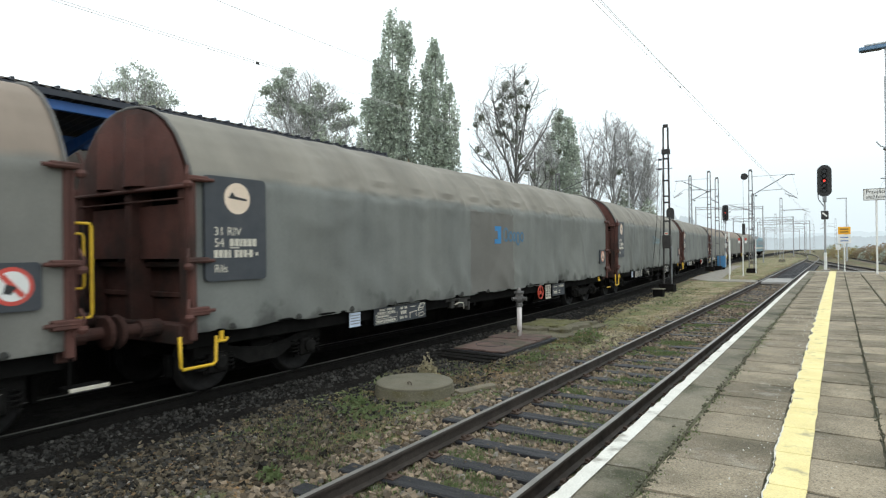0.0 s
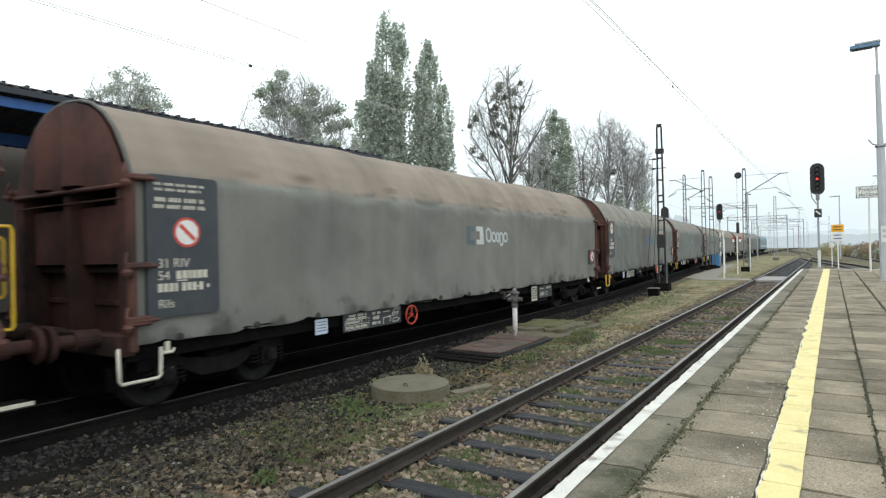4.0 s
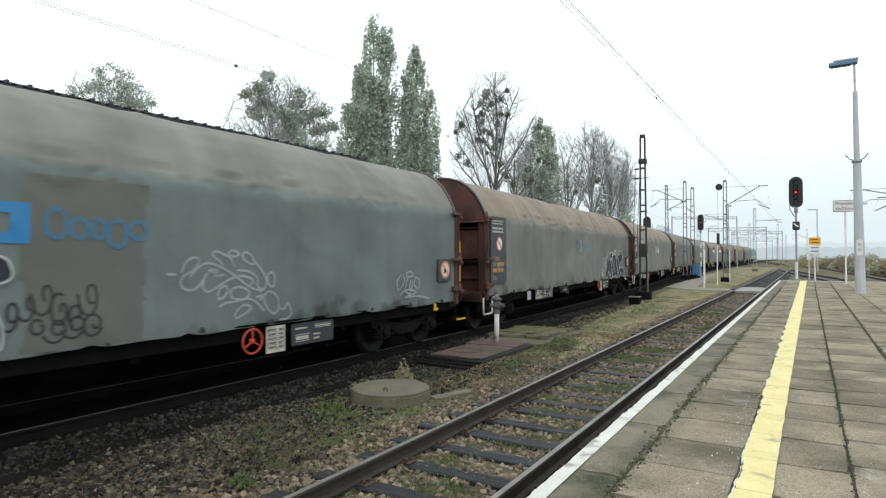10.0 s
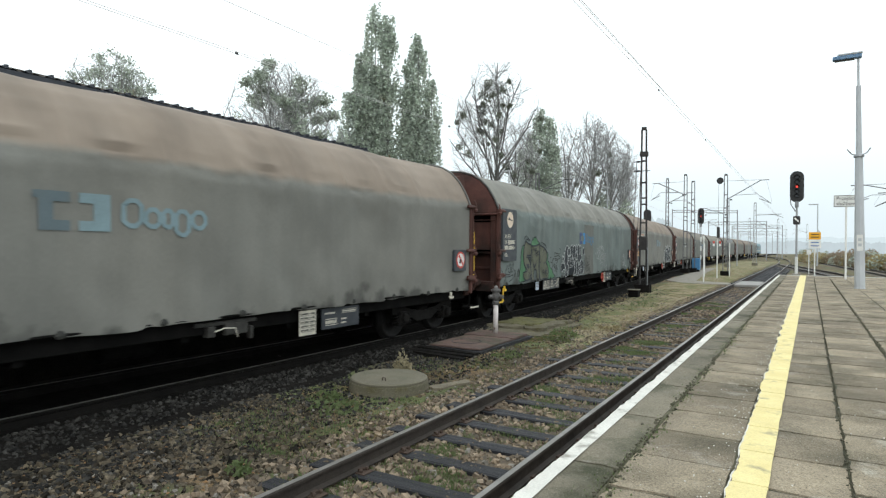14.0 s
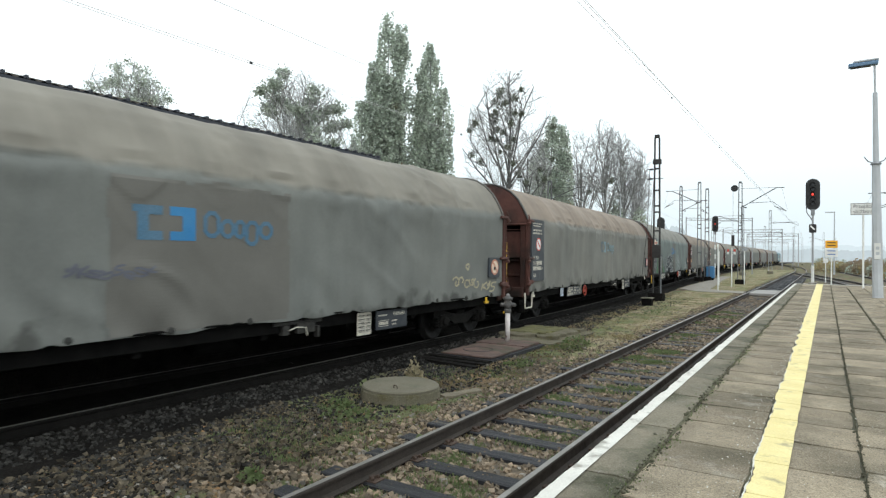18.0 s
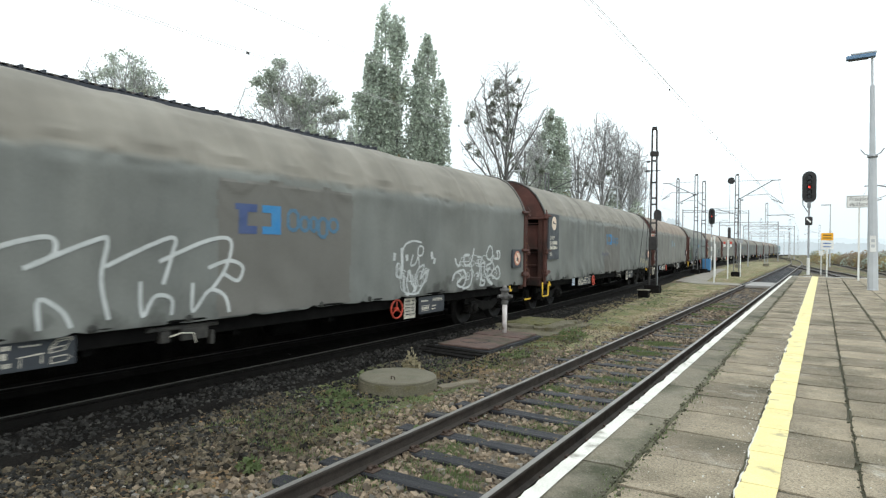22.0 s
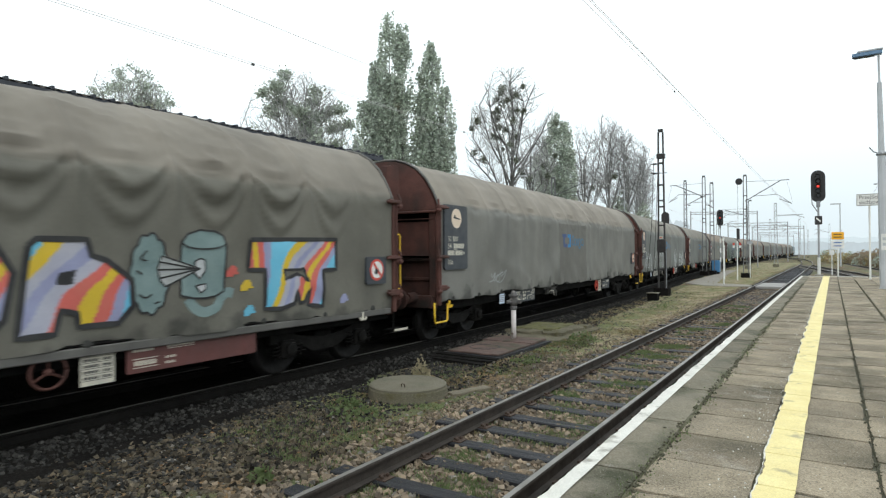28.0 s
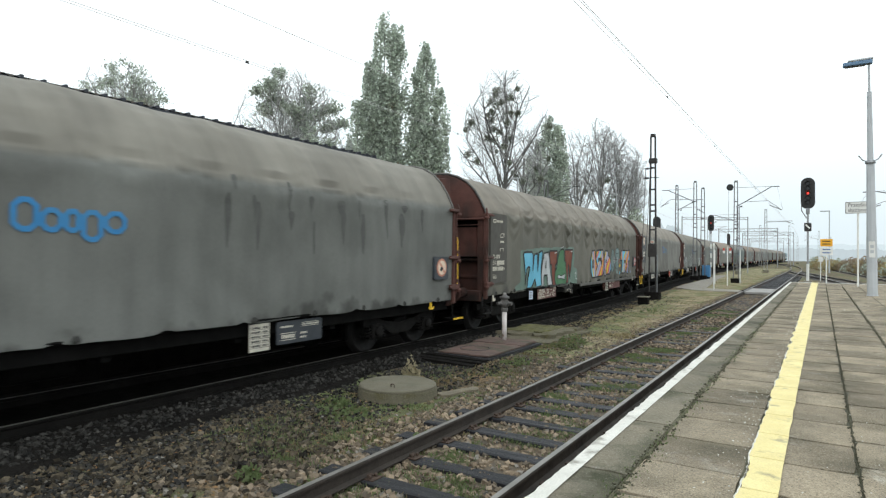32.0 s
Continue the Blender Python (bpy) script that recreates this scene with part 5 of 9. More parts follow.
# mistletoe lightened in colour for the haze
MISTLE = leafy("mistletoe_leaf", (0.2, 0.22, 0.17), (0.26, 0.28, 0.22), 1, 0.8, 8, 0.3, 0.0, island=0.3, spec=0.2)
# twig colour lightened for haze and the bright sky behind
TWIG = surface("hazed_twig", (0.38, 0.38, 0.378), (0.45, 0.448, 0.444), 1, 0.95, 12, 0.2, 0.0)
WEED = leafy("weed_green", (0.12, 0.17, 0.065), (0.165, 0.2, 0.09), 3, 0.8, 20, 0.3, 0.0)
DRY = leafy("dry_grass", (0.33, 0.265, 0.15), (0.24, 0.2, 0.11), 3, 0.9, 20, 0.3, 0.0)
STRAW = leafy("straw_seed_head", (0.42, 0.37, 0.25), (0.33, 0.29, 0.18), 3, 0.9, 20, 0.3, 0.0)


def leaf(gg, p, r, rnd):
    """One small leaf or spray: a bent diamond."""
    a, b = rnd.uniform(0, 6.28), rnd.uniform(-1.1, 1.1)
    u = Vector((math.cos(a) * math.cos(b), math.sin(a) * math.cos(b), math.sin(b)))
    v = u.orthogonal().normalized()
    v.rotate(Matrix.Rotation(rnd.uniform(0, 6.28), 3, u))
    n = u.cross(v)
    p = Vector(p)
    gg.add([p - u * r, p + v * r * 0.6 + n * r * 0.15, p + u * r, p - v * r * 0.6 + n * r * 0.15], [(0, 1, 2, 3)])


def poplar(at, spires, label, seed, thick=1.0):
    """A columnar poplar: dense upright spires of leaves round tall stems; spires as (aside, top, radius)."""
    rnd = random.Random(seed)
    t = thing("poplar_tree", label, "tree", (*at, -0.3), group="poplars")
    wood, crown = Geo(), Geo()
    for k, (off, top, r) in enumerate(spires):
        x0, y0 = 0.85 * off + rnd.uniform(-0.3, 0.3), 0.53 * off + rnd.uniform(-0.7, 0.7)
        wood.tube([(x0 * 0.2, y0 * 0.2, 0), (x0 * 0.6, y0 * 0.6, 2.5), (x0, y0, top * 0.4), (x0, y0, top * 0.93)], 0.2 if k else 0.32, 6, r2=0.03)
        base = rnd.uniform(2.2, 4.0)
        # short upright plumes set round the stem, fuller below, with gaps between them
        for i in range(int(9.5 * thick * r * (top - base))):
            u = 0.93 if i < 2 else rnd.random() ** 0.9 * 0.93
            env = r * 1.4 * min(1.0, ((1 - u) / 0.3) ** 0.62)
            a, q = rnd.uniform(0, 6.28), env * rnd.random() ** 0.5
            z0, long, fat = base + (top - base) * u, rnd.uniform(1.3, 2.9), rnd.uniform(0.26, 0.46)
            px, py = x0 + q * math.cos(a), y0 + q * math.sin(a)
            long = min(long, top - z0 + 0.4)
            for _ in range(30):
                v, b = rnd.random(), rnd.uniform(0, 6.28)
                k = fat * (1.1 - v) ** 0.6 * min(1, v * 4 + 0.35) * rnd.random() ** 0.4
                leaf(crown, (px + k * math.cos(b), py + k * math.sin(b), z0 - 0.5 + long * v), rnd.uniform(0.1, 0.22), rnd)
    part("trunk", wood, BARK, t, "slender grey stems")
    part("crown", crown, LEAF_P, t, "dull grey-green columnar foliage, paled for haze")
    return t


def broad_tree(at, h, reach, label, seed, mistletoe=0, leaves=0, stout=1.0, mains=13, fork=0.3, name="bare_tree", leaf_size=0.14, droop=0.0, twiggy=1.0, clump=100):
    """A deciduous tree: a trunk, rising main limbs, boughs and twigs filling an uneven crown, bare or with leaves in clumps."""
    rnd = random.Random(seed)
    t = thing(name, label, "tree", (*at, -0.3), group="bare trees" if not leaves else "leafy trees")
    wood, fine, spots, tips = Geo(), Geo(), [], []
    wood.tube([(0, 0, 0), (0.1, -0.05, h * fork * 0.5), (0, 0, h * fork), (0.1, 0.1, h * 0.66)], h * 0.013 * stout, 8, r2=h * 0.005)

    def shoot(gg, p, d, length, r, n, up, wander=0.2):
        """One curved branch; gives the points along it and where it heads."""
        pts = [p]
        for _ in range(n):
            d = (d + Vector((rnd.uniform(-wander, wander), rnd.uniform(-wander, wander), up))).normalized()
            q = pts[-1] + d * (length / n)
            # the crown keeps within a rounded but uneven outline
            k = (q.x / reach) ** 2 + (q.y / reach) ** 2 + ((q.z - h * 0.56) / (h * 0.44)) ** 2
            if k > 1.0 + (0.22 if leaves else 0.4) * noise.noise((q.x * 0.35, q.y * 0.35, q.z * 0.35 + seed)):
                break
            pts.append(q)
        if len(pts) < 2:
            return pts, d
        gg.tube(pts, r, 5 if r > 0.06 else 3, False, r2=r * 0.35)
        return pts, d

    def side(d, a, tilt):
        s = d.orthogonal().normalized()
        s.rotate(Matrix.Rotation(a, 3, d))
        return (d * math.cos(tilt) + s * math.sin(tilt)).normalized()

    for i in range(mains):
        z = h * rnd.uniform(fork * 0.65, fork + 0.25)
        main, d = shoot(wood, Vector((0, 0, z)), side(Vector((0, 0, 1)), i * 2.4 + rnd.uniform(-0.3, 0.3), radians(rnd.uniform(10, 50))), h * rnd.uniform(0.5, 0.75), h * 0.0048 * stout, 8, 0.05, 0.16)
        for b in main[1:] + main[2:] + main[4:]:
            limb, d2 = shoot(wood, b, side(d, rnd.uniform(0, 6.28), radians(rnd.uniform(28, 62))), reach * rnd.uniform(0.45, 0.85), h * 0.0021, 5, 0.06 - droop * 0.3)
            for c in limb[1:] + limb[2:]:
                if rnd.random() > twiggy:
                    continue
                bough, d3 = shoot(fine, c, side(d2, rnd.uniform(0, 6.28), radians(rnd.uniform(25, 60))), rnd.uniform(1.0, 2.2), 0.024, 3, 0.05 - droop)
                spots.append(bough[0])
                for q in bough[1:]:
                    tips.append(q)
                    if not leaves or rnd.random() < 0.5:
                        shoot(fine, q, side(d3, rnd.uniform(0, 6.28), radians(rnd.uniform(25, 65))), rnd.uniform(0.6, 1.2), 0.013, 2, 0.03 - droop)
    part("trunk", wood, NEARBARK if stout > 1 else BARK, t, "dark trunk and main limbs" if stout > 1 else "grey trunk and main limbs")
    part("fine_branching", fine, TWIG, t, "fine bare branches")
    if leaves:
        crown = Geo()
        clumps = rnd.sample(tips, min(len(tips), max(30, leaves // clump)))
        for _ in range(leaves):
            e = rnd.choice(clumps)
            leaf(crown, e + Vector((rnd.gauss(0, 0.36), rnd.gauss(0, 0.36), rnd.gauss(0, 0.28) - droop * rnd.random() * 2)), rnd.uniform(0.5, 1.1) * leaf_size, rnd)
        part("crown", crown, LEAF_G, t, "thinning grey-green autumn foliage")
    for _ in range(mistletoe):
        e, r = rnd.choice([q for q in spots if q.z < h * 0.86]), rnd.uniform(0.25, 0.55)
        ball = Geo()
        for _ in range(110):
            d = Vector((rnd.gauss(0, 1), rnd.gauss(0, 1), rnd.gauss(0, 1))).normalized()
            leaf(ball, e + d * r * rnd.random() ** 0.5, 0.12, rnd)
        part("mistletoe", ball, MISTLE, t, "round clump of mistletoe")
    return t


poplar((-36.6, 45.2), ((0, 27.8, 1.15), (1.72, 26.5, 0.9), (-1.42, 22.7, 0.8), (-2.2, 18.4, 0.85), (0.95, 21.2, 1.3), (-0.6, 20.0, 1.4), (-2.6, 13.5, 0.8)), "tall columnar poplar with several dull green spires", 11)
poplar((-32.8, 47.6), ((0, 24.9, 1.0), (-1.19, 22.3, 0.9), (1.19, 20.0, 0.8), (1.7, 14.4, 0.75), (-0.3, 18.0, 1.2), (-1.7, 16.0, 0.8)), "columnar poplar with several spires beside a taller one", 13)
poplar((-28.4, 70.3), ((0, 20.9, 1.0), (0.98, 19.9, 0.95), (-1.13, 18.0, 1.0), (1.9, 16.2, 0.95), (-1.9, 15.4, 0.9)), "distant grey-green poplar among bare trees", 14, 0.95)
broad_tree((-40.9, 36.5), 20.0, 5.9, "half-bare tree with thin green foliage above the canopy", 21, 0, 10000, 1.0, 16, 0.28, "leafy_tree", 0.2, clump=190)
broad_tree((-44.6, 34.4), 14.8, 2.3, "small half-bare tree beside a larger one", 22, 0, 2600, 1.0, 8, 0.3, "leafy_tree", 0.14)
broad_tree((-36.6, 39.4), 13.6, 2.0, "small half-bare tree beside a larger one", 27, 0, 2600, 1.0, 8, 0.3, "leafy_tree", 0.14)
broad_tree((-72.3, 37.2), 26.6, 6.8, "distant thin-leaved tree showing above the canopy roof", 31, 0, 9000, 1.0, 18, 0.35, "leafy_tree", 0.2, 0.08, clump=40)
broad_tree((-28.85, 58.2), 24.4, 5.4, "tall bare tree hung with mistletoe", 26, 36, 0, 1.2, 15, 0.36, twiggy=1.0)
broad_tree((-27.1, 59.4), 20.6, 2.9, "slim bare tree beside the mistletoe tree", 28, 7, 0, 1.2, 9, 0.34, twiggy=1.0)
for i, (x, y, h, r) in enumerate(((-26.9, 77.2, 21.4, 3.1), (-24.0, 79.0, 21.6, 4.1), (-21.7, 80.4, 19.8, 3.9), (-20.4, 81.3, 16.6, 2.6))):
    broad_tree((x, y), h, r, "grey bare tree in the mist", 40 + i, 5 if i < 2 else 0, twiggy=0.66)


def shrub(at, h, w, material, label, seed, leaves=900, size=0.16):
    rnd = random.Random(seed)
    t = thing("shrub", label, "shrub", (*at, -0.25), group="shrubs")
    wood, crown = Geo(), Geo()
    for _ in range(9):
        a, q = rnd.uniform(0, 6.28), rnd.uniform(0.2, 0.9) * w
        wood.tube([(0, 0, 0), (q * 0.4 * math.cos(a), q * 0.4 * math.sin(a), h * 0.5), (q * math.cos(a), q * math.sin(a), h * rnd.uniform(0.6, 1))], 0.03, 4, False, r2=0.008)
    for _ in range(leaves):
        a, q = rnd.uniform(0, 6.28), w * rnd.random() ** 0.6
        z = h * rnd.random() ** 0.7 * (1 - 0.5 * (q / w) ** 2)
        leaf(crown, (q * math.cos(a), q * math.sin(a), z), size * rnd.uniform(0.6, 1.3), rnd)
    part("stem", wood, BARK, t)
    part("foliage", crown, material, t)
    return t


srnd = random.Random(9)
for i in range(44):
    u = i / 43
    x, y = (2.2 + 9 * u + srnd.uniform(-1, 1), 128 - 58 * u + srnd.uniform(-4, 4))
    if i % 3 == 2:
        x += srnd.uniform(2, 7)
    shrub((x, y), srnd.uniform(1.3, 2.6), srnd.uniform(1.2, 2.2), (LEAF_Y, LEAF_G, LEAF_O, LEAF_O)[i % 4], ("yellow autumn bush", "dull green bush", "rust-brown autumn bush", "rust-brown autumn bush")[i % 4] + " beyond the tracks", 60 + i, 520, 0.15)
for i, (x, y, h, m) in enumerate(((-33.5, 44, 11.5, LEAF_O), (-35, 43.5, 10.5, LEAF_O), (-26.5, 71.6, 9.9, LEAF_Y), (-22.8, 80, 11, LEAF_G), (-19, 78, 9, LEAF_G))):
    shrub((x, y), h, 1.9, m, ("yellow" if m == LEAF_Y else "rust-brown" if m == LEAF_O else "dull green") + " autumn tree under the tall ones", 80 + i, 1300, 0.25)


# ---- weeds and grass ----
def tufts(name, count, area, h, material, label, seed, on, blades=7, lean=0.5):
    """Blades of grass in small tufts."""
    rnd, gg = random.Random(seed), Geo()
    n = 0
    while n < count:
        x, y = area(rnd)
        if noise.noise((x * 0.9, y * 0.9, seed)) + 0.25 * rnd.uniform(-1, 1) < 0.02:
            n += 0.25
            continue
        n += 1
        z = on(x, y) - 0.01
        for _ in range(blades):
            a, k = rnd.uniform(0, 6.28), h * rnd.uniform(0.4, 1.2)
            bx, by = x + rnd.gauss(0, 0.04), y + rnd.gauss(0, 0.04)
            dx, dy = math.cos(a) * k * lean * rnd.random(), math.sin(a) * k * lean * rnd.random()
            wx, wy = -math.sin(a) * 0.006 - 0.002, math.cos(a) * 0.006
            gg.add([(bx - wx, by - wy, z), (bx + wx, by + wy, z), (bx + dx * 0.5 + wx * 0.7, by + dy * 0.5 + wy * 0.7, z + k * 0.6), (bx + dx, by + dy, z + k * 0.85)], [(0, 1, 2, 3)])
    return tagged(part(name, gg, material), label, "grass", kind="stuff")


tufts("grass_patch", 2600, spread(-4.0, -1.8, -0.2, 30), 0.065, WEED, "short green grass on the earth between the tracks", 31, height)
MOSSGREEN = leafy("low_moss", (0.085, 0.115, 0.04), (0.12, 0.14, 0.055), 3, 0.9, 20, 0.3, 0.0)
OCHRE = leafy("ochre_moss", (0.17, 0.12, 0.05), (0.125, 0.1, 0.045), 3, 0.9, 20, 0.3, 0.0)
tufts("moss_patch", 4200, patchy(-4.4, -1.9, -0.6, 9.5, 1.2, 51, -0.05), 0.026, MOSSGREEN, "low green moss and seedlings on the earth", 41, lambda x, y: height(x, y) + (0.015 if y > 7.6 else 0), 8, 1.2)
tufts("ochre_moss_patch", 3400, patchy(-4.3, -1.9, -0.8, 9.0, 1.2, 57, -0.05), 0.022, OCHRE, "ochre dried moss on the earth", 42, lambda x, y: height(x, y) + (0.015 if y > 7.6 else 0), 8, 1.4)
tufts("dry_grass_patch", 1500, spread(-4.2, -1.8, -0.4, 34), 0.06, DRY, "yellowed dry grass between the tracks", 32, height)
tufts("track_weeds", 1300, spread(-1.9, 0.5, -2.0, 26), 0.055, WEED, "small weeds growing in the ballast", 33, lambda x, y: -0.2)
MATS = [(random.Random(i).uniform(-1.7, 0.3), -1.5 + 24 * random.Random(i + 90).random() ** 1.4) for i in range(46)]


def clustered(r):
    """Low growth gathered in mats about a few middles."""
    x, y = r.choice(MATS)
    return x + r.gauss(0, 0.14), y + r.gauss(0, 0.2)


tufts("track_moss", 5200, clustered, 0.038, WEED, "mats of moss and seedlings between the sleepers", 38, lambda x, y: -0.185 if y < 6 else -0.16, 7)
tufts("track_dry_weeds", 900, spread(-1.9, 0.5, -2.0, 26), 0.05, DRY, "dry weeds in the ballast", 36, lambda x, y: -0.2)
tufts("far_grass", 4200, lambda r: (-2.0 - r.random() * (2.2 + 0.06 * 20), 9 + 66 * r.random() ** 1.6), 0.09, DRY, "dry grass verge beside the far track", 34, height, 6)
tufts("joint_moss", 360, lambda r: (1.335 + r.gauss(0, 0.03) * (2.0 if r.random() < 0.2 else 1), -2.8 + 12 * r.random() ** 1.7), 0.024, WEED, "moss and grass in the joint behind the kerb", 35, lambda x, y: TOP - 0.005, 6)


def weed(at, r, label, seed, material=WEED, n=60, h=0.18):
    rnd = random.Random(seed)
    t = thing("weed", label, "weed", at, group="weeds")
    gg = Geo()
    for _ in range(n):
        a, q = rnd.uniform(0, 6.28), r * rnd.random() ** 0.6
        leaf(gg, (q * math.cos(a), q * math.sin(a), h * rnd.random() * (1 - q / r * 0.6)), 0.035 * rnd.uniform(0.6, 1.4), rnd)
    part("leaves", gg, material, t)
    return t


weed((-3.72, 3.8, -0.2), 0.16, "dry pale seed-head weed behind the manhole", 1, STRAW, 260, 0.5)
weed((-3.25, 1.55, -0.2), 0.42, "bright green low weed in front of the manhole", 2, n=190, h=0.1)
weed((-3.75, 1.9, -0.2), 0.3, "bright green low weed in front of the manhole", 7, n=110, h=0.1)
weed((-2.45, -0.75, -0.2), 0.13, "leafy green weed beside the rail", 3, n=60, h=0.2)
weed((-2.9, 6.3, -0.2), 0.3, "green nettles beside the hatch", 4, n=130, h=0.2)
weed((-3.0, 9.9, -0.2), 0.35, "green nettles at the pit's corner", 5, n=150, h=0.3)
weed((-3.1, 19.0, -0.2), 0.5, "green weeds on the verge", 6, n=140, h=0.3)
weed((-1.66, 1.15, -0.17), 0.12, "spiky weed against the rail", 8, n=40, h=0.16)
weed((-2.3, 11.8, -0.2), 0.45, "heap of dry brown weeds on the verge", 9, DRY, 160, 0.12)

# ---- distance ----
# mist painted as a blue-grey glow on a flat row of treetops
NEARHAZE = surface("mist_glow_woods", (0.15, 0.175, 0.19), (0.11, 0.13, 0.145), 0.05, 1.0, 0.3, 0.2, 0, emit=(0.44, 0.5, 0.525, 1.0))
rows = []
for i in range(601):
    a, i = radians(-16 + 36 * i / 600), i / 5
    top = 5.5 + 0.8 * noise.noise((i * 0.09, 5, 0)) + 0.7 * noise.noise((i * 0.4, 6, 0)) + 1.3 * abs(noise.noise((i * 1.3, 7, 0))) + 0.7 * abs(noise.noise((i * 3.7, 8, 0)))
    top *= 1 - 0.5 * max(0, (i - 70) / 50)
    top += 13 * math.exp(-(((math.degrees(a) + 11.4) / 1.9) ** 2)) * (1 + 0.25 * noise.noise((i * 0.8, 9, 0)))
    rows.append([(340 * math.sin(a), 340 * math.cos(a), -2), (340 * math.sin(a), 340 * math.cos(a), top * 0.6), (340 * math.sin(a), 340 * math.cos(a), top)])
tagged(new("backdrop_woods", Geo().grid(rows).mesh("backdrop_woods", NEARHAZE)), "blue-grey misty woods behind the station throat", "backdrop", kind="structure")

# the farther sheet glows paler, its mist put into colour and emission
HAZE = surface("mist_glow_distance", (0.2, 0.235, 0.25), (0.18, 0.21, 0.23), 0.01, 1.0, 0.05, 0.08, 0, emit=(0.52, 0.59, 0.62, 1.0))
rows = []
for i in range(241):
    a = radians(-70 + 140 * i / 240)
    x, y = 520 * math.sin(a), 520 * math.cos(a)
    top = 11 + 1.2 * noise.noise((i * 0.05, 0, 0)) + 1.0 * noise.noise((i * 0.33, 1, 0)) + 1.5 * noise.noise((i * 1.1, 2, 0))
    rows.append([(x, y, -2), (x, y, top * 0.6), (x, y, top)])
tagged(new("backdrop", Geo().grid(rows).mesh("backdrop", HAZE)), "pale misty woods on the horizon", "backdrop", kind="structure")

# ---- the freight train ----
HALF, PITCH = 9.1, 19.7


def run(t):
    """Metres that the train has gone after t seconds: it gathers a little speed."""
    u = t / 16
    return 74.221 * u + 7.127 * u ** 2 - 2.583 * u ** 3 + 0.857 * u ** 4 - 0.114 * u ** 5


def outline():
    """Half the canvas's cross-section from the roof's crown to the lower hem, as (x, z, nx, nz)."""
    knots = [(0, 4.19), (0.3, 4.165), (0.6, 4.08), (0.88, 3.92), (1.1, 3.7), (1.27, 3.44), (1.385, 3.2), (1.445, 3.04)]
    roof = []
    for (a, b), (c, d) in zip(knots, knots[1:]):
        roof += [(a + (c - a) * k / 4, b + (d - b) * k / 4) for k in range(4)]
    flat = roof + [(1.45, 3.02)]
    pts = []
    for i, (x, z) in enumerate(flat):
        p, q = flat[max(i - 1, 0)], flat[min(i + 1, len(flat) - 1)]
        n = Vector((p[1] - q[1], q[0] - p[0])).normalized() if i else Vector((0, 1))
        pts.append((x, z, n.x, n.y))
    for i in range(1, 25):
        pts.append((1.45 - 0.015 * i / 24, 3.02 - 2.03 * i / 24, 1.0, 0.0))
    return pts


SECTION = outline()
ROOF = 29


HOOP = 1.22


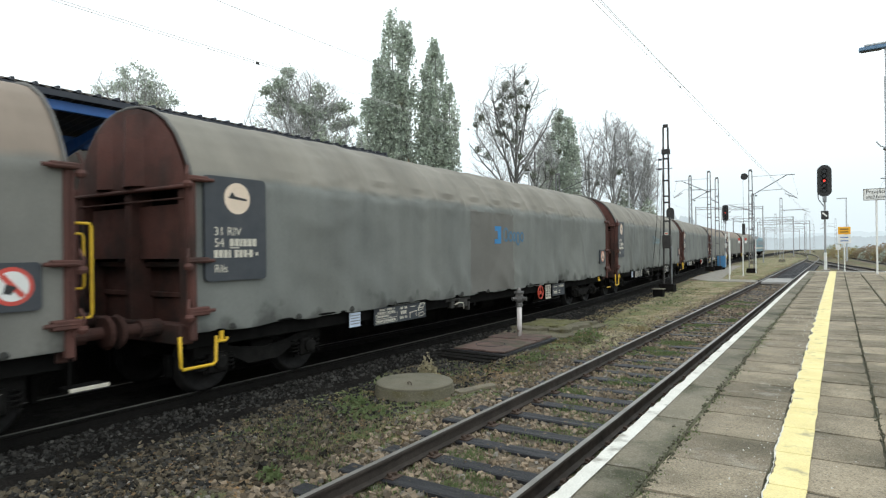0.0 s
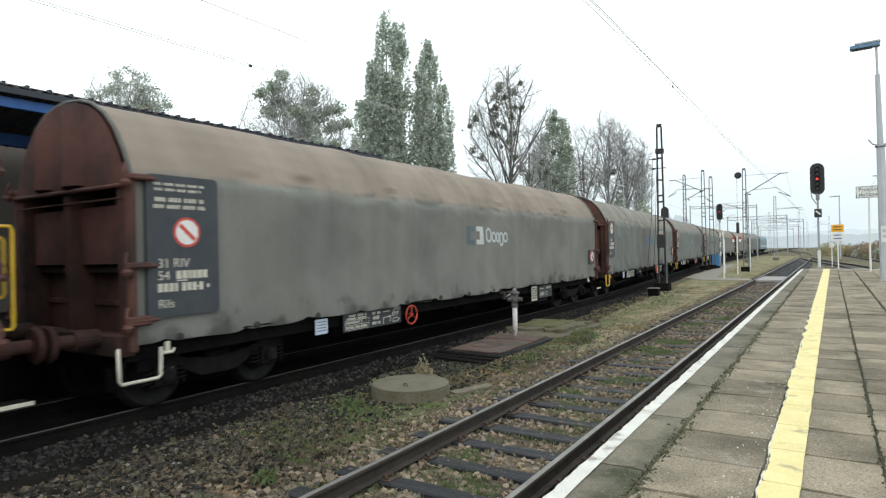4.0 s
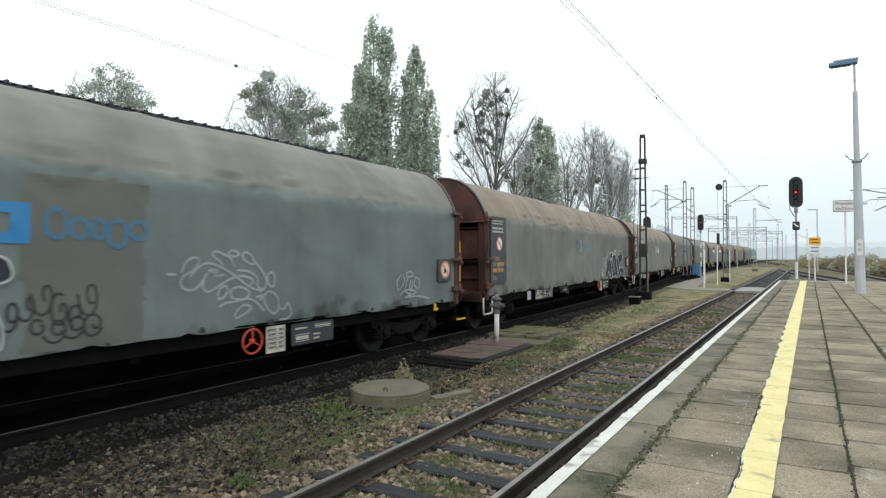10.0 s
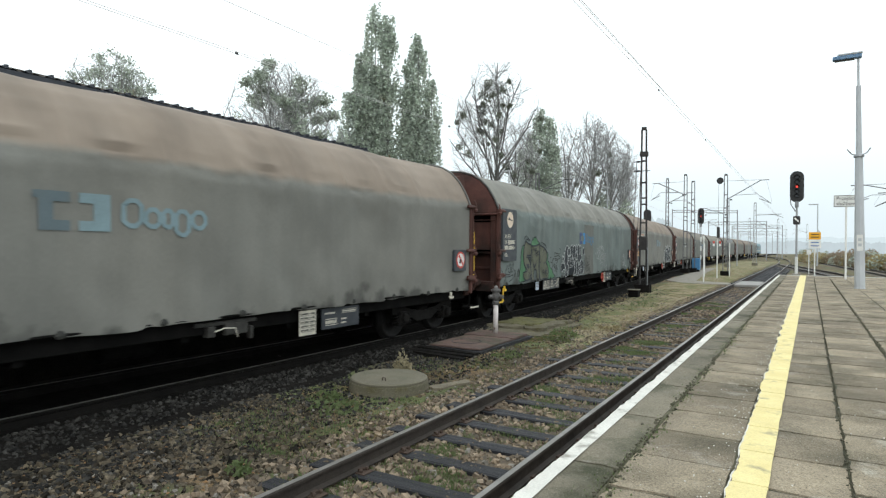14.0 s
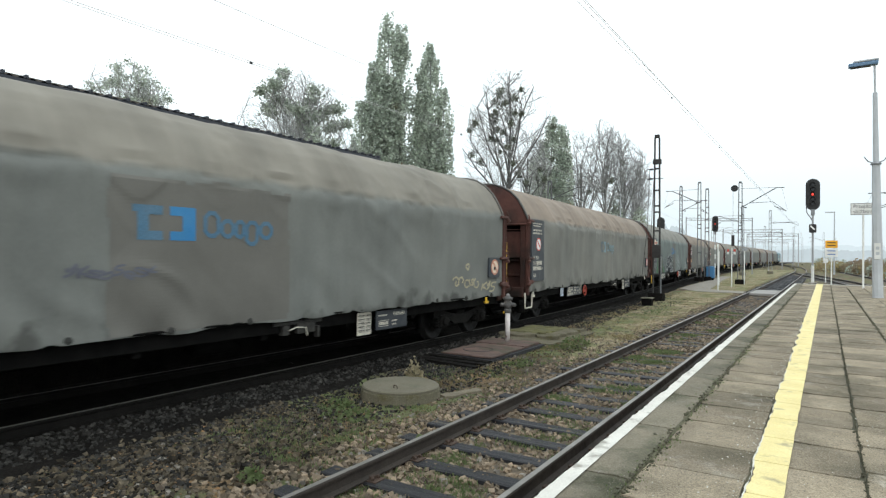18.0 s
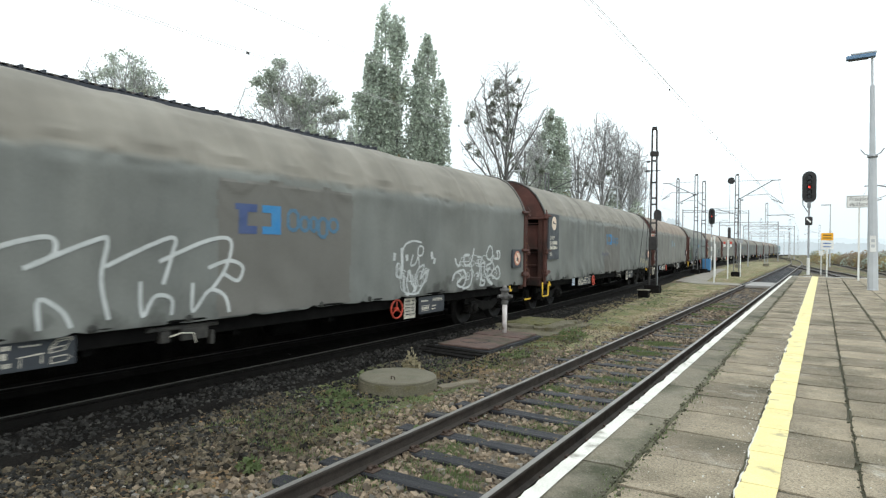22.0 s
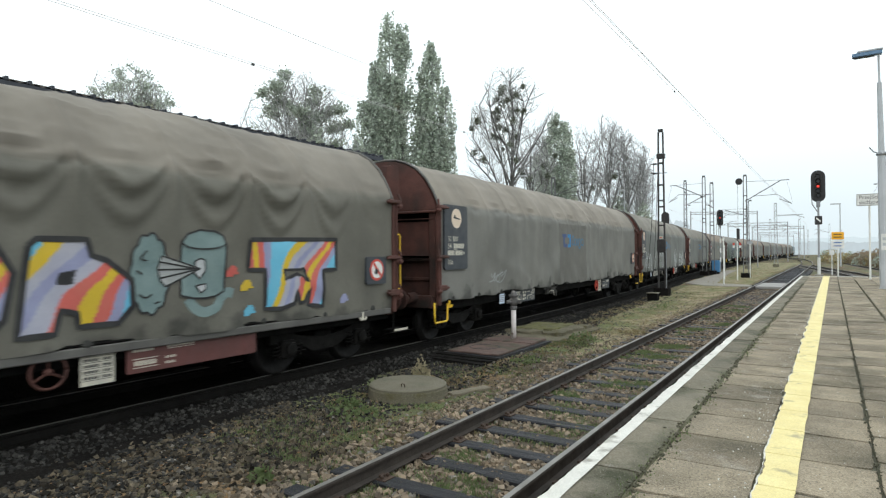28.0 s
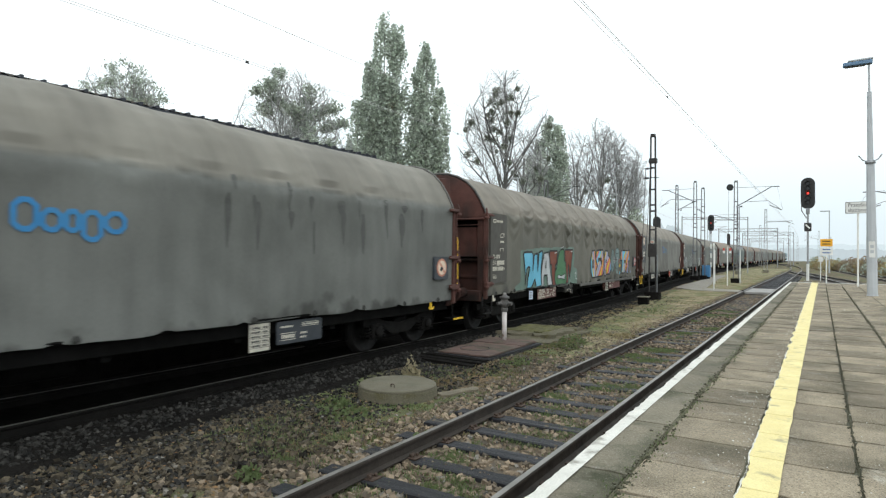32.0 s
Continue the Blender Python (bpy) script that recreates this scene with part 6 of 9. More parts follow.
def bulge(w, y, z, x):
    """How far the canvas stands out of its plain form: sag between the hoops, folds, dents under the shoulder."""
    s, k = w["seed"], w["folds"]
    slack = k if k > 0.5 else 0.3 * k
    bay = math.floor((y + 60.31) / HOOP)
    ph = (y + 60.31) / HOOP - bay
    hang = 1 - abs(2 * ph - 1) ** 1.7
    vary = 0.75 + 0.5 * noise.noise((bay * 1.7, 3, s))
    d = 0.035 * noise.noise((y * 0.5, z * 0.8, s)) + 0.012 * noise.noise((y * 2.0, z * 1.2, s + 9))
    if z > 3.0:
        d -= (0.012 + 0.022 * k) * hang * min(1, (4.25 - z) * 1.2)
        d += 0.012 * (0.4 + k) * noise.noise((y * 1.5, z * 3, s + 3))
        # creases lying along the roof
        cr = noise.noise((y * 0.5, z * 2.6, s + 80)) + 0.12 * hang
        d += 0.022 * (0.4 + k) * math.exp(-((cr / 0.06) ** 2))
    # dents under the shoulder, drawn out along the wagon
    n1 = 0.4 * noise.noise((y * 0.75, 2, s)) + 0.85 * noise.noise((y * 3.2, 5, s)) - 0.12
    line = 3.14 + 0.07 * noise.noise((y * 0.55, 0, s)) - 0.05 * hang
    d -= 0.07 * math.exp(-(((z - line) / 0.04) ** 2)) * max(0, n1 + 0.15)
    d += 0.012 * math.exp(-(((z - line - 0.12) / 0.07) ** 2)) * max(0, n1)
    # long soft vertical folds
    d += 0.05 * noise.noise((y * 0.9, z * 0.3, s + 50)) * (1.0 if z < 3.1 else 0.4)
    # sharp slanting creases, few and scattered
    cr = noise.noise((y * 0.7 + z * 0.9, z * 0.5 - y * 0.25, s + 60))
    d += (0.03 + 0.045 * w["hem"]) * 0.75 * math.exp(-((cr / 0.13) ** 2)) * max(0, noise.noise((y * 0.4, z * 0.5, s + 70)))
    # pouches that hang from hoop to hoop: full above the fold, tucked in below it
    for amp, deep, top in ((0.085 * slack + 0.004, 0.62, 3.36), (0.045 * slack + 0.002, 0.3, 3.5), (0.05 * slack, 0.9, 3.2)):
        u = z - (top - deep * hang * vary)
        g = math.exp(-((u / 0.26) ** 2)) if u > 0 else math.exp(-((u / 0.055) ** 2))
        d += amp * hang ** 0.6 * (g - 0.55 * math.exp(-(((u + 0.16) / 0.13) ** 2)))
    # slack cloth: thin tiers of swags up the roof, and the hoops showing through as ridges
    if k > 0.5 and 2.7 < z < 4.2:
        fade = min(1.0, (4.2 - z) * 2.5) * min(1.0, (z - 2.7) * 3)
        tier = (z + (0.3 + 0.1 * vary) * hang ** 0.8 + 0.05 * noise.noise((y * 0.9, z * 1.5, s + 90))) / 0.21 + 0.6 * noise.noise((bay * 2.3, 1, s))
        saw = tier - math.floor(tier)
        d += 0.03 * fade * hang ** 0.5 * (saw if saw < 0.8 else (1 - saw) * 4)
        off = min(ph, 1 - ph) * HOOP
        d += 0.03 * fade * math.exp(-((off / 0.05) ** 2))
    # a ridge of pulled cloth under each hoop, fanning out and fading downwards
    if z < 3.3:
        off = min(ph, 1 - ph) * HOOP
        d += (0.045 * k + 0.005) * math.exp(-((off / (0.05 + 0.12 * (3.3 - z))) ** 2)) * max(0, 1 - (3.3 - z) / 1.3)
    # the hoops pressing through the roof's slope, some more than others
    if 3.1 < z < 4.1:
        press = max(0.0, 0.4 + noise.noise((round((y + 60.31) / HOOP) * 1.3, 4, s)))
        d += 0.02 * press * math.exp(-((min(ph, 1 - ph) * HOOP / 0.06) ** 2)) * min(1, (z - 3.1) * 5) * min(1, (4.1 - z) * 2)
    # short level dents along the shoulder, one to a bay, each with a lip above it
    if 3.0 < z < 3.6:
        lie = math.exp(-(((ph - 0.5) * HOOP / 0.24) ** 2)) * max(0.0, 0.55 + 1.1 * noise.noise((bay * 3.1, 7, s)))
        mid = 3.26 + 0.05 * noise.noise((bay * 1.9, 2, s))
        d += lie * (0.052 * math.exp(-(((z - mid - 0.07) / 0.05) ** 2)) - 0.066 * math.exp(-(((z - mid) / 0.035) ** 2)))
    # creases slanting up from the hem
    low = max(0, min(1, (1.9 - z) / 0.9))
    d += low * (0.05 + 0.06 * w["hem"]) * noise.noise((y * 1.6 + z * 1.3, z * 0.6, s + 20))
    # short puckers gathered at each tie along the hem
    if z < 1.5:
        tie = abs(((y + 60) % 1.3) - 0.65)
        d -= 0.03 * math.exp(-((tie / 0.1) ** 2)) * ((1.5 - z) / 0.5) ** 2 * 0.8
    if w["hem"] > 0.5:
        d += 0.06 * max(0, noise.noise((y * 0.9 - z * 0.8, z * 0.35, s + 31))) * min(1, (3.1 - z) if z < 3.1 else 0)
    # drawn taut towards both ends
    taut = min(1.0, max(0.0, (HALF - abs(y if abs(y) < 100 else y - 500) - 0.9) / 2.0))
    return d * (0.22 + 0.78 * taut * taut * (3 - 2 * taut))


def canvas_x(w, y, z):
    """The canvas's outer face at a place on the near side below the shoulder."""
    x = 1.45 - 0.015 * (3.02 - z) / 2.03 if z < 3.02 else 1.45 - 0.3 * (z - 3.02) - 0.25 * (z - 3.02) ** 2
    return x + bulge(w, y, z, x)


def canvas(w, fine):
    rows = []
    ny = 520 if fine else 60
    for i in range(ny + 1):
        y = -HALF + 2 * HALF * i / ny
        row = []
        for side in (-1, 1):
            sec = SECTION[::-1] if side < 0 else SECTION[1:]
            for x, z, nx, nz in sec:
                d = bulge(w, y + (500 if side < 0 else 0), z, x)
                hem = 0.0
                if z < 1.05:
                    hem = -0.03 + 0.04 * noise.noise((y * 1.3, side, w["seed"])) + 0.03 * max(0, math.cos(2 * math.pi * (y + 60 - 0.65) / 1.3)) ** 8
                row.append((side * (x + nx * d), y, z + nz * d + hem))
        rows.append(row)
    gg = Geo().grid(rows)
    gg.f = [f[::-1] for f in gg.f]
    return gg


def end_wall(gg, y, s):
    """The arched steel end: a plate cut to the roof's form, s is +1 at the front."""
    pts = [(x * 0.985, z - 0.02) for x, z, _, _ in SECTION[:ROOF]]
    arc = [(-x, z) for x, z in pts[::-1]] + pts[1:]
    vs = [(x, y, z) for x, z in arc] + [(x, y, 3.0) for x, z in arc] + [(x, y - s * 0.08, z) for x, z in arc] + [(x, y - s * 0.08, 3.0) for x, z in arc]
    n, fs = len(arc), []
    for i in range(n - 1):
        fs += [(i, i + 1, n + i + 1, n + i), (2 * n + i, 3 * n + i, 3 * n + i + 1, 2 * n + i + 1), (n + i, n + i + 1, 3 * n + i + 1, 3 * n + i)]
    return gg.add(vs, fs)


def build_wagon_body(t):
    """All that the wagons share: ends, posts, frame, bogies, buffers, steps."""
    for s in (-1, 1):
        e = HALF * s
        arc = [(x + 0.012, z + 0.012) for x, z, _, _ in SECTION[:ROOF]]
        part("edge_strip", Geo().tube([(-x, e - 0.02 * s, z) for x, z in arc[::-1]] + [(x, e - 0.02 * s, z) for x, z in arc[1:]], 0.028, 6), SEAL, t, "grey edge strip of the tarpaulin", True)
        part("end_arch", end_wall(Geo(), e + 0.03 * s, s), RED, t, "rust-red arched steel end")
        # the arched plate is folded into two upright ridges
        for x, wide, h in ((-0.6, 0.24, 0.86), (0.16, 0.3, 1.04)):
            ya, yb = e + 0.028 * s, e + 0.16 * s
            vs = [(x - wide, ya, 3.03), (x, yb, 3.03), (x + wide, ya, 3.03), (x - wide * 0.8, ya, 3.03 + h), (x, yb - 0.03 * s, 3.03 + h * 0.97), (x + wide * 0.8, ya, 3.03 + h)]
            fs = [(0, 1, 4, 3), (1, 2, 5, 4), (3, 4, 5), (0, 2, 1)]
            part("arch_ridge", Geo().add(vs, fs if s < 0 else [f[::-1] for f in fs]), RED, t, "folded upright ridge of the arched end")
        part("end_rod", Geo().tube([(-1.38, e + 0.05 * s, 2.8), (1.38, e + 0.05 * s, 2.8)], 0.012, 6), GRIME_SHADE, t, "thin dark red rod across the end")
        y0, y1 = sorted((e - 0.16 * s, e - 0.1 * s))
        part("end_panel", Geo().box(-1.38, 1.38, y0, y1, 1.98, 2.74), RED, t, "recessed red-brown end panel")
        y0, y1 = sorted((e - 0.36 * s, e - 0.3 * s))
        part("lower_end_panel", Geo().box(-1.38, 1.38, y0, y1, 1.0, 1.94), GRIME_SHADE, t, "deeply recessed end panel")
        # black sheet painted where the opening would show only shade
        part("load_void", Geo().box(-1.38, 1.38, y0, y1, 2.0, 3.05), DARK, t, "black sheet in place of the shaded gap above the panel")
        for z, d in ((2.72, 0.1), (1.9, 0.12), (1.45, 0.04)):
            y0, y1 = sorted((e - 0.5 * s, e - (0.3 - d) * s))
            part("end_rib", Geo().box(-1.38, 1.38, y0, y1, z - 0.04, z + 0.04, 0.012), GRIME_SHADE, t)
        for x in (-1.3, 0.0, 1.3):
            y0, y1 = sorted((e - 0.5 * s, e + 0.04 * s))
            part("end_post", Geo().box(x - 0.08, x + 0.08, y0, y1, 1.05, 3.02, 0.015), GRIME_SHADE, t)
        y0, y1 = sorted((e - 0.4 * s, e + 0.03 * s))
        part("arch_sill", Geo().box(-1.42, 1.42, y0, y1, 2.99, 3.05, 0.01), RED, t)
        y0, y1 = sorted((e - 0.06 * s, e + 0.045 * s))
        part("cross_tube", Geo().tube([(-1.42, e + 0.06 * s, 2.96), (1.42, e + 0.06 * s, 2.96)], 0.03), RED, t)
        for x in (-1, 1):
            part("corner_post", Geo().box(x * 1.45 - 0.06, x * 1.45 + 0.045, y0, y1, 0.88, 3.08, 0.02), RED, t, "rust-red corner post")
            for z, h in ((3.08, 0.06), (1.98, 0.06), (1.3, 0.09)):
                ya, yb = sorted((e - 0.22 * s, e + 0.1 * s))
                part("lock_bracket", Geo().box(x * 1.5 - 0.05, x * 1.5 + 0.05, ya, yb, z - h, z + h * 0.3, 0.015).tube([(x * 1.53, e - 0.3 * s, z - 0.03), (x * 1.53, e + 0.05 * s, z - 0.03)], 0.025), RED, t, "tarpaulin lock bracket")
            part("lock_rod", Geo().tube([(x * 1.515, e + 0.02 * s, 1.12), (x * 1.515, e + 0.02 * s, 3.0)], 0.016, 6), RED, t, "upright locking rod")
            for z in (2.98, 1.88, 1.2):
                part("lock_lever", Geo().tube([(x * 1.5, e + 0.08 * s, z + 0.24), (x * 1.54, e + 0.12 * s, z + 0.12), (x * 1.53, e + 0.09 * s, z - 0.06)], 0.022, 6).lathe([(0.05, -0.04), (0.065, 0), (0.05, 0.04)], (x * 1.53, e + 0.1 * s, z), "z", 10), RED, t, "curved locking lever")
            part("buffer", Geo().lathe([(0.12, 0), (0.12, 0.3), (0.08, 0.3), (0.08, 0.52), (0.2, 0.54), (0.23, 0.58), (0.2, 0.61)] if s > 0 else [(0.2, -0.61), (0.23, -0.58), (0.2, -0.54), (0.08, -0.52), (0.08, -0.3), (0.12, -0.3), (0.12, 0)], (x * 0.875, e + 0.12 * s, 1.05), "y", 16), GRIME_SHADE, t, "grimy red-brown buffer with a worn plate")
        y0, y1 = sorted((e - 0.1 * s, e + 0.12 * s))
        part("headstock", Geo().box(-1.35, 1.35, y0, y1, 0.82, 1.1, 0.02), GRIME_SHADE, t)
        part("coupling", Geo().tube([(0, e + 0.1 * s, 1.0), (0, e + 0.4 * s, 0.96), (0, e + 0.72 * s, 0.9)], 0.05), DARK, t)
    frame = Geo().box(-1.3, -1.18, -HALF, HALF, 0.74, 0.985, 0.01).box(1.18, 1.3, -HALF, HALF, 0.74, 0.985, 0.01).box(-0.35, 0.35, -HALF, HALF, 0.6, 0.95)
    part("underframe", frame, DARK, t, "black steel underframe darkened further for shade")
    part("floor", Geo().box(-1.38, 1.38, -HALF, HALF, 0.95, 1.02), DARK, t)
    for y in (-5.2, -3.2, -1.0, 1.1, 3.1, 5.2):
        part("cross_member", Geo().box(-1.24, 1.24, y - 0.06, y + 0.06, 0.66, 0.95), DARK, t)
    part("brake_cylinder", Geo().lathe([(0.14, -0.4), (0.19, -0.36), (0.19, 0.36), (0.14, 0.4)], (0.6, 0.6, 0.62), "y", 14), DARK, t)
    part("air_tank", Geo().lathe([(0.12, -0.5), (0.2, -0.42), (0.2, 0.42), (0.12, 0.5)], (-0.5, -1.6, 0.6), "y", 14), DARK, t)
    for x in (-1, 1):
        part("hem_rail", Geo().tube([(x * 1.4, -HALF + 0.1, 0.99), (x * 1.4, HALF - 0.1, 0.99)], 0.018, 6), DARK, t)
    tie = Geo().lathe([(0.01, -0.05), (0.035, -0.045), (0.055, -0.01), (0.04, 0.03), (0.012, 0.05)], (0, 0, 0), "z", 8)
    tie.v = [(x * 0.45, y * 1.25, z) for x, y, z in tie.v]
    tie = tie.mesh("hem_tie", TIEDARK)
    for i in range(14):
        o = new("hem_tie", tie)
        o.parent, o.matrix_basis = t, pose(1.438, -8.45 + 1.3 * i, 1.0 + 0.008 * (i % 3), 0, 0, 8 * (i % 4) - 12)
    for s in (-1, 1):
        b = thing("bogie", "", "", (0, 7.55 * s, 0))
        b.parent = t
        for x in (-1, 1):
            gg = Geo()
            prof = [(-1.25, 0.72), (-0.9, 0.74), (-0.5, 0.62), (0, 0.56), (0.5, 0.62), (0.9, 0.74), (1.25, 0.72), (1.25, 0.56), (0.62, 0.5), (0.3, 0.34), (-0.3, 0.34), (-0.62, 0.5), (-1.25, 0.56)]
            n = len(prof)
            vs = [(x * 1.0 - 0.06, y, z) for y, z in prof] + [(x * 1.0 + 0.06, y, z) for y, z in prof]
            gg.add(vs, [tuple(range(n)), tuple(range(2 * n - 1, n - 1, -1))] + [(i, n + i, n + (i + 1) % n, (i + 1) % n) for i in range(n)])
            part("side_frame", gg, BOGIE, b, "grimy bogie side frame, shade put into its black")
            for y in (-0.9, 0.9):
                part("axle_box", Geo().box(x * 1.02 - 0.13, x * 1.02 + 0.13, y - 0.16, y + 0.16, 0.3, 0.6, 0.03).lathe([(0.11, 0), (0.11, 0.05), (0.07, 0.07)] if x > 0 else [(0.07, -0.07), (0.11, -0.05), (0.11, 0)], (x * 1.15, y, 0.46), "x", 12), BOGIE, b)
                part("box_mark", Geo().box(x * 1.16 + 0.012 * x - 0.002, x * 1.16 + 0.012 * x + 0.002, y + 0.03, y + 0.07, 0.5, 0.56), CREAM, b, "small pale paint mark")
                for dy in (-0.24, 0.24):
                    sp = Geo()
                    pts = [(x * 1.05 + 0.075 * math.cos(a), y + dy + 0.075 * math.sin(a), 0.33 + 0.24 * a / 25.2) for a in [i * 0.6 for i in range(43)]]
                    part("spring", sp.tube(pts, 0.014, 5), BOGIE, b, "coil spring")
                part("brake_shoe", Geo().box(x * 0.75 - 0.05, x * 0.75 + 0.05, y * 1.62 - 0.04, y * 1.62 + 0.04, 0.3, 0.62, 0.01), DARK, b)
        part("bolster", Geo().box(-1.05, 1.05, -0.22, 0.22, 0.48, 0.68, 0.03), DARK, b)
        for y in (-0.9, 0.9):
            gg = Geo()
            for x in (-0.75, 0.75):
                o = 1 if x > 0 else -1
                pr = [(0.12, -0.1), (0.12, -0.05), (0.36, -0.03), (0.4, -0.065), (0.49, -0.065), (0.49, -0.035), (0.455, -0.03), (0.45, 0.07), (0.4, 0.07), (0.36, 0.02), (0.14, 0.05), (0.14, 0.1)]
                gg.lathe([(r, o * h) for r, h in (pr if o > 0 else pr[::-1])], (x, 0, 0), "x", 28)
            gg.tube([(-0.98, 0, 0), (0.98, 0, 0)], 0.08, 12)
            for k in range(4):
                a = k * math.pi / 2
                gg.box(0.8, 0.812, 0.2 * math.cos(a) - 0.03, 0.2 * math.cos(a) + 0.03, 0.2 * math.sin(a) - 0.03, 0.2 * math.sin(a) + 0.03)
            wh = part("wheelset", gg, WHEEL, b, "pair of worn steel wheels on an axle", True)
            wh.matrix_basis = pose(0, y, 0.455)


def strip(gg, w, pts, width, lift=0.008):
    """A painted stroke lying on the canvas along (y, z) points."""
    ps = []
    for (a, b), (c, d) in zip(pts, pts[1:]):
        n = max(1, int(math.hypot(c - a, d - b) / 0.07))
        ps += [(a + (c - a) * i / n, b + (d - b) * i / n) for i in range(n)]
    ps.append(pts[-1])
    vs = []
    for i, (y, z) in enumerate(ps):
        p, q = ps[max(i - 1, 0)], ps[min(i + 1, len(ps) - 1)]
        l = math.hypot(q[0] - p[0], q[1] - p[1]) or 1
        ny, nz = -(q[1] - p[1]) / l * width / 2, (q[0] - p[0]) / l * width / 2
        for k in (-1, 1):
            vs.append((canvas_x(w, y, z) + lift, y + k * ny, z + k * nz))
    gg.add(vs, [(2 * i, 2 * i + 1, 2 * i + 3, 2 * i + 2)[::-1] for i in range(len(ps) - 1)])


def inside(poly, y, z):
    hit, j = False, len(poly) - 1
    for i in range(len(poly)):
        (a, b), (c, d) = poly[i], poly[j]
        if (b > z) != (d > z) and y < (c - a) * (z - b) / (d - b) + a:
            hit = not hit
        j = i
    return hit


def fill(gg, w, poly, lift=0.01, cell=0.045):
    """A painted area on the canvas inside a (y, z) outline."""
    ylo, yhi = min(p[0] for p in poly), max(p[0] for p in poly)
    zlo, zhi = min(p[1] for p in poly), max(p[1] for p in poly)
    ny, nz = max(1, round((yhi - ylo) / cell)), max(1, round((zhi - zlo) / cell))
    ids = {}

    def at(i, j):
        if (i, j) not in ids:
            y, z = ylo + (yhi - ylo) * i / ny, zlo + (zhi - zlo) * j / nz
            ids[i, j] = len(gg.v)
            gg.v.append((canvas_x(w, y, z) + lift, y, z))
        return ids[i, j]

    for i in range(ny):
        for j in range(nz):
            if inside(poly, ylo + (yhi - ylo) * (i + 0.5) / ny, zlo + (zhi - zlo) * (j + 0.5) / nz):
                gg.f.append((at(i, j), at(i + 1, j), at(i + 1, j + 1), at(i, j + 1)))


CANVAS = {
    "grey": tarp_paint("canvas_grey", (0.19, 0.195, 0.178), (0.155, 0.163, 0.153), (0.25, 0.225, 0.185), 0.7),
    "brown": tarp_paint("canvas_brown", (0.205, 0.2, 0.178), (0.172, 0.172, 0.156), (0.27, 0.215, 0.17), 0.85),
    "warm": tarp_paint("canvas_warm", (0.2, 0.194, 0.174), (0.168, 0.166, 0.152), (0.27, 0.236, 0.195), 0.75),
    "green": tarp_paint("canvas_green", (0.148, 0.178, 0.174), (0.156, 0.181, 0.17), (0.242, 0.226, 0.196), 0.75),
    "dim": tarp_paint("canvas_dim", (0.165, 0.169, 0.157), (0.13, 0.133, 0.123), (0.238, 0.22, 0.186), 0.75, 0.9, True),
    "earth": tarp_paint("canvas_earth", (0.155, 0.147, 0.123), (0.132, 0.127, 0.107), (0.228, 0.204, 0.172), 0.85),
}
# rear to front: the order in which they pass
WAGONS = [
    dict(k=-5, tone="grey", folds=0.24, hem=0.3), dict(k=-4, tone="brown", folds=0.24, hem=0.3), dict(k=-3, tone="brown", folds=0.3, hem=0.3),
    dict(k=-2, tone="grey", folds=0.24, hem=0.3), dict(k=-1, tone="grey", folds=0.24, hem=0.6),
    dict(k=0, tone="grey", folds=0.28, hem=0.8), dict(k=1, tone="brown", folds=0.16, hem=0.3), dict(k=2, tone="brown", folds=0.24, hem=0.7),
    dict(k=3, tone="green", folds=0.28, hem=0.5), dict(k=4, tone="brown", folds=0.24, hem=0.4), dict(k=5, tone="grey", folds=0.3, hem=0.9),
    dict(k=6, tone="grey", folds=0.28, hem=0.4), dict(k=7, tone="warm", folds=0.24, hem=0.6), dict(k=8, tone="earth", folds=1.0, hem=0.6),
    dict(k=9, tone="dim", folds=0.24, hem=0.3),
]
wagon_0 = thing("freight_wagon", "", "freight wagon", group="tarpaulin wagons of the freight train")
build_wagon_body(wagon_0)
for i, w in enumerate(WAGONS):
    w["seed"] = 3.7 * i + 1.3
    w["ob"] = wagon_0 if i == 0 else copy_thing(wagon_0, pose(0, 0, 0))
for w in WAGONS:
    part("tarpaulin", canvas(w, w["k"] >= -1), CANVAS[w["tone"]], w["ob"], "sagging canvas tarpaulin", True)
    s = PITCH * -w["k"] + 9.2
    w["ob"].matrix_basis = pose(train_x(s), s, 0)

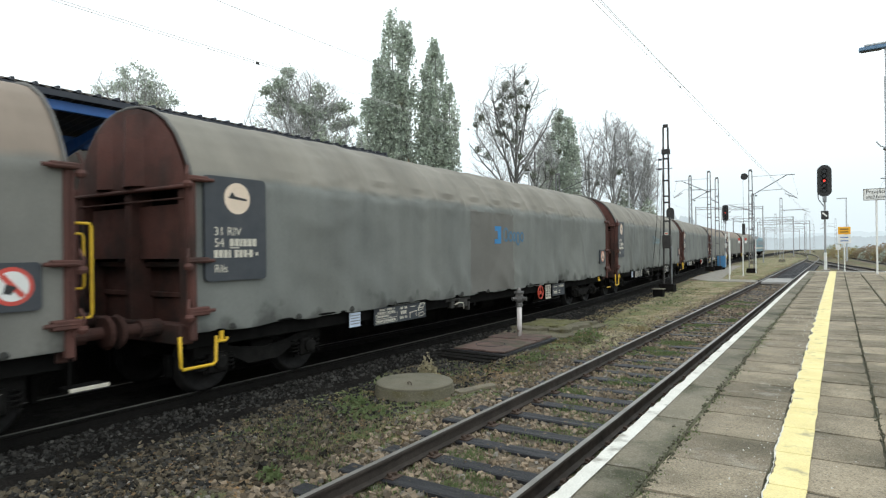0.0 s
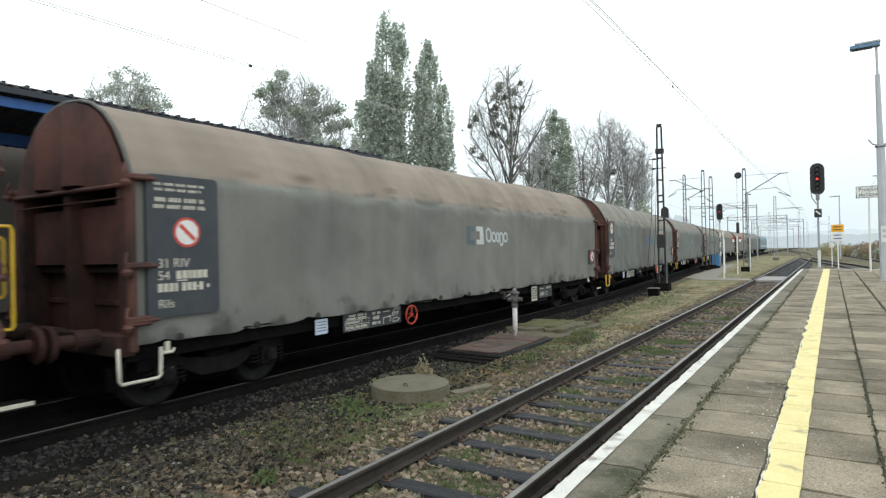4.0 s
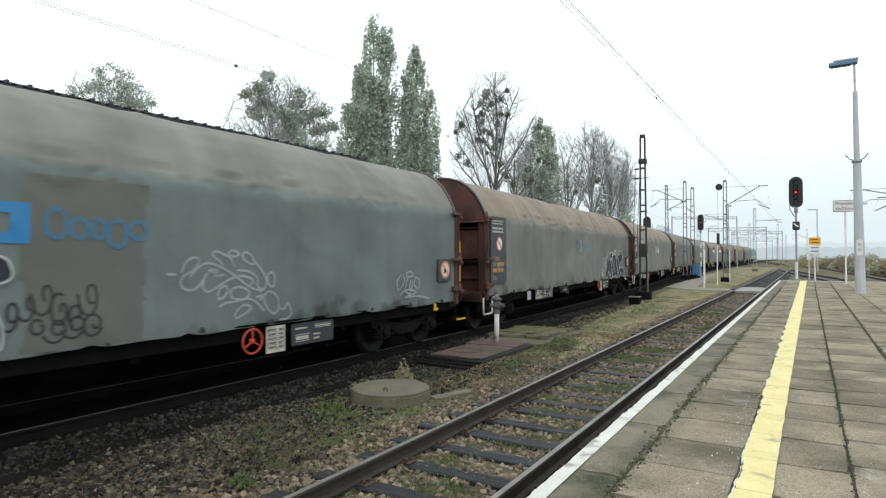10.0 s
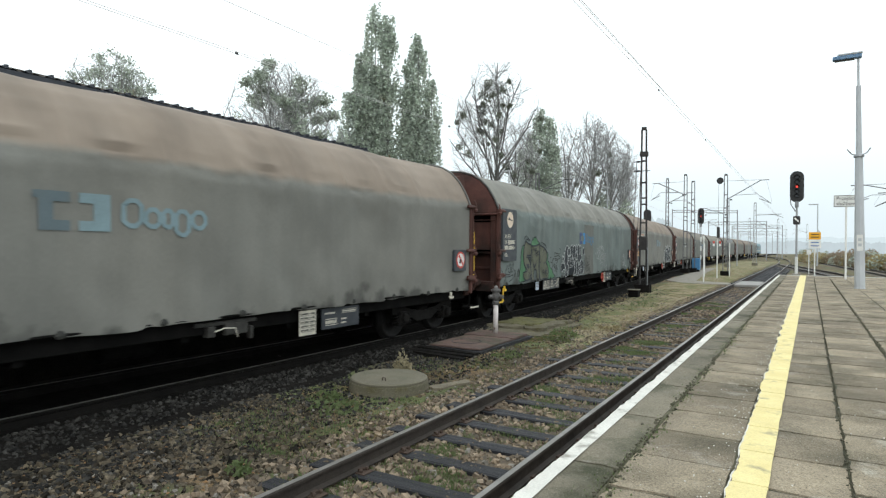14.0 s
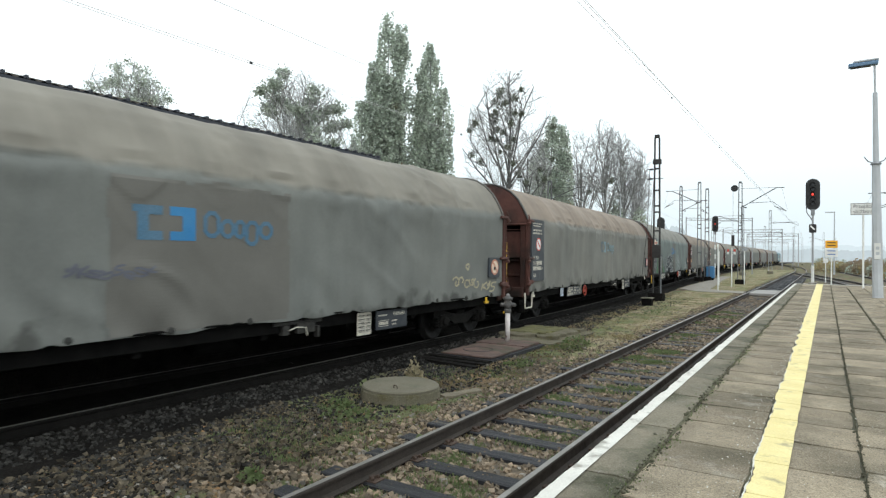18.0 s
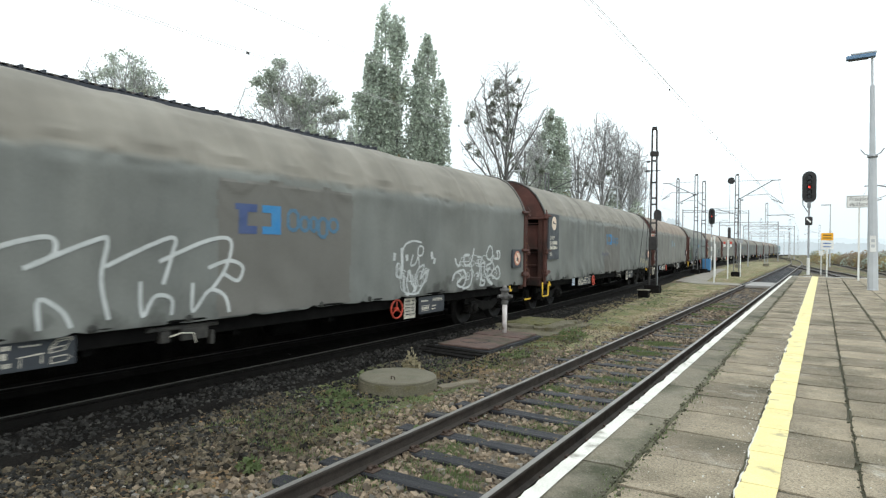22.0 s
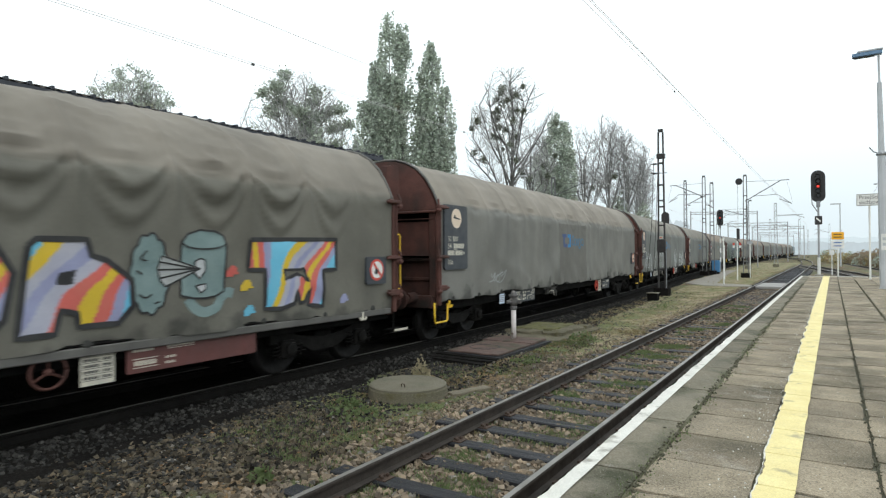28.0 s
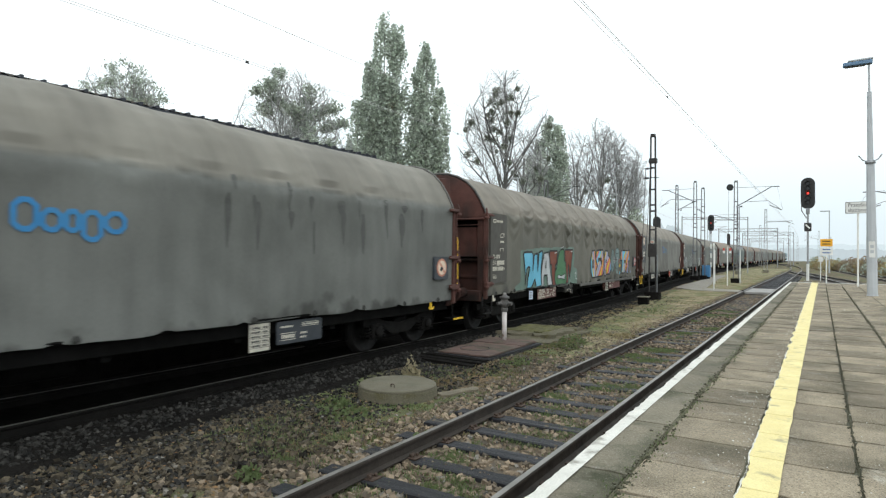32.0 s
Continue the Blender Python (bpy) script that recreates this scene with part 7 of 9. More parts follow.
# ---- what sets the wagons apart: plates, steps, lettering, paint ----
PAINT = {
    "white": surface("spray_white", (0.55, 0.57, 0.56), (0.42, 0.44, 0.43), 5, 0.8, 60, 0.1, 0.0),
    "pale": surface("spray_pale", (0.36, 0.38, 0.37), (0.27, 0.285, 0.28), 4, 0.8, 60, 0.12, 0.0),
    "ink": surface("spray_ink", (0.018, 0.024, 0.03), (0.028, 0.034, 0.042), 4, 0.75, 60, 0.15, 0.0),
    "black": surface("spray_black", (0.02, 0.02, 0.022), (0.035, 0.035, 0.035), 4, 0.75, 60, 0.15, 0.0),
    "blue": surface("logo_blue", (0.03, 0.2, 0.45), (0.05, 0.22, 0.43), 3, 0.75, 60, 0.15, 0.0),
    "worn": surface("logo_worn_blue", (0.065, 0.16, 0.255), (0.095, 0.17, 0.235), 2, 0.75, 40, 0.25, 0.0),
    "navy": surface("logo_navy", (0.05, 0.08, 0.2), (0.07, 0.1, 0.2), 3, 0.75, 60, 0.15, 0.0),
    "cyan": surface("logo_faded_cyan", (0.2, 0.29, 0.32), (0.17, 0.24, 0.26), 2, 0.75, 60, 0.15, 0.0),
    "slate": surface("logo_faded_slate", (0.1, 0.14, 0.16), (0.12, 0.15, 0.16), 2, 0.75, 60, 0.15, 0.0),
    "snow": surface("logo_white", (0.55, 0.58, 0.57), (0.48, 0.5, 0.5), 3, 0.75, 60, 0.1, 0.0),
    "green": surface("spray_green", (0.065, 0.16, 0.085), (0.08, 0.2, 0.1), 3, 0.8, 60, 0.15, 0.0),
    "olive": surface("spray_olive", (0.115, 0.118, 0.08), (0.095, 0.102, 0.072), 2, 0.8, 60, 0.2, 0.0),
    "sky": surface("spray_sky", (0.12, 0.42, 0.6), (0.16, 0.48, 0.64), 2, 0.8, 60, 0.1, 0.0),
    "silver": surface("spray_silver", (0.5, 0.52, 0.53), (0.42, 0.44, 0.45), 2, 0.8, 60, 0.1, 0.0),
    "brick": surface("spray_brick", (0.2, 0.06, 0.035), (0.16, 0.05, 0.03), 2, 0.8, 60, 0.1, 0.0),
    "aqua": surface("spray_aqua", (0.16, 0.24, 0.2), (0.12, 0.17, 0.14), 1.5, 0.8, 60, 0.2, 0.0),
    "coral": surface("spray_coral", (0.6, 0.12, 0.1), (0.55, 0.14, 0.11), 3, 0.8, 60, 0.1, 0.0),
    "lilac": surface("spray_lilac", (0.26, 0.27, 0.42), (0.3, 0.32, 0.47), 3, 0.8, 60, 0.1, 0.0),
    "faint": surface("faded_ink", (0.1, 0.105, 0.14), (0.13, 0.135, 0.16), 3, 0.8, 40, 0.2, 0.0),
    "stain": surface("run_stain", (0.07, 0.071, 0.067), (0.1, 0.102, 0.095), 3, 0.8, 40, 0.2, 0.0),
    "haze": surface("spray_grey_violet", (0.36, 0.36, 0.44), (0.42, 0.42, 0.48), 3, 0.8, 60, 0.1, 0.0),
    "lemon": surface("spray_lemon", (0.65, 0.45, 0.03), (0.6, 0.42, 0.04), 3, 0.8, 60, 0.1, 0.0),
    "teal": surface("spray_teal", (0.15, 0.22, 0.22), (0.19, 0.26, 0.255), 3, 0.8, 60, 0.12, 0.0),
    "straw": surface("spray_straw", (0.42, 0.38, 0.26), (0.36, 0.32, 0.22), 3, 0.8, 60, 0.12, 0.0),
    "greenpatch": surface("repainted_green_patch", (0.125, 0.128, 0.113), (0.145, 0.148, 0.132), 0.8, 0.8, 60, 0.1, 0.05),
    "patch": surface("repainted_patch", (0.138, 0.133, 0.119), (0.156, 0.151, 0.135), 0.8, 0.8, 60, 0.1, 0.05),
    "plate": surface("plate_slate", (0.03, 0.035, 0.043), (0.042, 0.048, 0.056), 3, 0.55, 60, 0.1, 0.03),
    "label": surface("label_blue_white", (0.6, 0.68, 0.8), (0.5, 0.58, 0.72), 4, 0.55, 60, 0.08, 0.0),
    "redplate": surface("plate_red", (0.13, 0.045, 0.04), (0.1, 0.04, 0.035), 3, 0.6, 60, 0.12, 0.03),
    "rim": surface("handwheel_red", (0.55, 0.06, 0.03), (0.45, 0.06, 0.035), 4, 0.5, 60, 0.15, 0.03),
}
FADED = surface("faded_sign_red", (0.55, 0.22, 0.14), (0.48, 0.22, 0.15), 3, 0.6, 60, 0.1, 0.02)
VALVE = surface("valve_grey", (0.045, 0.042, 0.036), (0.02, 0.019, 0.017), 8, 0.7, 60, 0.25, 0.1)
AMBER = surface("amber_paint", (0.5, 0.27, 0.1), (0.42, 0.24, 0.1), 4, 0.6, 60, 0.1, 0.0)
OFF = 9.2  # metres along a wagon are counted from its rear end


def at(pts):
    return [(o - OFF, z) for o, z in pts]


def rounded(o0, o1, z0, z1, r, x0, x1, n=5):
    """A plate with rounded corners standing on the wagon's side."""
    ring = []
    for cy, cz, a0 in ((o1 - r, z1 - r, 0), (o0 + r, z1 - r, 90), (o0 + r, z0 + r, 180), (o1 - r, z0 + r, 270)):
        for i in range(n):
            a = radians(a0 + 90 * i / (n - 1))
            ring.append((cy + r * math.cos(a) - OFF, cz + r * math.sin(a)))
    m = len(ring)
    return Geo().add([(x0, y, z) for y, z in ring] + [(x1, y, z) for y, z in ring], [tuple(range(m))[::-1], tuple(range(m, 2 * m))] + [(i, (i + 1) % m, m + (i + 1) % m, m + i) for i in range(m)])


def disc(o, z, r, x, t=0.004):
    return Geo().lathe([(r, 0), (r, t)], (x, o - OFF, z), "x", 24)


def bars(w, rows, x, o0, material, parent, name="writing_bar"):
    for z, h, pieces in rows:
        gg = Geo()
        for a, b in pieces:
            gg.box(x, x + 0.003, o0 + a - OFF, o0 + b - OFF, z - h / 2, z + h / 2)
        part(name, gg, material, parent)


def number_panel(w, kind):
    """The slate panel at the rear: dial, wagon marks; digits shown as bars."""
    ob, x = w["ob"], 1.5
    z0, z1 = (1.66, 3.13) if kind == "dial" else (1.28, 3.12)
    p = part("number_panel", rounded(0.28, 1.34, z0, z1, 0.07, 1.43, x), PANEL if kind != "plain" else PANELB, ob, "dark number panel")
    ink = CREAM if kind != "amber" else AMBER
    base = z0 + 0.14
    if kind == "dial":
        part("dial", disc(0.82, 2.83, 0.225, x), TAN, p, "tan warning disc")
        part("dial_mark", Geo().add([(x + 0.006, 0.66 - OFF, 2.83), (x + 0.006, 0.98 - OFF, 2.8), (x + 0.006, 0.98 - OFF, 2.83), (x + 0.006, 0.78 - OFF, 2.86), (x + 0.006, 0.73 - OFF, 2.92)], [(0, 1, 2, 3, 4)]), INK, p)
        base = 1.8
    elif kind in ("lines", "amber"):
        part("dial", disc(0.85, 2.38, 0.2, x), BANRED, p, "red-ringed warning disc")
        part("dial_face", disc(0.85, 2.38, 0.165, x + 0.004), WHITE, p)
        part("dial_bar", Geo().add([(x + 0.01, 0.72 - OFF, 2.46), (x + 0.01, 0.76 - OFF, 2.5), (x + 0.01, 0.98 - OFF, 2.3), (x + 0.01, 0.94 - OFF, 2.26)], [(0, 1, 2, 3)]), BANRED, p)
        words = lambda a, b, n, gap: tuple((a + (b - a) * i / n, a + (b - a) * (i + 1) / n - gap) for i in range(n) if i % 6 != 4)
        bars(w, [(3.0, 0.035, words(0.1, 0.85, 26, 0.01)), (2.93, 0.035, words(0.12, 0.8, 24, 0.01)), (2.8, 0.055, words(0.12, 0.84, 19, 0.012)), (2.71, 0.05, words(0.1, 0.86, 20, 0.012))], x, 0.28, CREAM, p)
        base = 1.42
    else:
        bars(w, [(2.92, 0.09, ((0.16, 0.2), (0.3, 0.34))), (2.96, 0.02, ((0.16, 0.34),)), (2.88, 0.02, ((0.16, 0.34),)), (2.92, 0.06, ((0.4, 0.46), (0.48, 0.54), (0.56, 0.6), (0.62, 0.68), (0.7, 0.76))), (2.6, 0.016, ((0.66, 0.86),)), (2.5, 0.016, ((0.62, 0.82),)), (2.55, 0.085, ((0.62, 0.64), (0.8, 0.82), (0.86, 0.875))), (2.38, 0.05, ((0.62, 0.86),)), (2.2, 0.016, ((0.6, 0.86),)), (2.16, 0.07, ((0.62, 0.64), (0.82, 0.84)))], x, 0.28, CREAM, p)
        base = 1.42
    m = lambda o, z: Matrix.Translation((x + 0.001, o - OFF, z)) @ pose(0, 0, 0, 90, 0, 90)
    lettering("writing", "31 RIV", ink, p, 0.17, m(0.42, base + 0.5), "pale lettering")
    lettering("writing", "54", ink, p, 0.17, m(0.42, base + 0.34), "pale lettering")
    bars(w, [(base + 0.4, 0.11, ((0.4, 0.47), (0.49, 0.56), (0.575, 0.615), (0.63, 0.7), (0.715, 0.785), (0.8, 0.87))), (base + 0.325, 0.016, ((0.4, 0.56),)), (base + 0.24, 0.11, ((0.14, 0.2), (0.22, 0.28), (0.3, 0.36), (0.38, 0.42), (0.48, 0.54), (0.56, 0.62), (0.64, 0.7), (0.74, 0.8))), (base + 0.235, 0.02, ((0.705, 0.735),)), (base + 0.235, 0.05, ((0.86, 0.9),))], x, 0.28, ink, p)
    lettering("writing", "Rils", ink, p, 0.16, m(0.42, base - 0.02), "pale lettering")


def front_sign(w, ring):
    """The small warning disc on a dark square near the front end."""
    x = 1.49
    p = part("warning_plate", rounded(17.42, 18.0, 1.46, 1.98, 0.05, 1.42, x), PANEL, w["ob"], "dark square plate with a warning disc")
    part("ring", disc(17.72, 1.73, 0.205, x), BANRED if ring == "red" else FADED, p)
    part("disc", disc(17.72, 1.73, 0.16, x + 0.004), WHITE if ring == "red" else TAN, p)
    part("mark", Geo().add([(x + 0.012, 17.6 - OFF, 1.83), (x + 0.012, 17.64 - OFF, 1.87), (x + 0.012, 17.84 - OFF, 1.64), (x + 0.012, 17.8 - OFF, 1.6)], [(0, 1, 2, 3)]), BANRED if ring == "red" else FADED, p)
    part("pictogram", Geo().add([(x + 0.014, 17.63 - OFF, 1.66), (x + 0.014, 17.7 - OFF, 1.64), (x + 0.014, 17.76 - OFF, 1.72), (x + 0.014, 17.66 - OFF, 1.76)], [(0, 1, 2, 3)]), INK, p)


def running_gear(w, step, wheel, plate):
    """Steps, hooks, labels and data plates under the hem."""
    ob = w["ob"]
    c = {"yellow": YELLOW, "cream": CREAM, "dark": WHEEL}[step]
    yy = lambda o: o - OFF
    part("footstep", Geo().tube([(1.44, yy(-0.08), 0.95), (1.44, yy(-0.07), 0.55), (1.44, yy(-0.04), 0.51), (1.44, yy(0.43), 0.51), (1.44, yy(0.47), 0.55), (1.44, yy(0.48), 0.9)], 0.023, 8), c, ob, step + " tubular footstep", True)
    for o in (0.57, 17.35):
        part("rope_hook", Geo().box(1.42, 1.46, yy(o) - 0.03, yy(o) + 0.03, 0.83, 0.96, 0.008).tube([(1.45, yy(o) - 0.09, 0.86), (1.46, yy(o) - 0.06, 0.82), (1.46, yy(o) + 0.06, 0.82), (1.45, yy(o) + 0.09, 0.86)], 0.02, 6), c if step != "dark" else CREAM, ob, "rope hook")
    part("shunter_step", Geo().box(1.2, 1.46, yy(18.28), yy(18.72), 0.5, 0.53, 0.004), DARK, ob)
    part("step_edge", Geo().box(1.462, 1.475, yy(18.28), yy(18.72), 0.49, 0.535, 0.003), c if step != "dark" else CREAM, ob, "painted step edge")
    part("step_hanger", Geo().tube([(1.42, yy(18.32), 0.95), (1.42, yy(18.3), 0.52)], 0.018, 6), DARK, ob)
    part("handrail", Geo().tube([(1.38, yy(18.35), 2.42), (1.4, yy(18.55), 2.42), (1.4, yy(18.57), 2.38), (1.4, yy(18.57), 1.36), (1.4, yy(18.55), 1.32), (1.38, yy(18.35), 1.32)], 0.018, 8), YELLOW, ob, "yellow upright handrail", True)
    part("handrail", Geo().tube([(1.3, yy(18.35), 2.3), (1.32, yy(18.5), 2.3), (1.32, yy(18.52), 2.26), (1.32, yy(18.52), 1.7), (1.32, yy(18.5), 1.66), (1.3, yy(18.35), 1.66)], 0.016, 8), YELLOW, ob, "short handrail", True)
    lab = part("label", Geo().box(1.365, 1.375, yy(3.35), yy(3.65), 0.67, 0.93, 0.002), PAINT["label"], ob, "pale blue-white label")
    for z in (0.88, 0.83, 0.78, 0.73):
        part("writing_bar", Geo().box(1.3755, 1.378, yy(3.38), yy(3.62), z - 0.01, z + 0.01), STEEL, lab)
    d = part("data_plate", Geo().box(1.365, 1.38, yy(4.05), yy(5.8), 0.62, 0.95, 0.004), PAINT["redplate"] if plate == "red" else PAINT["plate"], ob, "data plate with pale marks")

    def chars(a, b, z, h, n, skip=5):
        """A line of small bars the size of letters."""
        gg = Geo()
        for i in range(n):
            if i % skip != skip - 1:
                gg.box(1.3805, 1.383, yy(4.05 + a + (b - a) * i / n), yy(4.05 + a + (b - a) * (i + 0.72) / n), z - h / 2, z + h / 2)
        part("writing_bar", gg, CREAM, d)

    def lines(name, rows, wide=0.012):
        """Thin ruled lines joining points."""
        gg = Geo()
        for row in rows:
            gg.tube([(1.382, yy(4.05 + a), b) for a, b in row], wide / 2, 4)
        part(name, gg, CREAM, d)

    chars(0.16, 0.66, 0.905, 0.04, 11)
    chars(0.1, 0.7, 0.85, 0.035, 14, 7)
    lines("ruled_table", [[(0.05, 0.65), (0.72, 0.65), (0.72, 0.82), (0.05, 0.82), (0.05, 0.65)], [(0.05, 0.735), (0.72, 0.735)], [(0.3, 0.65), (0.3, 0.735)], [(0.5, 0.735), (0.5, 0.82)]])
    chars(0.08, 0.28, 0.69, 0.045, 4, 9)
    chars(0.34, 0.68, 0.69, 0.045, 5, 9)
    chars(0.08, 0.46, 0.78, 0.04, 7, 9)
    chars(0.83, 1.08, 0.89, 0.05, 5, 3)
    chars(0.85, 1.05, 0.8, 0.07, 3, 9)
    chars(0.82, 1.08, 0.7, 0.05, 6, 4)
    chars(1.16, 1.38, 0.89, 0.02, 6, 9)
    lines("loading_sign", [[(1.16, 0.66), (1.17, 0.77), (1.38, 0.79), (1.38, 0.68)], [(1.14, 0.77), (1.4, 0.79)]], 0.018)
    lines("loading_sign", [[(1.46, 0.78), (1.62, 0.8), (1.7, 0.92), (1.54, 0.9), (1.46, 0.78), (1.46, 0.83), (1.54, 0.93), (1.7, 0.94), (1.7, 0.9)], [(1.62, 0.8), (1.63, 0.85), (1.46, 0.83)]], 0.014)
    lines("loading_sign", [[(1.47, 0.66), (1.64, 0.67), (1.69, 0.71), (1.64, 0.74), (1.48, 0.73), (1.47, 0.66)]], 0.014)
    card = part("load_card", Geo().box(1.365, 1.378, yy(12.4), yy(12.8), 0.5, 0.93, 0.002), CREAM, ob, "white ruled load table")
    for z in (0.87, 0.8, 0.73, 0.66, 0.59):
        rule = Geo().box(1.3785, 1.381, yy(12.42), yy(12.78), z - 0.033, z - 0.027)
        for i in range(9):
            if (i * 5 + int(z * 100)) % 7:
                rule.box(1.3785, 1.381, yy(12.43 + 0.038 * i), yy(12.457 + 0.038 * i), z - 0.016, z + 0.016)
        part("rule", rule, INK, card)
    p2 = part("brake_plate", rounded(12.95, 14.95 if plate == "red" else 13.98, 0.55, 0.92, 0.03, 1.355, 1.375), PAINT["redplate"] if plate == "red" else PAINT["plate"], ob, "dark brake plate with pale marks")
    gg = Geo()
    for a, b, z, h, n in ((0.08, 0.36, 0.83, 0.03, 8), (0.55, 0.95, 0.84, 0.025, 11), (0.55, 0.95, 0.87, 0.008, 1), (0.55, 0.95, 0.81, 0.008, 1), (0.1, 0.4, 0.67, 0.06, 6), (0.08, 0.42, 0.725, 0.01, 1), (0.08, 0.42, 0.615, 0.01, 1), (0.52, 0.68, 0.7, 0.03, 4), (0.52, 0.66, 0.63, 0.03, 4)):
        for i in range(n):
            gg.box(1.3755, 1.378, yy(12.95 + a + (b - a) * i / n), yy(12.95 + a + (b - a) * (i + (0.75 if n > 1 else 1)) / n), z - h / 2, z + h / 2)
    part("writing", gg, CREAM, p2)
    if wheel:
        hw = Geo()
        n = 28
        hw.tube([(1.4, yy(wheel) + 0.19 * math.cos(6.2832 * i / n), 0.74 + 0.19 * math.sin(6.2832 * i / n)) for i in range(n + 1)], 0.017, 7)
        n = 5 if w["k"] == 5 else 3
        for k in range(n):
            a = 1.57 + k * 6.2832 / n
            hw.tube([(1.4, yy(wheel), 0.74), (1.4, yy(wheel) + 0.19 * math.cos(a), 0.74 + 0.19 * math.sin(a))], 0.013, 6)
        hw.lathe([(0.04, -0.05), (0.04, 0.02)], (1.4, yy(wheel), 0.74), "x", 12)
        part("handwheel", hw, PAINT["rim"] if plate != "red" else RED, ob, "red brake handwheel", True)
    v = 3.7 if wheel and wheel < 8 else 0.0
    part("valve", Geo().box(1.25, 1.37, yy(v + 6.88), yy(v + 7.02), 0.7, 0.86, 0.01).box(1.28, 1.36, yy(v + 7.2), yy(v + 7.62), 0.7, 0.88, 0.01).box(1.27, 1.37, yy(v + 7.66), yy(v + 7.72), 0.6, 0.8, 0.01).box(1.3, 1.34, yy(v + 6.7), yy(v + 7.8), 0.86, 0.92, 0.008), VALVE, ob)
    part("valve_lever", Geo().tube([(1.38, yy(v + 7.0), 0.78), (1.4, yy(v + 7.15), 0.82), (1.4, yy(v + 7.35), 0.8), (1.39, yy(v + 7.4), 0.66)], 0.01, 6), CREAM, ob, "small pale valve lever")


def logo(w, colours, o=8.1, z=2.2):
    """Two interlocking bracket shapes and a row of plain blocks for the brand."""
    ob = w["ob"]
    for (name, shape), c in zip((("left", [(0, 0), (0.34, 0), (0.34, 0.13), (0.17, 0.13), (0.17, 0.32), (0.34, 0.32), (0.34, 0.45), (-0.06, 0.45), (-0.06, 0.36), (0, 0.36)]), ("right", [(0.44, 0), (0.82, 0), (0.82, 0.45), (0.44, 0.45), (0.44, 0.33), (0.62, 0.33), (0.62, 0.13), (0.44, 0.13)])), colours):
        gg = Geo()
        fill(gg, w, at([(o + a, z + b) for a, b in shape]), 0.013, 0.03)
        part("logo_mark", gg, PAINT[c], ob, "printed logo bracket")
    for a, b, c, d in ((0.98, 1.2, 0.08, 0.4), (1.26, 1.45, 0.08, 0.3), (1.51, 1.64, 0.08, 0.3), (1.7, 1.9, -0.02, 0.3), (1.96, 2.18, 0.08, 0.3)):
        e = (b - a) * 0.3
        ring = [(a + e, c), (b - e, c), (b, c + e), (b, d - e), (b - e, d), (a + e, d), (a, d - e), (a, c + e), (a + e, c), ]
        gg = Geo()
        strip(gg, w, at([(o + p, z + q) for p, q in ring]), 0.065, 0.014)
        part("logo_block", gg, PAINT[colours[2]], ob, "plain printed block")


def patch(w, o0, o1, z0, z1):
    gg = Geo()
    ring = []
    for (a, b), (c, d) in zip(((o0, z0), (o1, z0), (o1, z1), (o0, z1)), ((o1, z0), (o1, z1), (o0, z1), (o0, z0))):
        n = max(2, int(abs(c - a + d - b) / 0.12))
        for i in range(n):
            p, q = a + (c - a) * i / n, b + (d - b) * i / n
            ring.append((p + 0.09 * noise.noise((p * 1.7, q * 1.7, w["k"])) + 0.05 * noise.noise((p * 7, q * 7, 3 + w["k"])), q + (0.07 * noise.noise((p * 2.1, q * 2.1, 9 + w["k"])) if q > z0 + 0.1 else 0)))
    fill(gg, w, at(ring), lift=0.007, cell=0.0455)
    part("repainted_patch", gg, PAINT["greenpatch" if w["k"] == 3 else "patch"], w["ob"], "slightly darker repainted patch")


def strokes(w, lines, width, colour, label, lift=0.009):
    for l in lines:
        gg = Geo()
        strip(gg, w, at(smooth(l)), width, lift)
        part("graffiti_stroke", gg, PAINT[colour], w["ob"], label)


def smooth(pts):
    """A round curve through a few points."""
    if len(pts) < 3:
        return pts
    out = []
    for i in range(len(pts) - 1):
        p0, p1, p2, p3 = pts[max(i - 1, 0)], pts[i], pts[i + 1], pts[min(i + 2, len(pts) - 1)]
        for k in range(5):
            t = k / 5
            out.append(tuple(0.5 * (2 * b + (c - a) * t + (2 * a - 5 * b + 4 * c - d) * t * t + (3 * b - a - 3 * c + d) * t ** 3) for a, b, c, d in zip(p0, p1, p2, p3)))
    return out + [pts[-1]]


def letters(w, shapes, colour, rim, width, label, lift=0.012):
    """Filled letter shapes, each with an outline."""
    for s in shapes:
        gg = Geo()
        fill(gg, w, at(s), lift, 0.03)
        ob = part("graffiti_letter", gg, PAINT[colour], w["ob"], label)
        if rim:
            line = Geo()
            strip(line, w, at(s + s[:1]), width, lift + 0.006)
            part("outline", line, PAINT[rim], ob, "outline of the painted letter")


GLYPHS = [
    [(1, 0.9), (0.3, 1), (0.1, 0.7), (0.8, 0.4), (0.6, 0.05), (0, 0.1)],
    [(0.1, 0), (0.3, 0.95), (0.6, 1), (0.7, 0.6), (0.2, 0.5), (0.9, 0.05)],
    [(0, 0), (0.15, 1), (0.45, 0.35), (0.8, 1), (1, 0)],
    [(0, 0.4), (0.8, 0.5), (0.7, 0.95), (0.2, 0.8), (0.15, 0.2), (0.9, 0.1)],
    [(0.2, 1), (0.15, 0), (0.2, 0.5), (0.9, 0.9), (0.3, 0.5), (0.95, 0)],
    [(0.1, 1), (0.3, 0.5), (0.8, 1), (0.6, 0.2), (0.1, 0)],
    [(0, 0.2), (0.4, 0.7), (0.9, 0.3), (0.6, 0.1), (0.2, 0.4), (1.1, 0.9)],
]


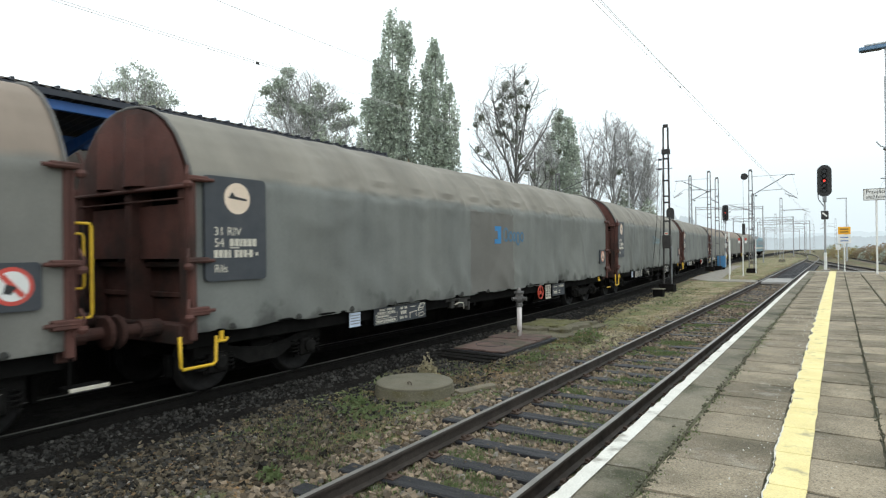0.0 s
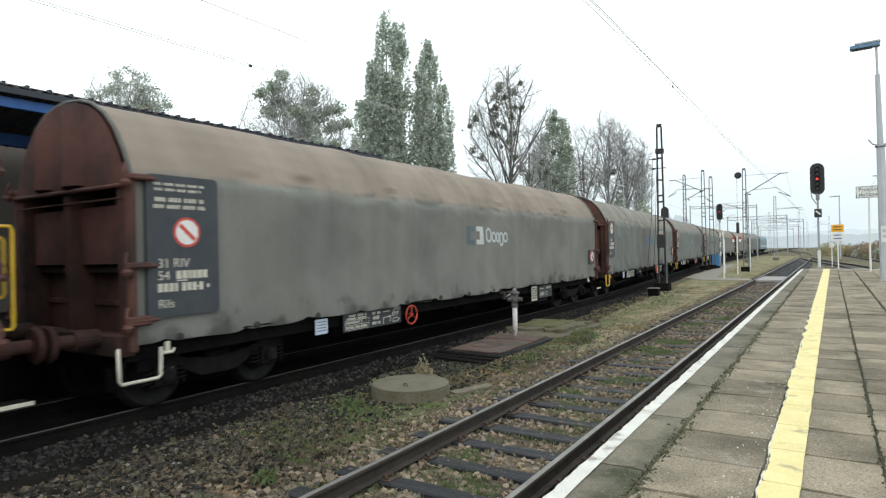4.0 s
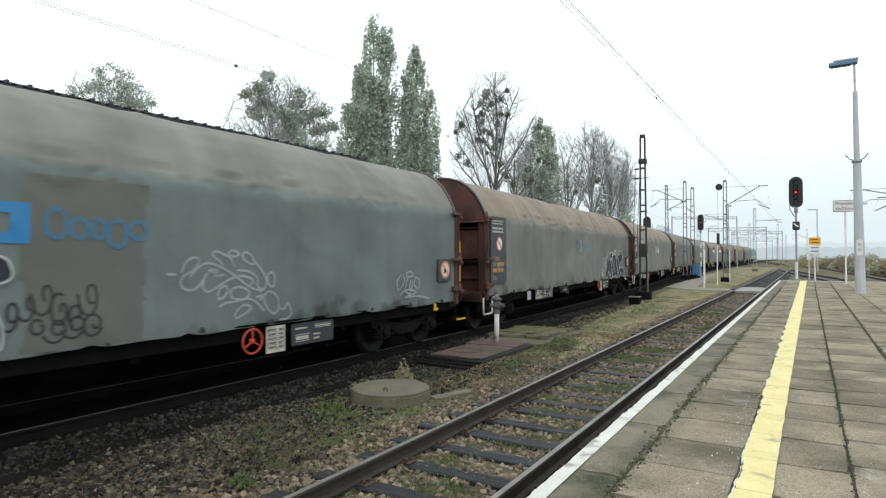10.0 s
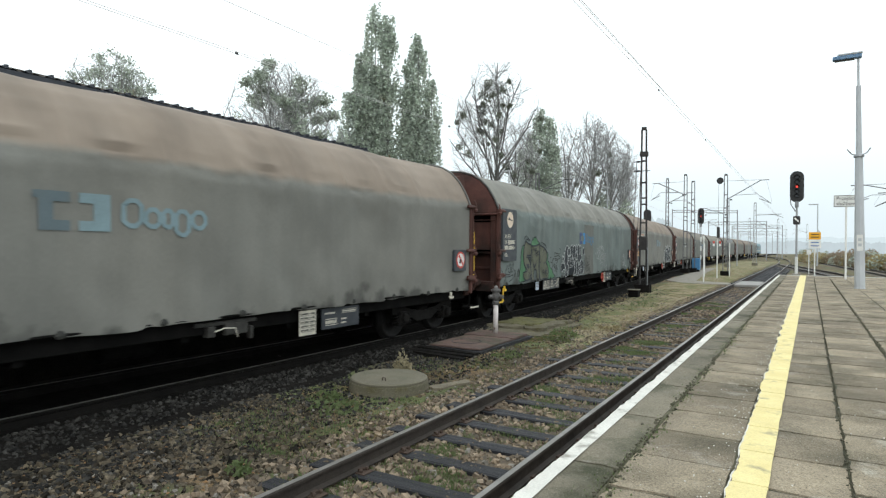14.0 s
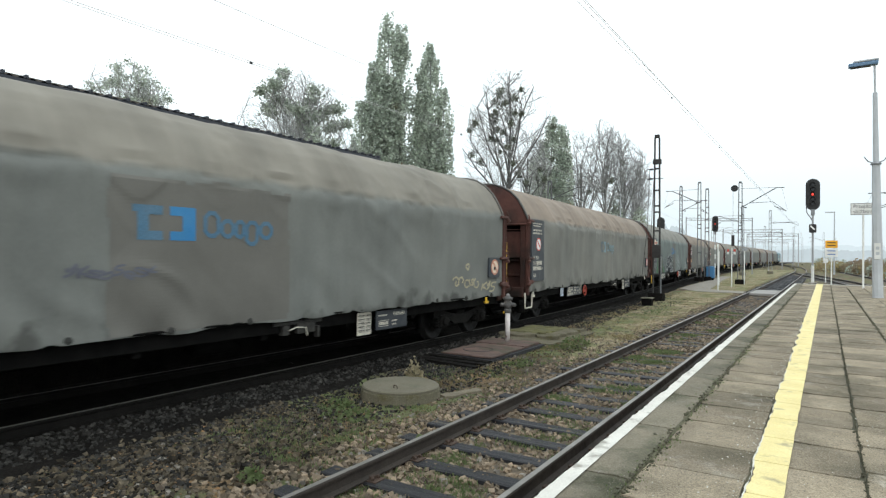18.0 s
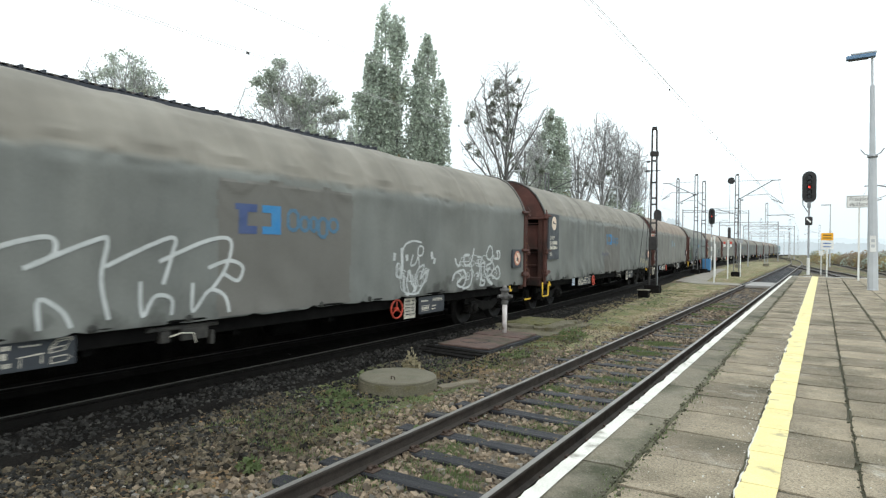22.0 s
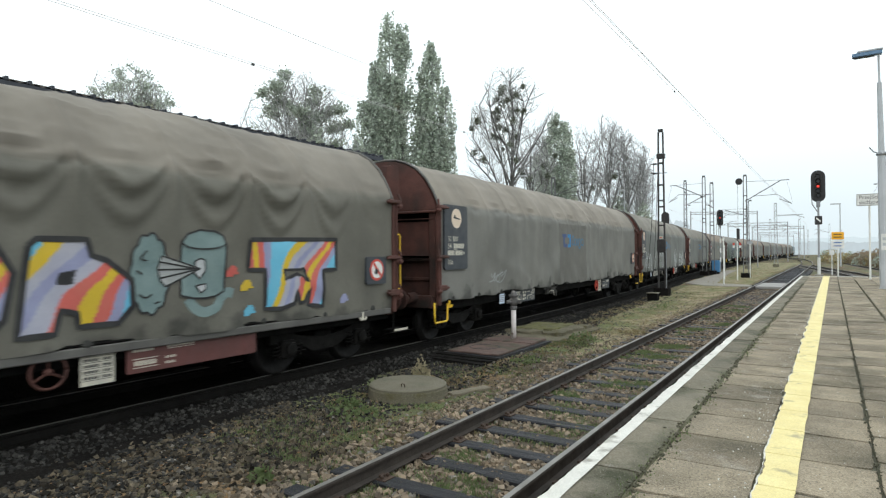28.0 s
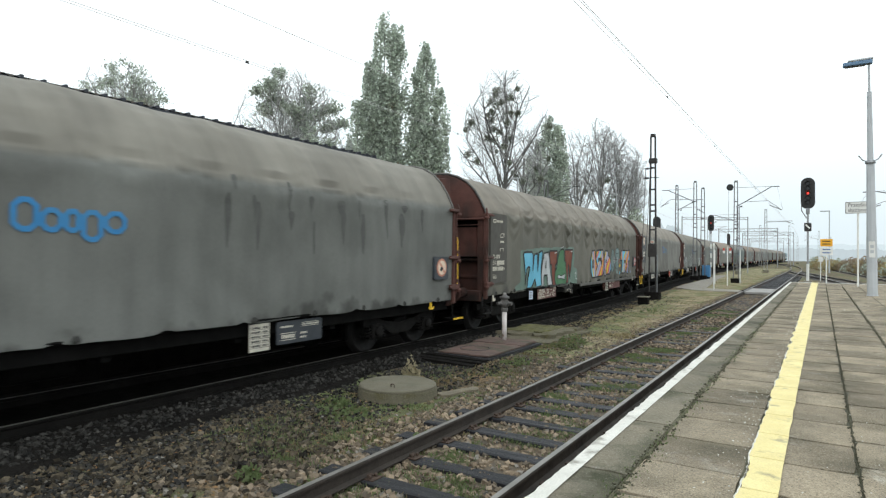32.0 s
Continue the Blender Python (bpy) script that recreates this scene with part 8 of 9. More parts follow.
def scribble(seed, o0, o1, z0, z1, n):
    """Tag strokes inside a box, one hand-drawn sign after another."""
    r, out, last = random.Random(seed), [], -1
    for i in range(n):
        c, wd = o0 + (o1 - o0) * (i + 0.5) / n, (o1 - o0) / n * r.uniform(1.0, 1.5)
        g = r.choice([k for k in range(len(GLYPHS)) if k != last])
        last = g
        lo, hi = z0 + (z1 - z0) * r.uniform(0, 0.25), z1 - (z1 - z0) * r.uniform(0, 0.3)
        lean, sag = r.uniform(0.0, 0.35), r.uniform(-0.06, 0.06)
        out.append([(c + wd * (x - 0.5 + lean * (y - 0.5)) + r.uniform(-0.02, 0.02), lo + (hi - lo) * y + sag * x) for x, y in GLYPHS[g]])
    return out


def curls(seed, o0, o1, z0, z1, n):
    """Tag strokes of round loops that run into one another along a row."""
    r, out = random.Random(seed), []
    for i in range(n):
        c, m = o0 + (o1 - o0) * (i + 0.5) / n, z0 + (z1 - z0) * r.uniform(0.3, 0.7)
        a0, turns, size = r.uniform(0, 6.28), r.choice((-1, 1)) * r.uniform(6.0, 9.5), r.uniform(0.55, 1.0)
        line = []
        for j in range(13):
            t = j / 12
            q = size * (1.0 - 0.75 * t)
            line.append((c + (o1 - o0) / n * 0.75 * q * math.cos(a0 + turns * t) + (t - 0.5) * 0.06, m + (z1 - z0) * 0.45 * q * math.sin(a0 + turns * t)))
        out.append(line)
    return out


W = {w["k"]: w for w in WAGONS}
DRESS = {
    -5: ("dial", "yellow", None, "red", "slate"), -4: ("dial", "yellow", None, "red", "slate"), -3: ("lines", "cream", None, "red", "slate"), -2: ("dial", "yellow", 12.1, "tan", "slate"), -1: ("dial", "yellow", 12.1, "tan", "slate"),
    0: ("dial", "yellow", 11.95, "tan", "slate"), 1: ("lines", "cream", 6.15, "red", "slate"), 2: ("amber", "cream", 12.12, "tan", "slate"), 3: ("dial", "yellow", 12.1, "tan", "slate"),
    4: ("lines", "cream", 6.15, "red", "slate"), 5: ("dial", "yellow", 6.13, "tan", "slate"), 6: ("dial", "yellow", 12.1, "tan", "slate"), 7: ("dial", "yellow", 12.09, "tan", "slate"), 8: ("plain", "dark", 12.05, "red", "red"), 9: ("dial", "yellow", None, "tan", "slate"),
}
TITLE = {
    "grey": "covered freight wagon with a weathered grey tarpaulin", "brown": "covered freight wagon with a dusty brown-grey tarpaulin",
    "warm": "covered freight wagon with a pale warm-grey tarpaulin", "dim": "covered freight wagon with a weathered grey tarpaulin", "green": "covered freight wagon with a grey-green graffiti-marked tarpaulin", "earth": "covered freight wagon with a wrinkled brown tarpaulin and bright graffiti",
}
for k, w in W.items():
    kind, step, wheel, ring, plate = DRESS[k]
    tagged(w["ob"], TITLE[w["tone"]] + {1: " and a white logo", 2: " and dark outlined graffiti", 6: " and white graffiti tags", 5: " hanging in creases", 9: " streaked with dark stains"}.get(k, ""))
    number_panel(w, kind)
    front_sign(w, ring)
    running_gear(w, step, wheel, plate)
for k, o, c in ((0, 8.45, ("patch", "blue", "worn")), (1, 8.5, ("slate", "snow", "snow")), (2, 8.4, ("slate", "cyan", "cyan")), (3, 8.14, ("navy", "blue", "worn")), (4, 8.3, ("slate", "cyan", "cyan")), (5, 8.05, ("worn", "blue", "worn")), (6, 8.05, ("navy", "blue", "worn")), (7, 8.1, ("navy", "blue", "worn")), (9, 8.2, ("navy", "blue", "blue")), (-1, 8.2, ("slate", "cyan", "cyan"))):
    if k in (0, 3, 5, 6, 7):
        patch(W[k], 8.9 if k == 3 else 7.7, {0: 9.95, 3: 10.3}.get(k, 10.6), 0.99, 3.0)
    logo(W[k], c, o)

# wagon 2: dark letters with white outlines
w = W[2]
letters(w, [smooth(s + s[:1]) for s in (
    [(13.07, 1.1), (13.29, 1.41), (13.46, 1.86), (13.54, 2.24), (13.64, 2.0), (13.75, 1.79), (13.88, 2.12), (14.01, 2.12), (14.11, 1.74), (14.38, 1.07), (13.94, 1.03), (13.95, 1.25), (13.77, 1.16), (13.57, 1.32), (13.48, 1.04)],
    [(14.08, 1.97), (14.15, 2.14), (14.37, 2.2), (14.51, 2.12), (14.47, 1.94), (14.18, 1.89)],
    [(14.12, 1.8), (14.5, 1.82), (14.5, 1.4), (14.42, 1.06), (14.3, 1.3)],
    [(14.53, 2.07), (15.05, 2.07), (15.19, 1.89), (15.55, 1.03), (15.14, 1.03), (15.03, 1.08), (14.62, 1.05), (14.45, 1.15), (14.6, 1.86)],
    [(15.21, 1.93), (15.45, 1.95), (15.68, 1.69), (15.71, 1.26), (15.55, 1.03), (15.3, 1.56)],
    [(15.42, 2.0), (15.73, 2.18), (16.39, 2.26), (16.61, 2.06), (16.51, 1.79), (15.88, 1.56), (16.0, 1.39), (16.64, 1.48), (17.0, 1.29), (16.95, 1.03), (16.45, 1.03), (15.72, 1.03), (15.78, 1.45), (15.66, 1.79)],
)], "ink", "white", 0.038, "dark slate letters with white outlines")
strokes(w, [[(12.9, 1.61), (12.85, 1.71), (12.95, 1.78), (13.03, 1.68), (12.92, 1.57), (12.77, 1.6), (12.75, 1.78), (12.93, 1.93), (13.11, 1.83), (13.16, 1.62), (13.35, 2.04)], [(13.16, 1.65), (13.02, 1.47), (13.05, 1.35), (13.29, 1.57)], [(14.5, 2.25), (14.64, 2.16), (14.91, 2.18), (14.88, 2.29), (15.16, 2.3), (15.13, 2.21), (14.84, 2.25)], [(16.7, 2.04), (16.83, 2.11), (16.88, 1.98), (16.72, 1.93), (16.7, 2.04)], [(14.85, 1.9), (14.95, 1.5), (14.88, 1.2)], [(16.7, 1.4), (16.82, 1.25), (16.78, 1.06)], [(15.7, 2.05), (16.1, 2.12), (16.42, 2.14)]], 0.04, "white", "white spray swirl", 0.014)
strokes(w, [[(12.38, 1.36), (12.5, 1.41), (12.43, 1.27), (12.55, 1.22), (12.47, 1.12)], [(12.6, 1.38), (12.64, 1.1)], [(12.69, 1.39), (12.84, 1.35), (12.74, 1.24), (12.92, 1.19), (12.76, 1.06), (12.99, 1.13)], [(12.62, 1.42), (12.75, 1.46)]], 0.045, "white", "small white tag")
lettering("writing", "2015", PAINT["white"], w["ob"], 0.17, Matrix.Translation((1.5, 15.95 - OFF, 1.1)) @ pose(0, 0, 0, 90, 0, 90), "white sprayed year")

# wagon 3: several tags and a green-rimmed piece
w = W[3]
letters(w, [smooth(s + s[:1]) for s in (
    [(1.79, 1.7), (1.88, 2.02), (2.11, 2.1), (2.3, 1.74), (2.2, 1.42), (2.24, 1.07), (1.89, 1.01), (1.65, 1.03), (1.72, 1.3)],
    [(2.67, 2.12), (2.76, 2.26), (2.88, 2.3), (2.95, 2.36), (3.12, 2.38), (3.2, 2.31), (3.33, 2.24), (3.56, 2.13), (3.1, 2.02)],
    [(4.0, 1.98), (4.3, 1.93), (4.48, 1.83), (4.46, 1.62), (4.6, 1.52), (4.64, 1.38), (4.82, 1.3), (4.9, 1.17), (5.1, 1.06), (4.85, 1.0), (4.38, 1.0), (4.3, 1.23), (4.1, 1.52)],
)], "green", "ink", 0.03, "green fringe of a painted piece", 0.006)
letters(w, [smooth(s + s[:1]) for s in (
    [(2.2, 2.24), (2.45, 2.16), (2.7, 2.11), (2.71, 1.82), (2.36, 1.8), (2.5, 1.68), (2.66, 1.52), (2.62, 1.16), (2.3, 1.04), (2.06, 1.08), (1.98, 1.28), (2.3, 1.33), (2.07, 1.5), (2.0, 1.84), (2.07, 2.08)],
    [(2.72, 2.1), (3.1, 2.1), (3.47, 2.12), (3.46, 1.6), (3.44, 1.02), (3.26, 1.03), (3.22, 1.3), (3.03, 1.33), (2.91, 1.03), (2.66, 1.05), (2.71, 1.49), (2.73, 1.8)],
    [(3.5, 2.12), (3.9, 2.06), (4.22, 1.96), (4.36, 1.74), (4.22, 1.56), (4.4, 1.4), (4.45, 1.22), (4.33, 1.03), (3.9, 1.01), (3.52, 1.02), (3.5, 1.55)],
)], "olive", "ink", 0.05, "olive interlocking letters with dark outlines", 0.014)
letters(w, [[(2.89, 1.58), (3.04, 1.47), (3.27, 1.63), (3.15, 1.46), (3.03, 1.37), (2.94, 1.46)], [(2.24, 1.54), (2.5, 1.53), (2.58, 1.44), (2.47, 1.37), (2.27, 1.43)]], "ink", None, 0, "dark hollow of a letter", 0.018)
strokes(w, [[(2.05, 2.3), (2.22, 2.4), (2.36, 2.34), (2.58, 2.28)], [(2.14, 2.22), (2.3, 2.3), (2.5, 2.24)], [(3.62, 2.22), (4.0, 2.16), (4.3, 2.04)], [(3.9, 2.2), (4.2, 2.12)], [(2.82, 1.98), (2.84, 1.7), (2.96, 1.52)], [(2.82, 1.98), (3.19, 1.95)], [(3.46, 1.58), (3.6, 1.57)], [(3.82, 1.72), (3.92, 1.96), (4.16, 1.96)], [(3.92, 1.52), (4.17, 1.56), (4.38, 1.42)], [(4.05, 1.28), (4.31, 1.29), (4.05, 1.25), (4.28, 1.17)], [(4.0, 1.22), (4.22, 1.08)], [(4.07, 1.32), (4.22, 1.39)], [(2.26, 1.74), (2.76, 1.72)], [(3.84, 1.3), (3.93, 1.3), (3.93, 1.22), (3.85, 1.22), (3.84, 1.3)]], 0.03, "ink", "dark accent stroke", 0.022)
for i, s in enumerate(scribble(31, 3.05, 3.5, 1.75, 2.0, 4) + scribble(32, 2.4, 2.8, 1.08, 1.35, 3)):
    strokes(w, [s], 0.02, "ink", "small dark scrawl", 0.018)
for i, s in enumerate((
    [(6.98, 1.94), (7.07, 2.11), (7.18, 2.16), (7.27, 2.12), (7.24, 1.85), (7.2, 1.65), (7.3, 1.61), (7.39, 1.33), (7.35, 1.06), (7.22, 0.99), (6.96, 0.99), (6.86, 1.11), (6.85, 1.27), (6.76, 1.41), (6.62, 1.46), (6.76, 1.6), (6.78, 1.71), (7.09, 1.78)],
    [(6.27, 1.72), (6.31, 1.95), (6.38, 2.05), (6.5, 2.12), (6.64, 2.11), (6.68, 2.01), (6.62, 1.87), (6.64, 1.77), (6.75, 1.7), (6.75, 1.6), (6.58, 1.46), (6.72, 1.41), (6.83, 1.27), (6.84, 1.08), (6.74, 0.99), (6.44, 0.98), (6.35, 1.07), (6.37, 1.27), (6.26, 1.45)],
    [(6.6, 1.88), (6.66, 1.99), (6.79, 2.05), (6.91, 2.01), (6.98, 1.91), (6.95, 1.84), (6.79, 1.76), (6.65, 1.78)],
    [(7.27, 2.09), (7.38, 2.14), (7.49, 2.1), (7.5, 1.94), (7.45, 1.69), (7.58, 1.54), (7.63, 1.27), (7.55, 1.08), (7.37, 1.02), (7.38, 1.33), (7.3, 1.63), (7.23, 1.77)],
    [(7.5, 2.13), (7.64, 2.16), (7.73, 2.07), (7.76, 1.85), (7.66, 1.63), (7.59, 1.58), (7.47, 1.69), (7.51, 1.94)],
    [(7.6, 1.57), (7.74, 1.62), (7.78, 1.49), (7.89, 1.39), (7.91, 1.18), (7.78, 1.02), (7.62, 1.0), (7.64, 1.27)],
    [(7.75, 2.1), (7.87, 2.17), (8.0, 2.13), (8.02, 1.93), (8.0, 1.77), (8.03, 2.06), (8.16, 2.14), (8.28, 2.07), (8.24, 1.79), (8.37, 1.74), (8.33, 1.61), (8.14, 1.53), (7.93, 1.48), (7.78, 1.59), (7.75, 1.8)],
    [(8.09, 1.42), (8.27, 1.55), (8.53, 1.56), (8.68, 1.35), (8.68, 1.09), (8.5, 1.01), (8.33, 1.01), (8.22, 1.13)],
    [(7.91, 1.39), (8.07, 1.39), (8.19, 1.19), (8.17, 1.04), (7.92, 0.99), (7.86, 1.07)],
    [(8.47, 1.93), (8.59, 2.06), (8.73, 2.02), (8.77, 1.83), (8.59, 1.76), (8.47, 1.79)],
    [(5.93, 1.73), (6.01, 1.75), (6.13, 1.66), (6.11, 1.58), (5.96, 1.58)],
    [(5.82, 1.4), (5.9, 1.49), (6.13, 1.47), (6.22, 1.33), (6.21, 1.27), (6.04, 1.25), (5.9, 1.17), (5.82, 1.25)],
)):
    letters(w, [smooth(s + s[:1])], "ink", "white", 0.026, "slate bubble letter with a white outline", 0.012 + 0.002 * i)
strokes(w, [[(6.48, 2.0), (6.51, 1.75), (6.57, 1.55)], [(6.81, 1.7), (6.83, 1.53), (6.91, 1.55), (6.92, 1.71)], [(6.99, 1.71), (7.01, 1.52), (7.1, 1.54), (7.11, 1.72)], [(7.3, 1.6), (7.39, 1.33), (7.35, 1.08)], [(6.85, 1.33), (6.96, 1.4), (7.12, 1.37), (7.06, 1.31), (6.89, 1.3)], [(7.23, 1.53), (7.12, 1.49), (7.24, 1.41), (7.17, 1.35)], [(6.46, 1.24), (6.55, 1.23), (6.47, 1.14), (6.59, 1.13)], [(6.62, 1.22), (6.61, 1.12)], [(6.67, 1.21), (6.74, 1.12), (6.76, 1.21)], [(7.54, 2.11), (7.57, 1.92), (7.68, 1.78)], [(7.68, 1.94), (7.55, 1.83)], [(7.92, 1.32), (7.95, 1.19), (8.07, 1.22), (8.04, 1.09)], [(6.35, 1.22), (6.28, 1.21)], [(8.2, 1.45), (8.37, 1.19), (8.48, 1.05)], [(6.1, 1.88), (6.16, 1.84), (6.22, 1.87)], [(6.1, 1.12), (6.2, 1.16)]], 0.022, "white", "white inner line", 0.042)
strokes(w, [[(5.65, 2.0), (5.75, 2.01), (5.82, 1.92), (5.75, 1.83), (5.37, 1.85), (5.16, 1.87), (5.13, 1.79), (5.18, 1.74), (5.38, 1.75), (5.6, 1.77), (5.75, 1.72), (5.74, 1.66), (5.52, 1.64), (5.22, 1.67), (5.23, 1.61), (5.45, 1.6), (5.56, 1.57), (5.49, 1.51), (5.34, 1.5)], [(5.33, 1.41), (5.47, 1.42), (5.4, 1.35), (5.32, 1.31), (5.47, 1.27)], [(5.06, 1.25), (5.24, 1.23), (5.42, 1.22)], [(5.1, 1.44), (5.18, 1.34), (5.22, 1.47), (5.26, 1.36)], [(4.8, 1.74), (4.69, 1.63), (4.81, 1.52), (5.1, 1.7), (4.92, 1.59), (4.87, 1.37), (5.17, 1.47), (5.3, 1.27), (5.43, 1.38), (5.53, 1.26)], [(0.79, 1.54), (0.65, 1.3), (0.99, 1.26)], [(0.83, 1.38), (0.95, 1.58), (0.99, 1.32), (0.84, 1.37)], [(1.08, 1.45), (1.2, 1.58), (1.18, 1.36), (1.05, 1.34), (1.11, 1.45)], [(1.26, 1.3), (1.33, 1.39), (1.4, 1.29), (1.33, 1.18), (1.26, 1.29)], [(1.55, 1.31), (1.62, 1.41), (1.68, 1.27), (1.59, 1.17), (1.55, 1.3)], [(0.33, 1.46), (0.42, 1.35), (0.52, 1.28)], [(0.51, 1.21), (0.68, 1.2), (0.57, 1.08)], [(0.74, 1.2), (0.99, 1.21), (1.15, 1.25), (1.17, 1.14), (0.9, 1.05)]], 0.028, "black", "black squiggle tag")
strokes(w, curls(3, 8.7, 9.7, 1.2, 1.78, 6) + curls(4, 8.95, 9.75, 1.1, 1.5, 4), 0.03, "black", "thin black tag")
strokes(w, [[(10.83, 1.83), (10.9, 1.98), (11.02, 2.04), (11.1, 2), (11.02, 1.87), (10.87, 1.79), (10.82, 1.69), (10.89, 1.6), (11.04, 1.6), (11.16, 1.71), (11.24, 1.82)], [(11.18, 1.73), (11.17, 1.62), (11.24, 1.55), (11.41, 1.61), (11.61, 1.71), (11.85, 1.76), (12.07, 1.69), (11.99, 1.6)], [(10.96, 1.77), (11.1, 1.91), (11.26, 1.96), (11.46, 1.9), (11.64, 1.81), (11.8, 1.71), (12.04, 1.57), (12.25, 1.51)], [(11.5, 1.93), (11.39, 2.02), (11.31, 2.09), (11.37, 2.13), (11.5, 2.09), (11.64, 2.02), (11.71, 1.9)], [(11.59, 2.09), (11.64, 2.14), (11.75, 2.13), (11.8, 2.09), (11.7, 2.05), (11.59, 2.08)], [(11.9, 1.99), (11.87, 2.08), (11.94, 2.12), (12.07, 2.04), (12.09, 1.94), (11.99, 1.95), (11.89, 2.01)], [(12.07, 2.01), (12.22, 1.86), (12.33, 1.68), (12.28, 1.54), (12.16, 1.59), (12.15, 1.72), (11.99, 1.82), (11.75, 1.85)], [(12.36, 1.76), (12.44, 1.8), (12.51, 1.73), (12.47, 1.57), (12.37, 1.63), (12.36, 1.75)], [(11.41, 1.48), (11.46, 1.59), (11.57, 1.62), (11.59, 1.53), (11.5, 1.44), (11.41, 1.45)], [(11.66, 1.46), (11.68, 1.57), (11.85, 1.59), (11.99, 1.5), (11.92, 1.41), (11.73, 1.42), (11.66, 1.47)], [(11.44, 1.32), (11.57, 1.37), (11.75, 1.38), (11.99, 1.41), (12.2, 1.29), (12.3, 1.19)], [(11.73, 1.15), (11.8, 1.26), (11.94, 1.32), (12.04, 1.26), (11.9, 1.17), (11.75, 1.12)], [(12.28, 1.44), (12.41, 1.5), (12.58, 1.39), (12.61, 1.2), (12.49, 1.14), (12.33, 1.28), (12.28, 1.42)], [(12.58, 1.26), (12.72, 1.19), (12.81, 1.29), (12.9, 1.12), (12.81, 1.03), (12.66, 1.03)], [(11.35, 1.82), (11.26, 1.86), (11.41, 1.85), (11.35, 1.77), (11.52, 1.79)], [(10.61, 1.82), (10.75, 1.81)], [(12.12, 1.42), (12.24, 1.44), (12.21, 1.37)]], 0.035, "pale", "faint white looping tag")
strokes(w, [[(16.01, 1.66), (15.88, 1.52), (15.96, 1.34), (16.12, 1.51), (16.07, 1.66)], [(16.17, 1.69), (16.34, 1.72), (16.45, 1.64), (16.23, 1.61), (16.17, 1.68)], [(16.23, 1.58), (16.17, 1.33), (16.34, 1.25), (16.41, 1.53)], [(16.51, 1.6), (16.68, 1.52), (16.64, 1.34), (16.48, 1.42), (16.51, 1.58)], [(16.01, 1.23), (16.23, 1.33), (16.56, 1.27), (16.17, 1.17), (16.62, 1.18), (17.1, 1.1)], [(16.34, 1.54), (16.3, 1.32)]], 0.035, "pale", "pale blue-white tag")

# wagon 6: white tags
w = W[6]
strokes(w, [[(4.4, 1.05), (4.5, 1.6), (4.9, 1.95), (5.45, 2.1), (5.5, 1.9), (5.2, 1.75)], [(4.55, 1.5), (4.75, 1.45), (4.9, 1.1)], [(5.35, 1.06), (5.35, 1.4), (5.6, 1.25), (5.7, 1.05)], [(5.3, 1.8), (6.0, 2.08), (6.12, 2.05), (6.05, 1.6), (6.15, 1.1)], [(6.1, 1.75), (6.95, 2.12), (6.98, 1.9), (6.85, 1.5)], [(6.55, 1.55), (6.58, 1.1), (6.75, 1.35), (6.98, 1.3), (7.0, 1.08)], [(6.8, 1.8), (7.5, 2.08), (7.92, 2.1), (7.85, 1.7), (7.6, 1.4)], [(7.3, 1.5), (7.32, 1.1), (7.55, 1.38), (7.8, 1.3), (7.88, 1.05)], [(7.55, 1.7), (7.9, 1.8), (8.14, 1.7), (8.05, 1.5), (7.8, 1.62)]], 0.055, "white", "large white looping tag")
strokes(w, [[(1.25, 1.18), (1.5, 1.5), (1.6, 1.2), (1.8, 1.48), (1.9, 1.1)], [(1.45, 1.75), (1.6, 1.95), (1.85, 1.95), (1.75, 1.7), (1.5, 1.68), (1.45, 1.78)], [(2.0, 1.3), (2.5, 1.35)], [(2.0, 1.15), (2.5, 1.18)], [(2.1, 1.65), (2.6, 1.7), (2.9, 1.62)], [(2.3, 1.95), (2.2, 1.75), (2.5, 1.8), (2.4, 1.95)], [(2.6, 1.45), (2.65, 1.1), (2.85, 1.4), (3.0, 1.05)], [(3.0, 1.55), (3.2, 1.5), (3.05, 1.3), (3.3, 1.25), (3.1, 1.05), (3.4, 1.0)], [(3.0, 1.85), (3.12, 1.88), (3.05, 1.78), (2.98, 1.84)]], 0.045, "white", "white angular tag")
strokes(w, curls(41, 1.3, 3.3, 1.25, 2.0, 7), 0.024, "white", "white looping tag")
strokes(w, [[(11.92, 1.9), (11.9, 1.74)], [(13.27, 1.92), (13.33, 1.76)], [(13.43, 1.78), (13.4, 1.65)], [(12.36, 1.86), (12.39, 1.73)], [(12.16, 2.0), (12.19, 1.65), (12.14, 1.37)]], 0.09, "white", "fat white spray stroke")
strokes(w, [[(12.14, 1.37), (12.01, 1.45), (12.03, 1.7)], [(12.59, 1.86), (12.53, 1.64), (12.68, 1.66), (12.77, 1.81), (12.83, 1.59)], [(12.79, 2.05), (12.95, 2.01), (12.92, 1.85), (12.76, 1.86), (12.77, 2.03)], [(12.25, 1.44), (12.31, 1.07), (12.42, 1.03), (12.36, 1.27), (12.47, 1.5), (12.54, 1.22)], [(12.59, 1.43), (12.65, 1.13), (12.77, 1.51), (13.01, 1.63), (12.89, 1.33), (13.11, 1.5), (13.02, 1.23), (12.83, 1.07)], [(12.54, 1.05), (12.77, 1.2), (12.63, 1.04), (12.83, 1.04)], [(12.19, 1.9), (12.3, 2.07), (12.58, 2.15), (12.88, 2.12)], [(12.25, 1.49), (12.25, 1.15), (12.42, 1.04), (12.77, 1.04), (13.08, 1.28), (13.21, 1.54)]], 0.042, "white", "white looping tag")
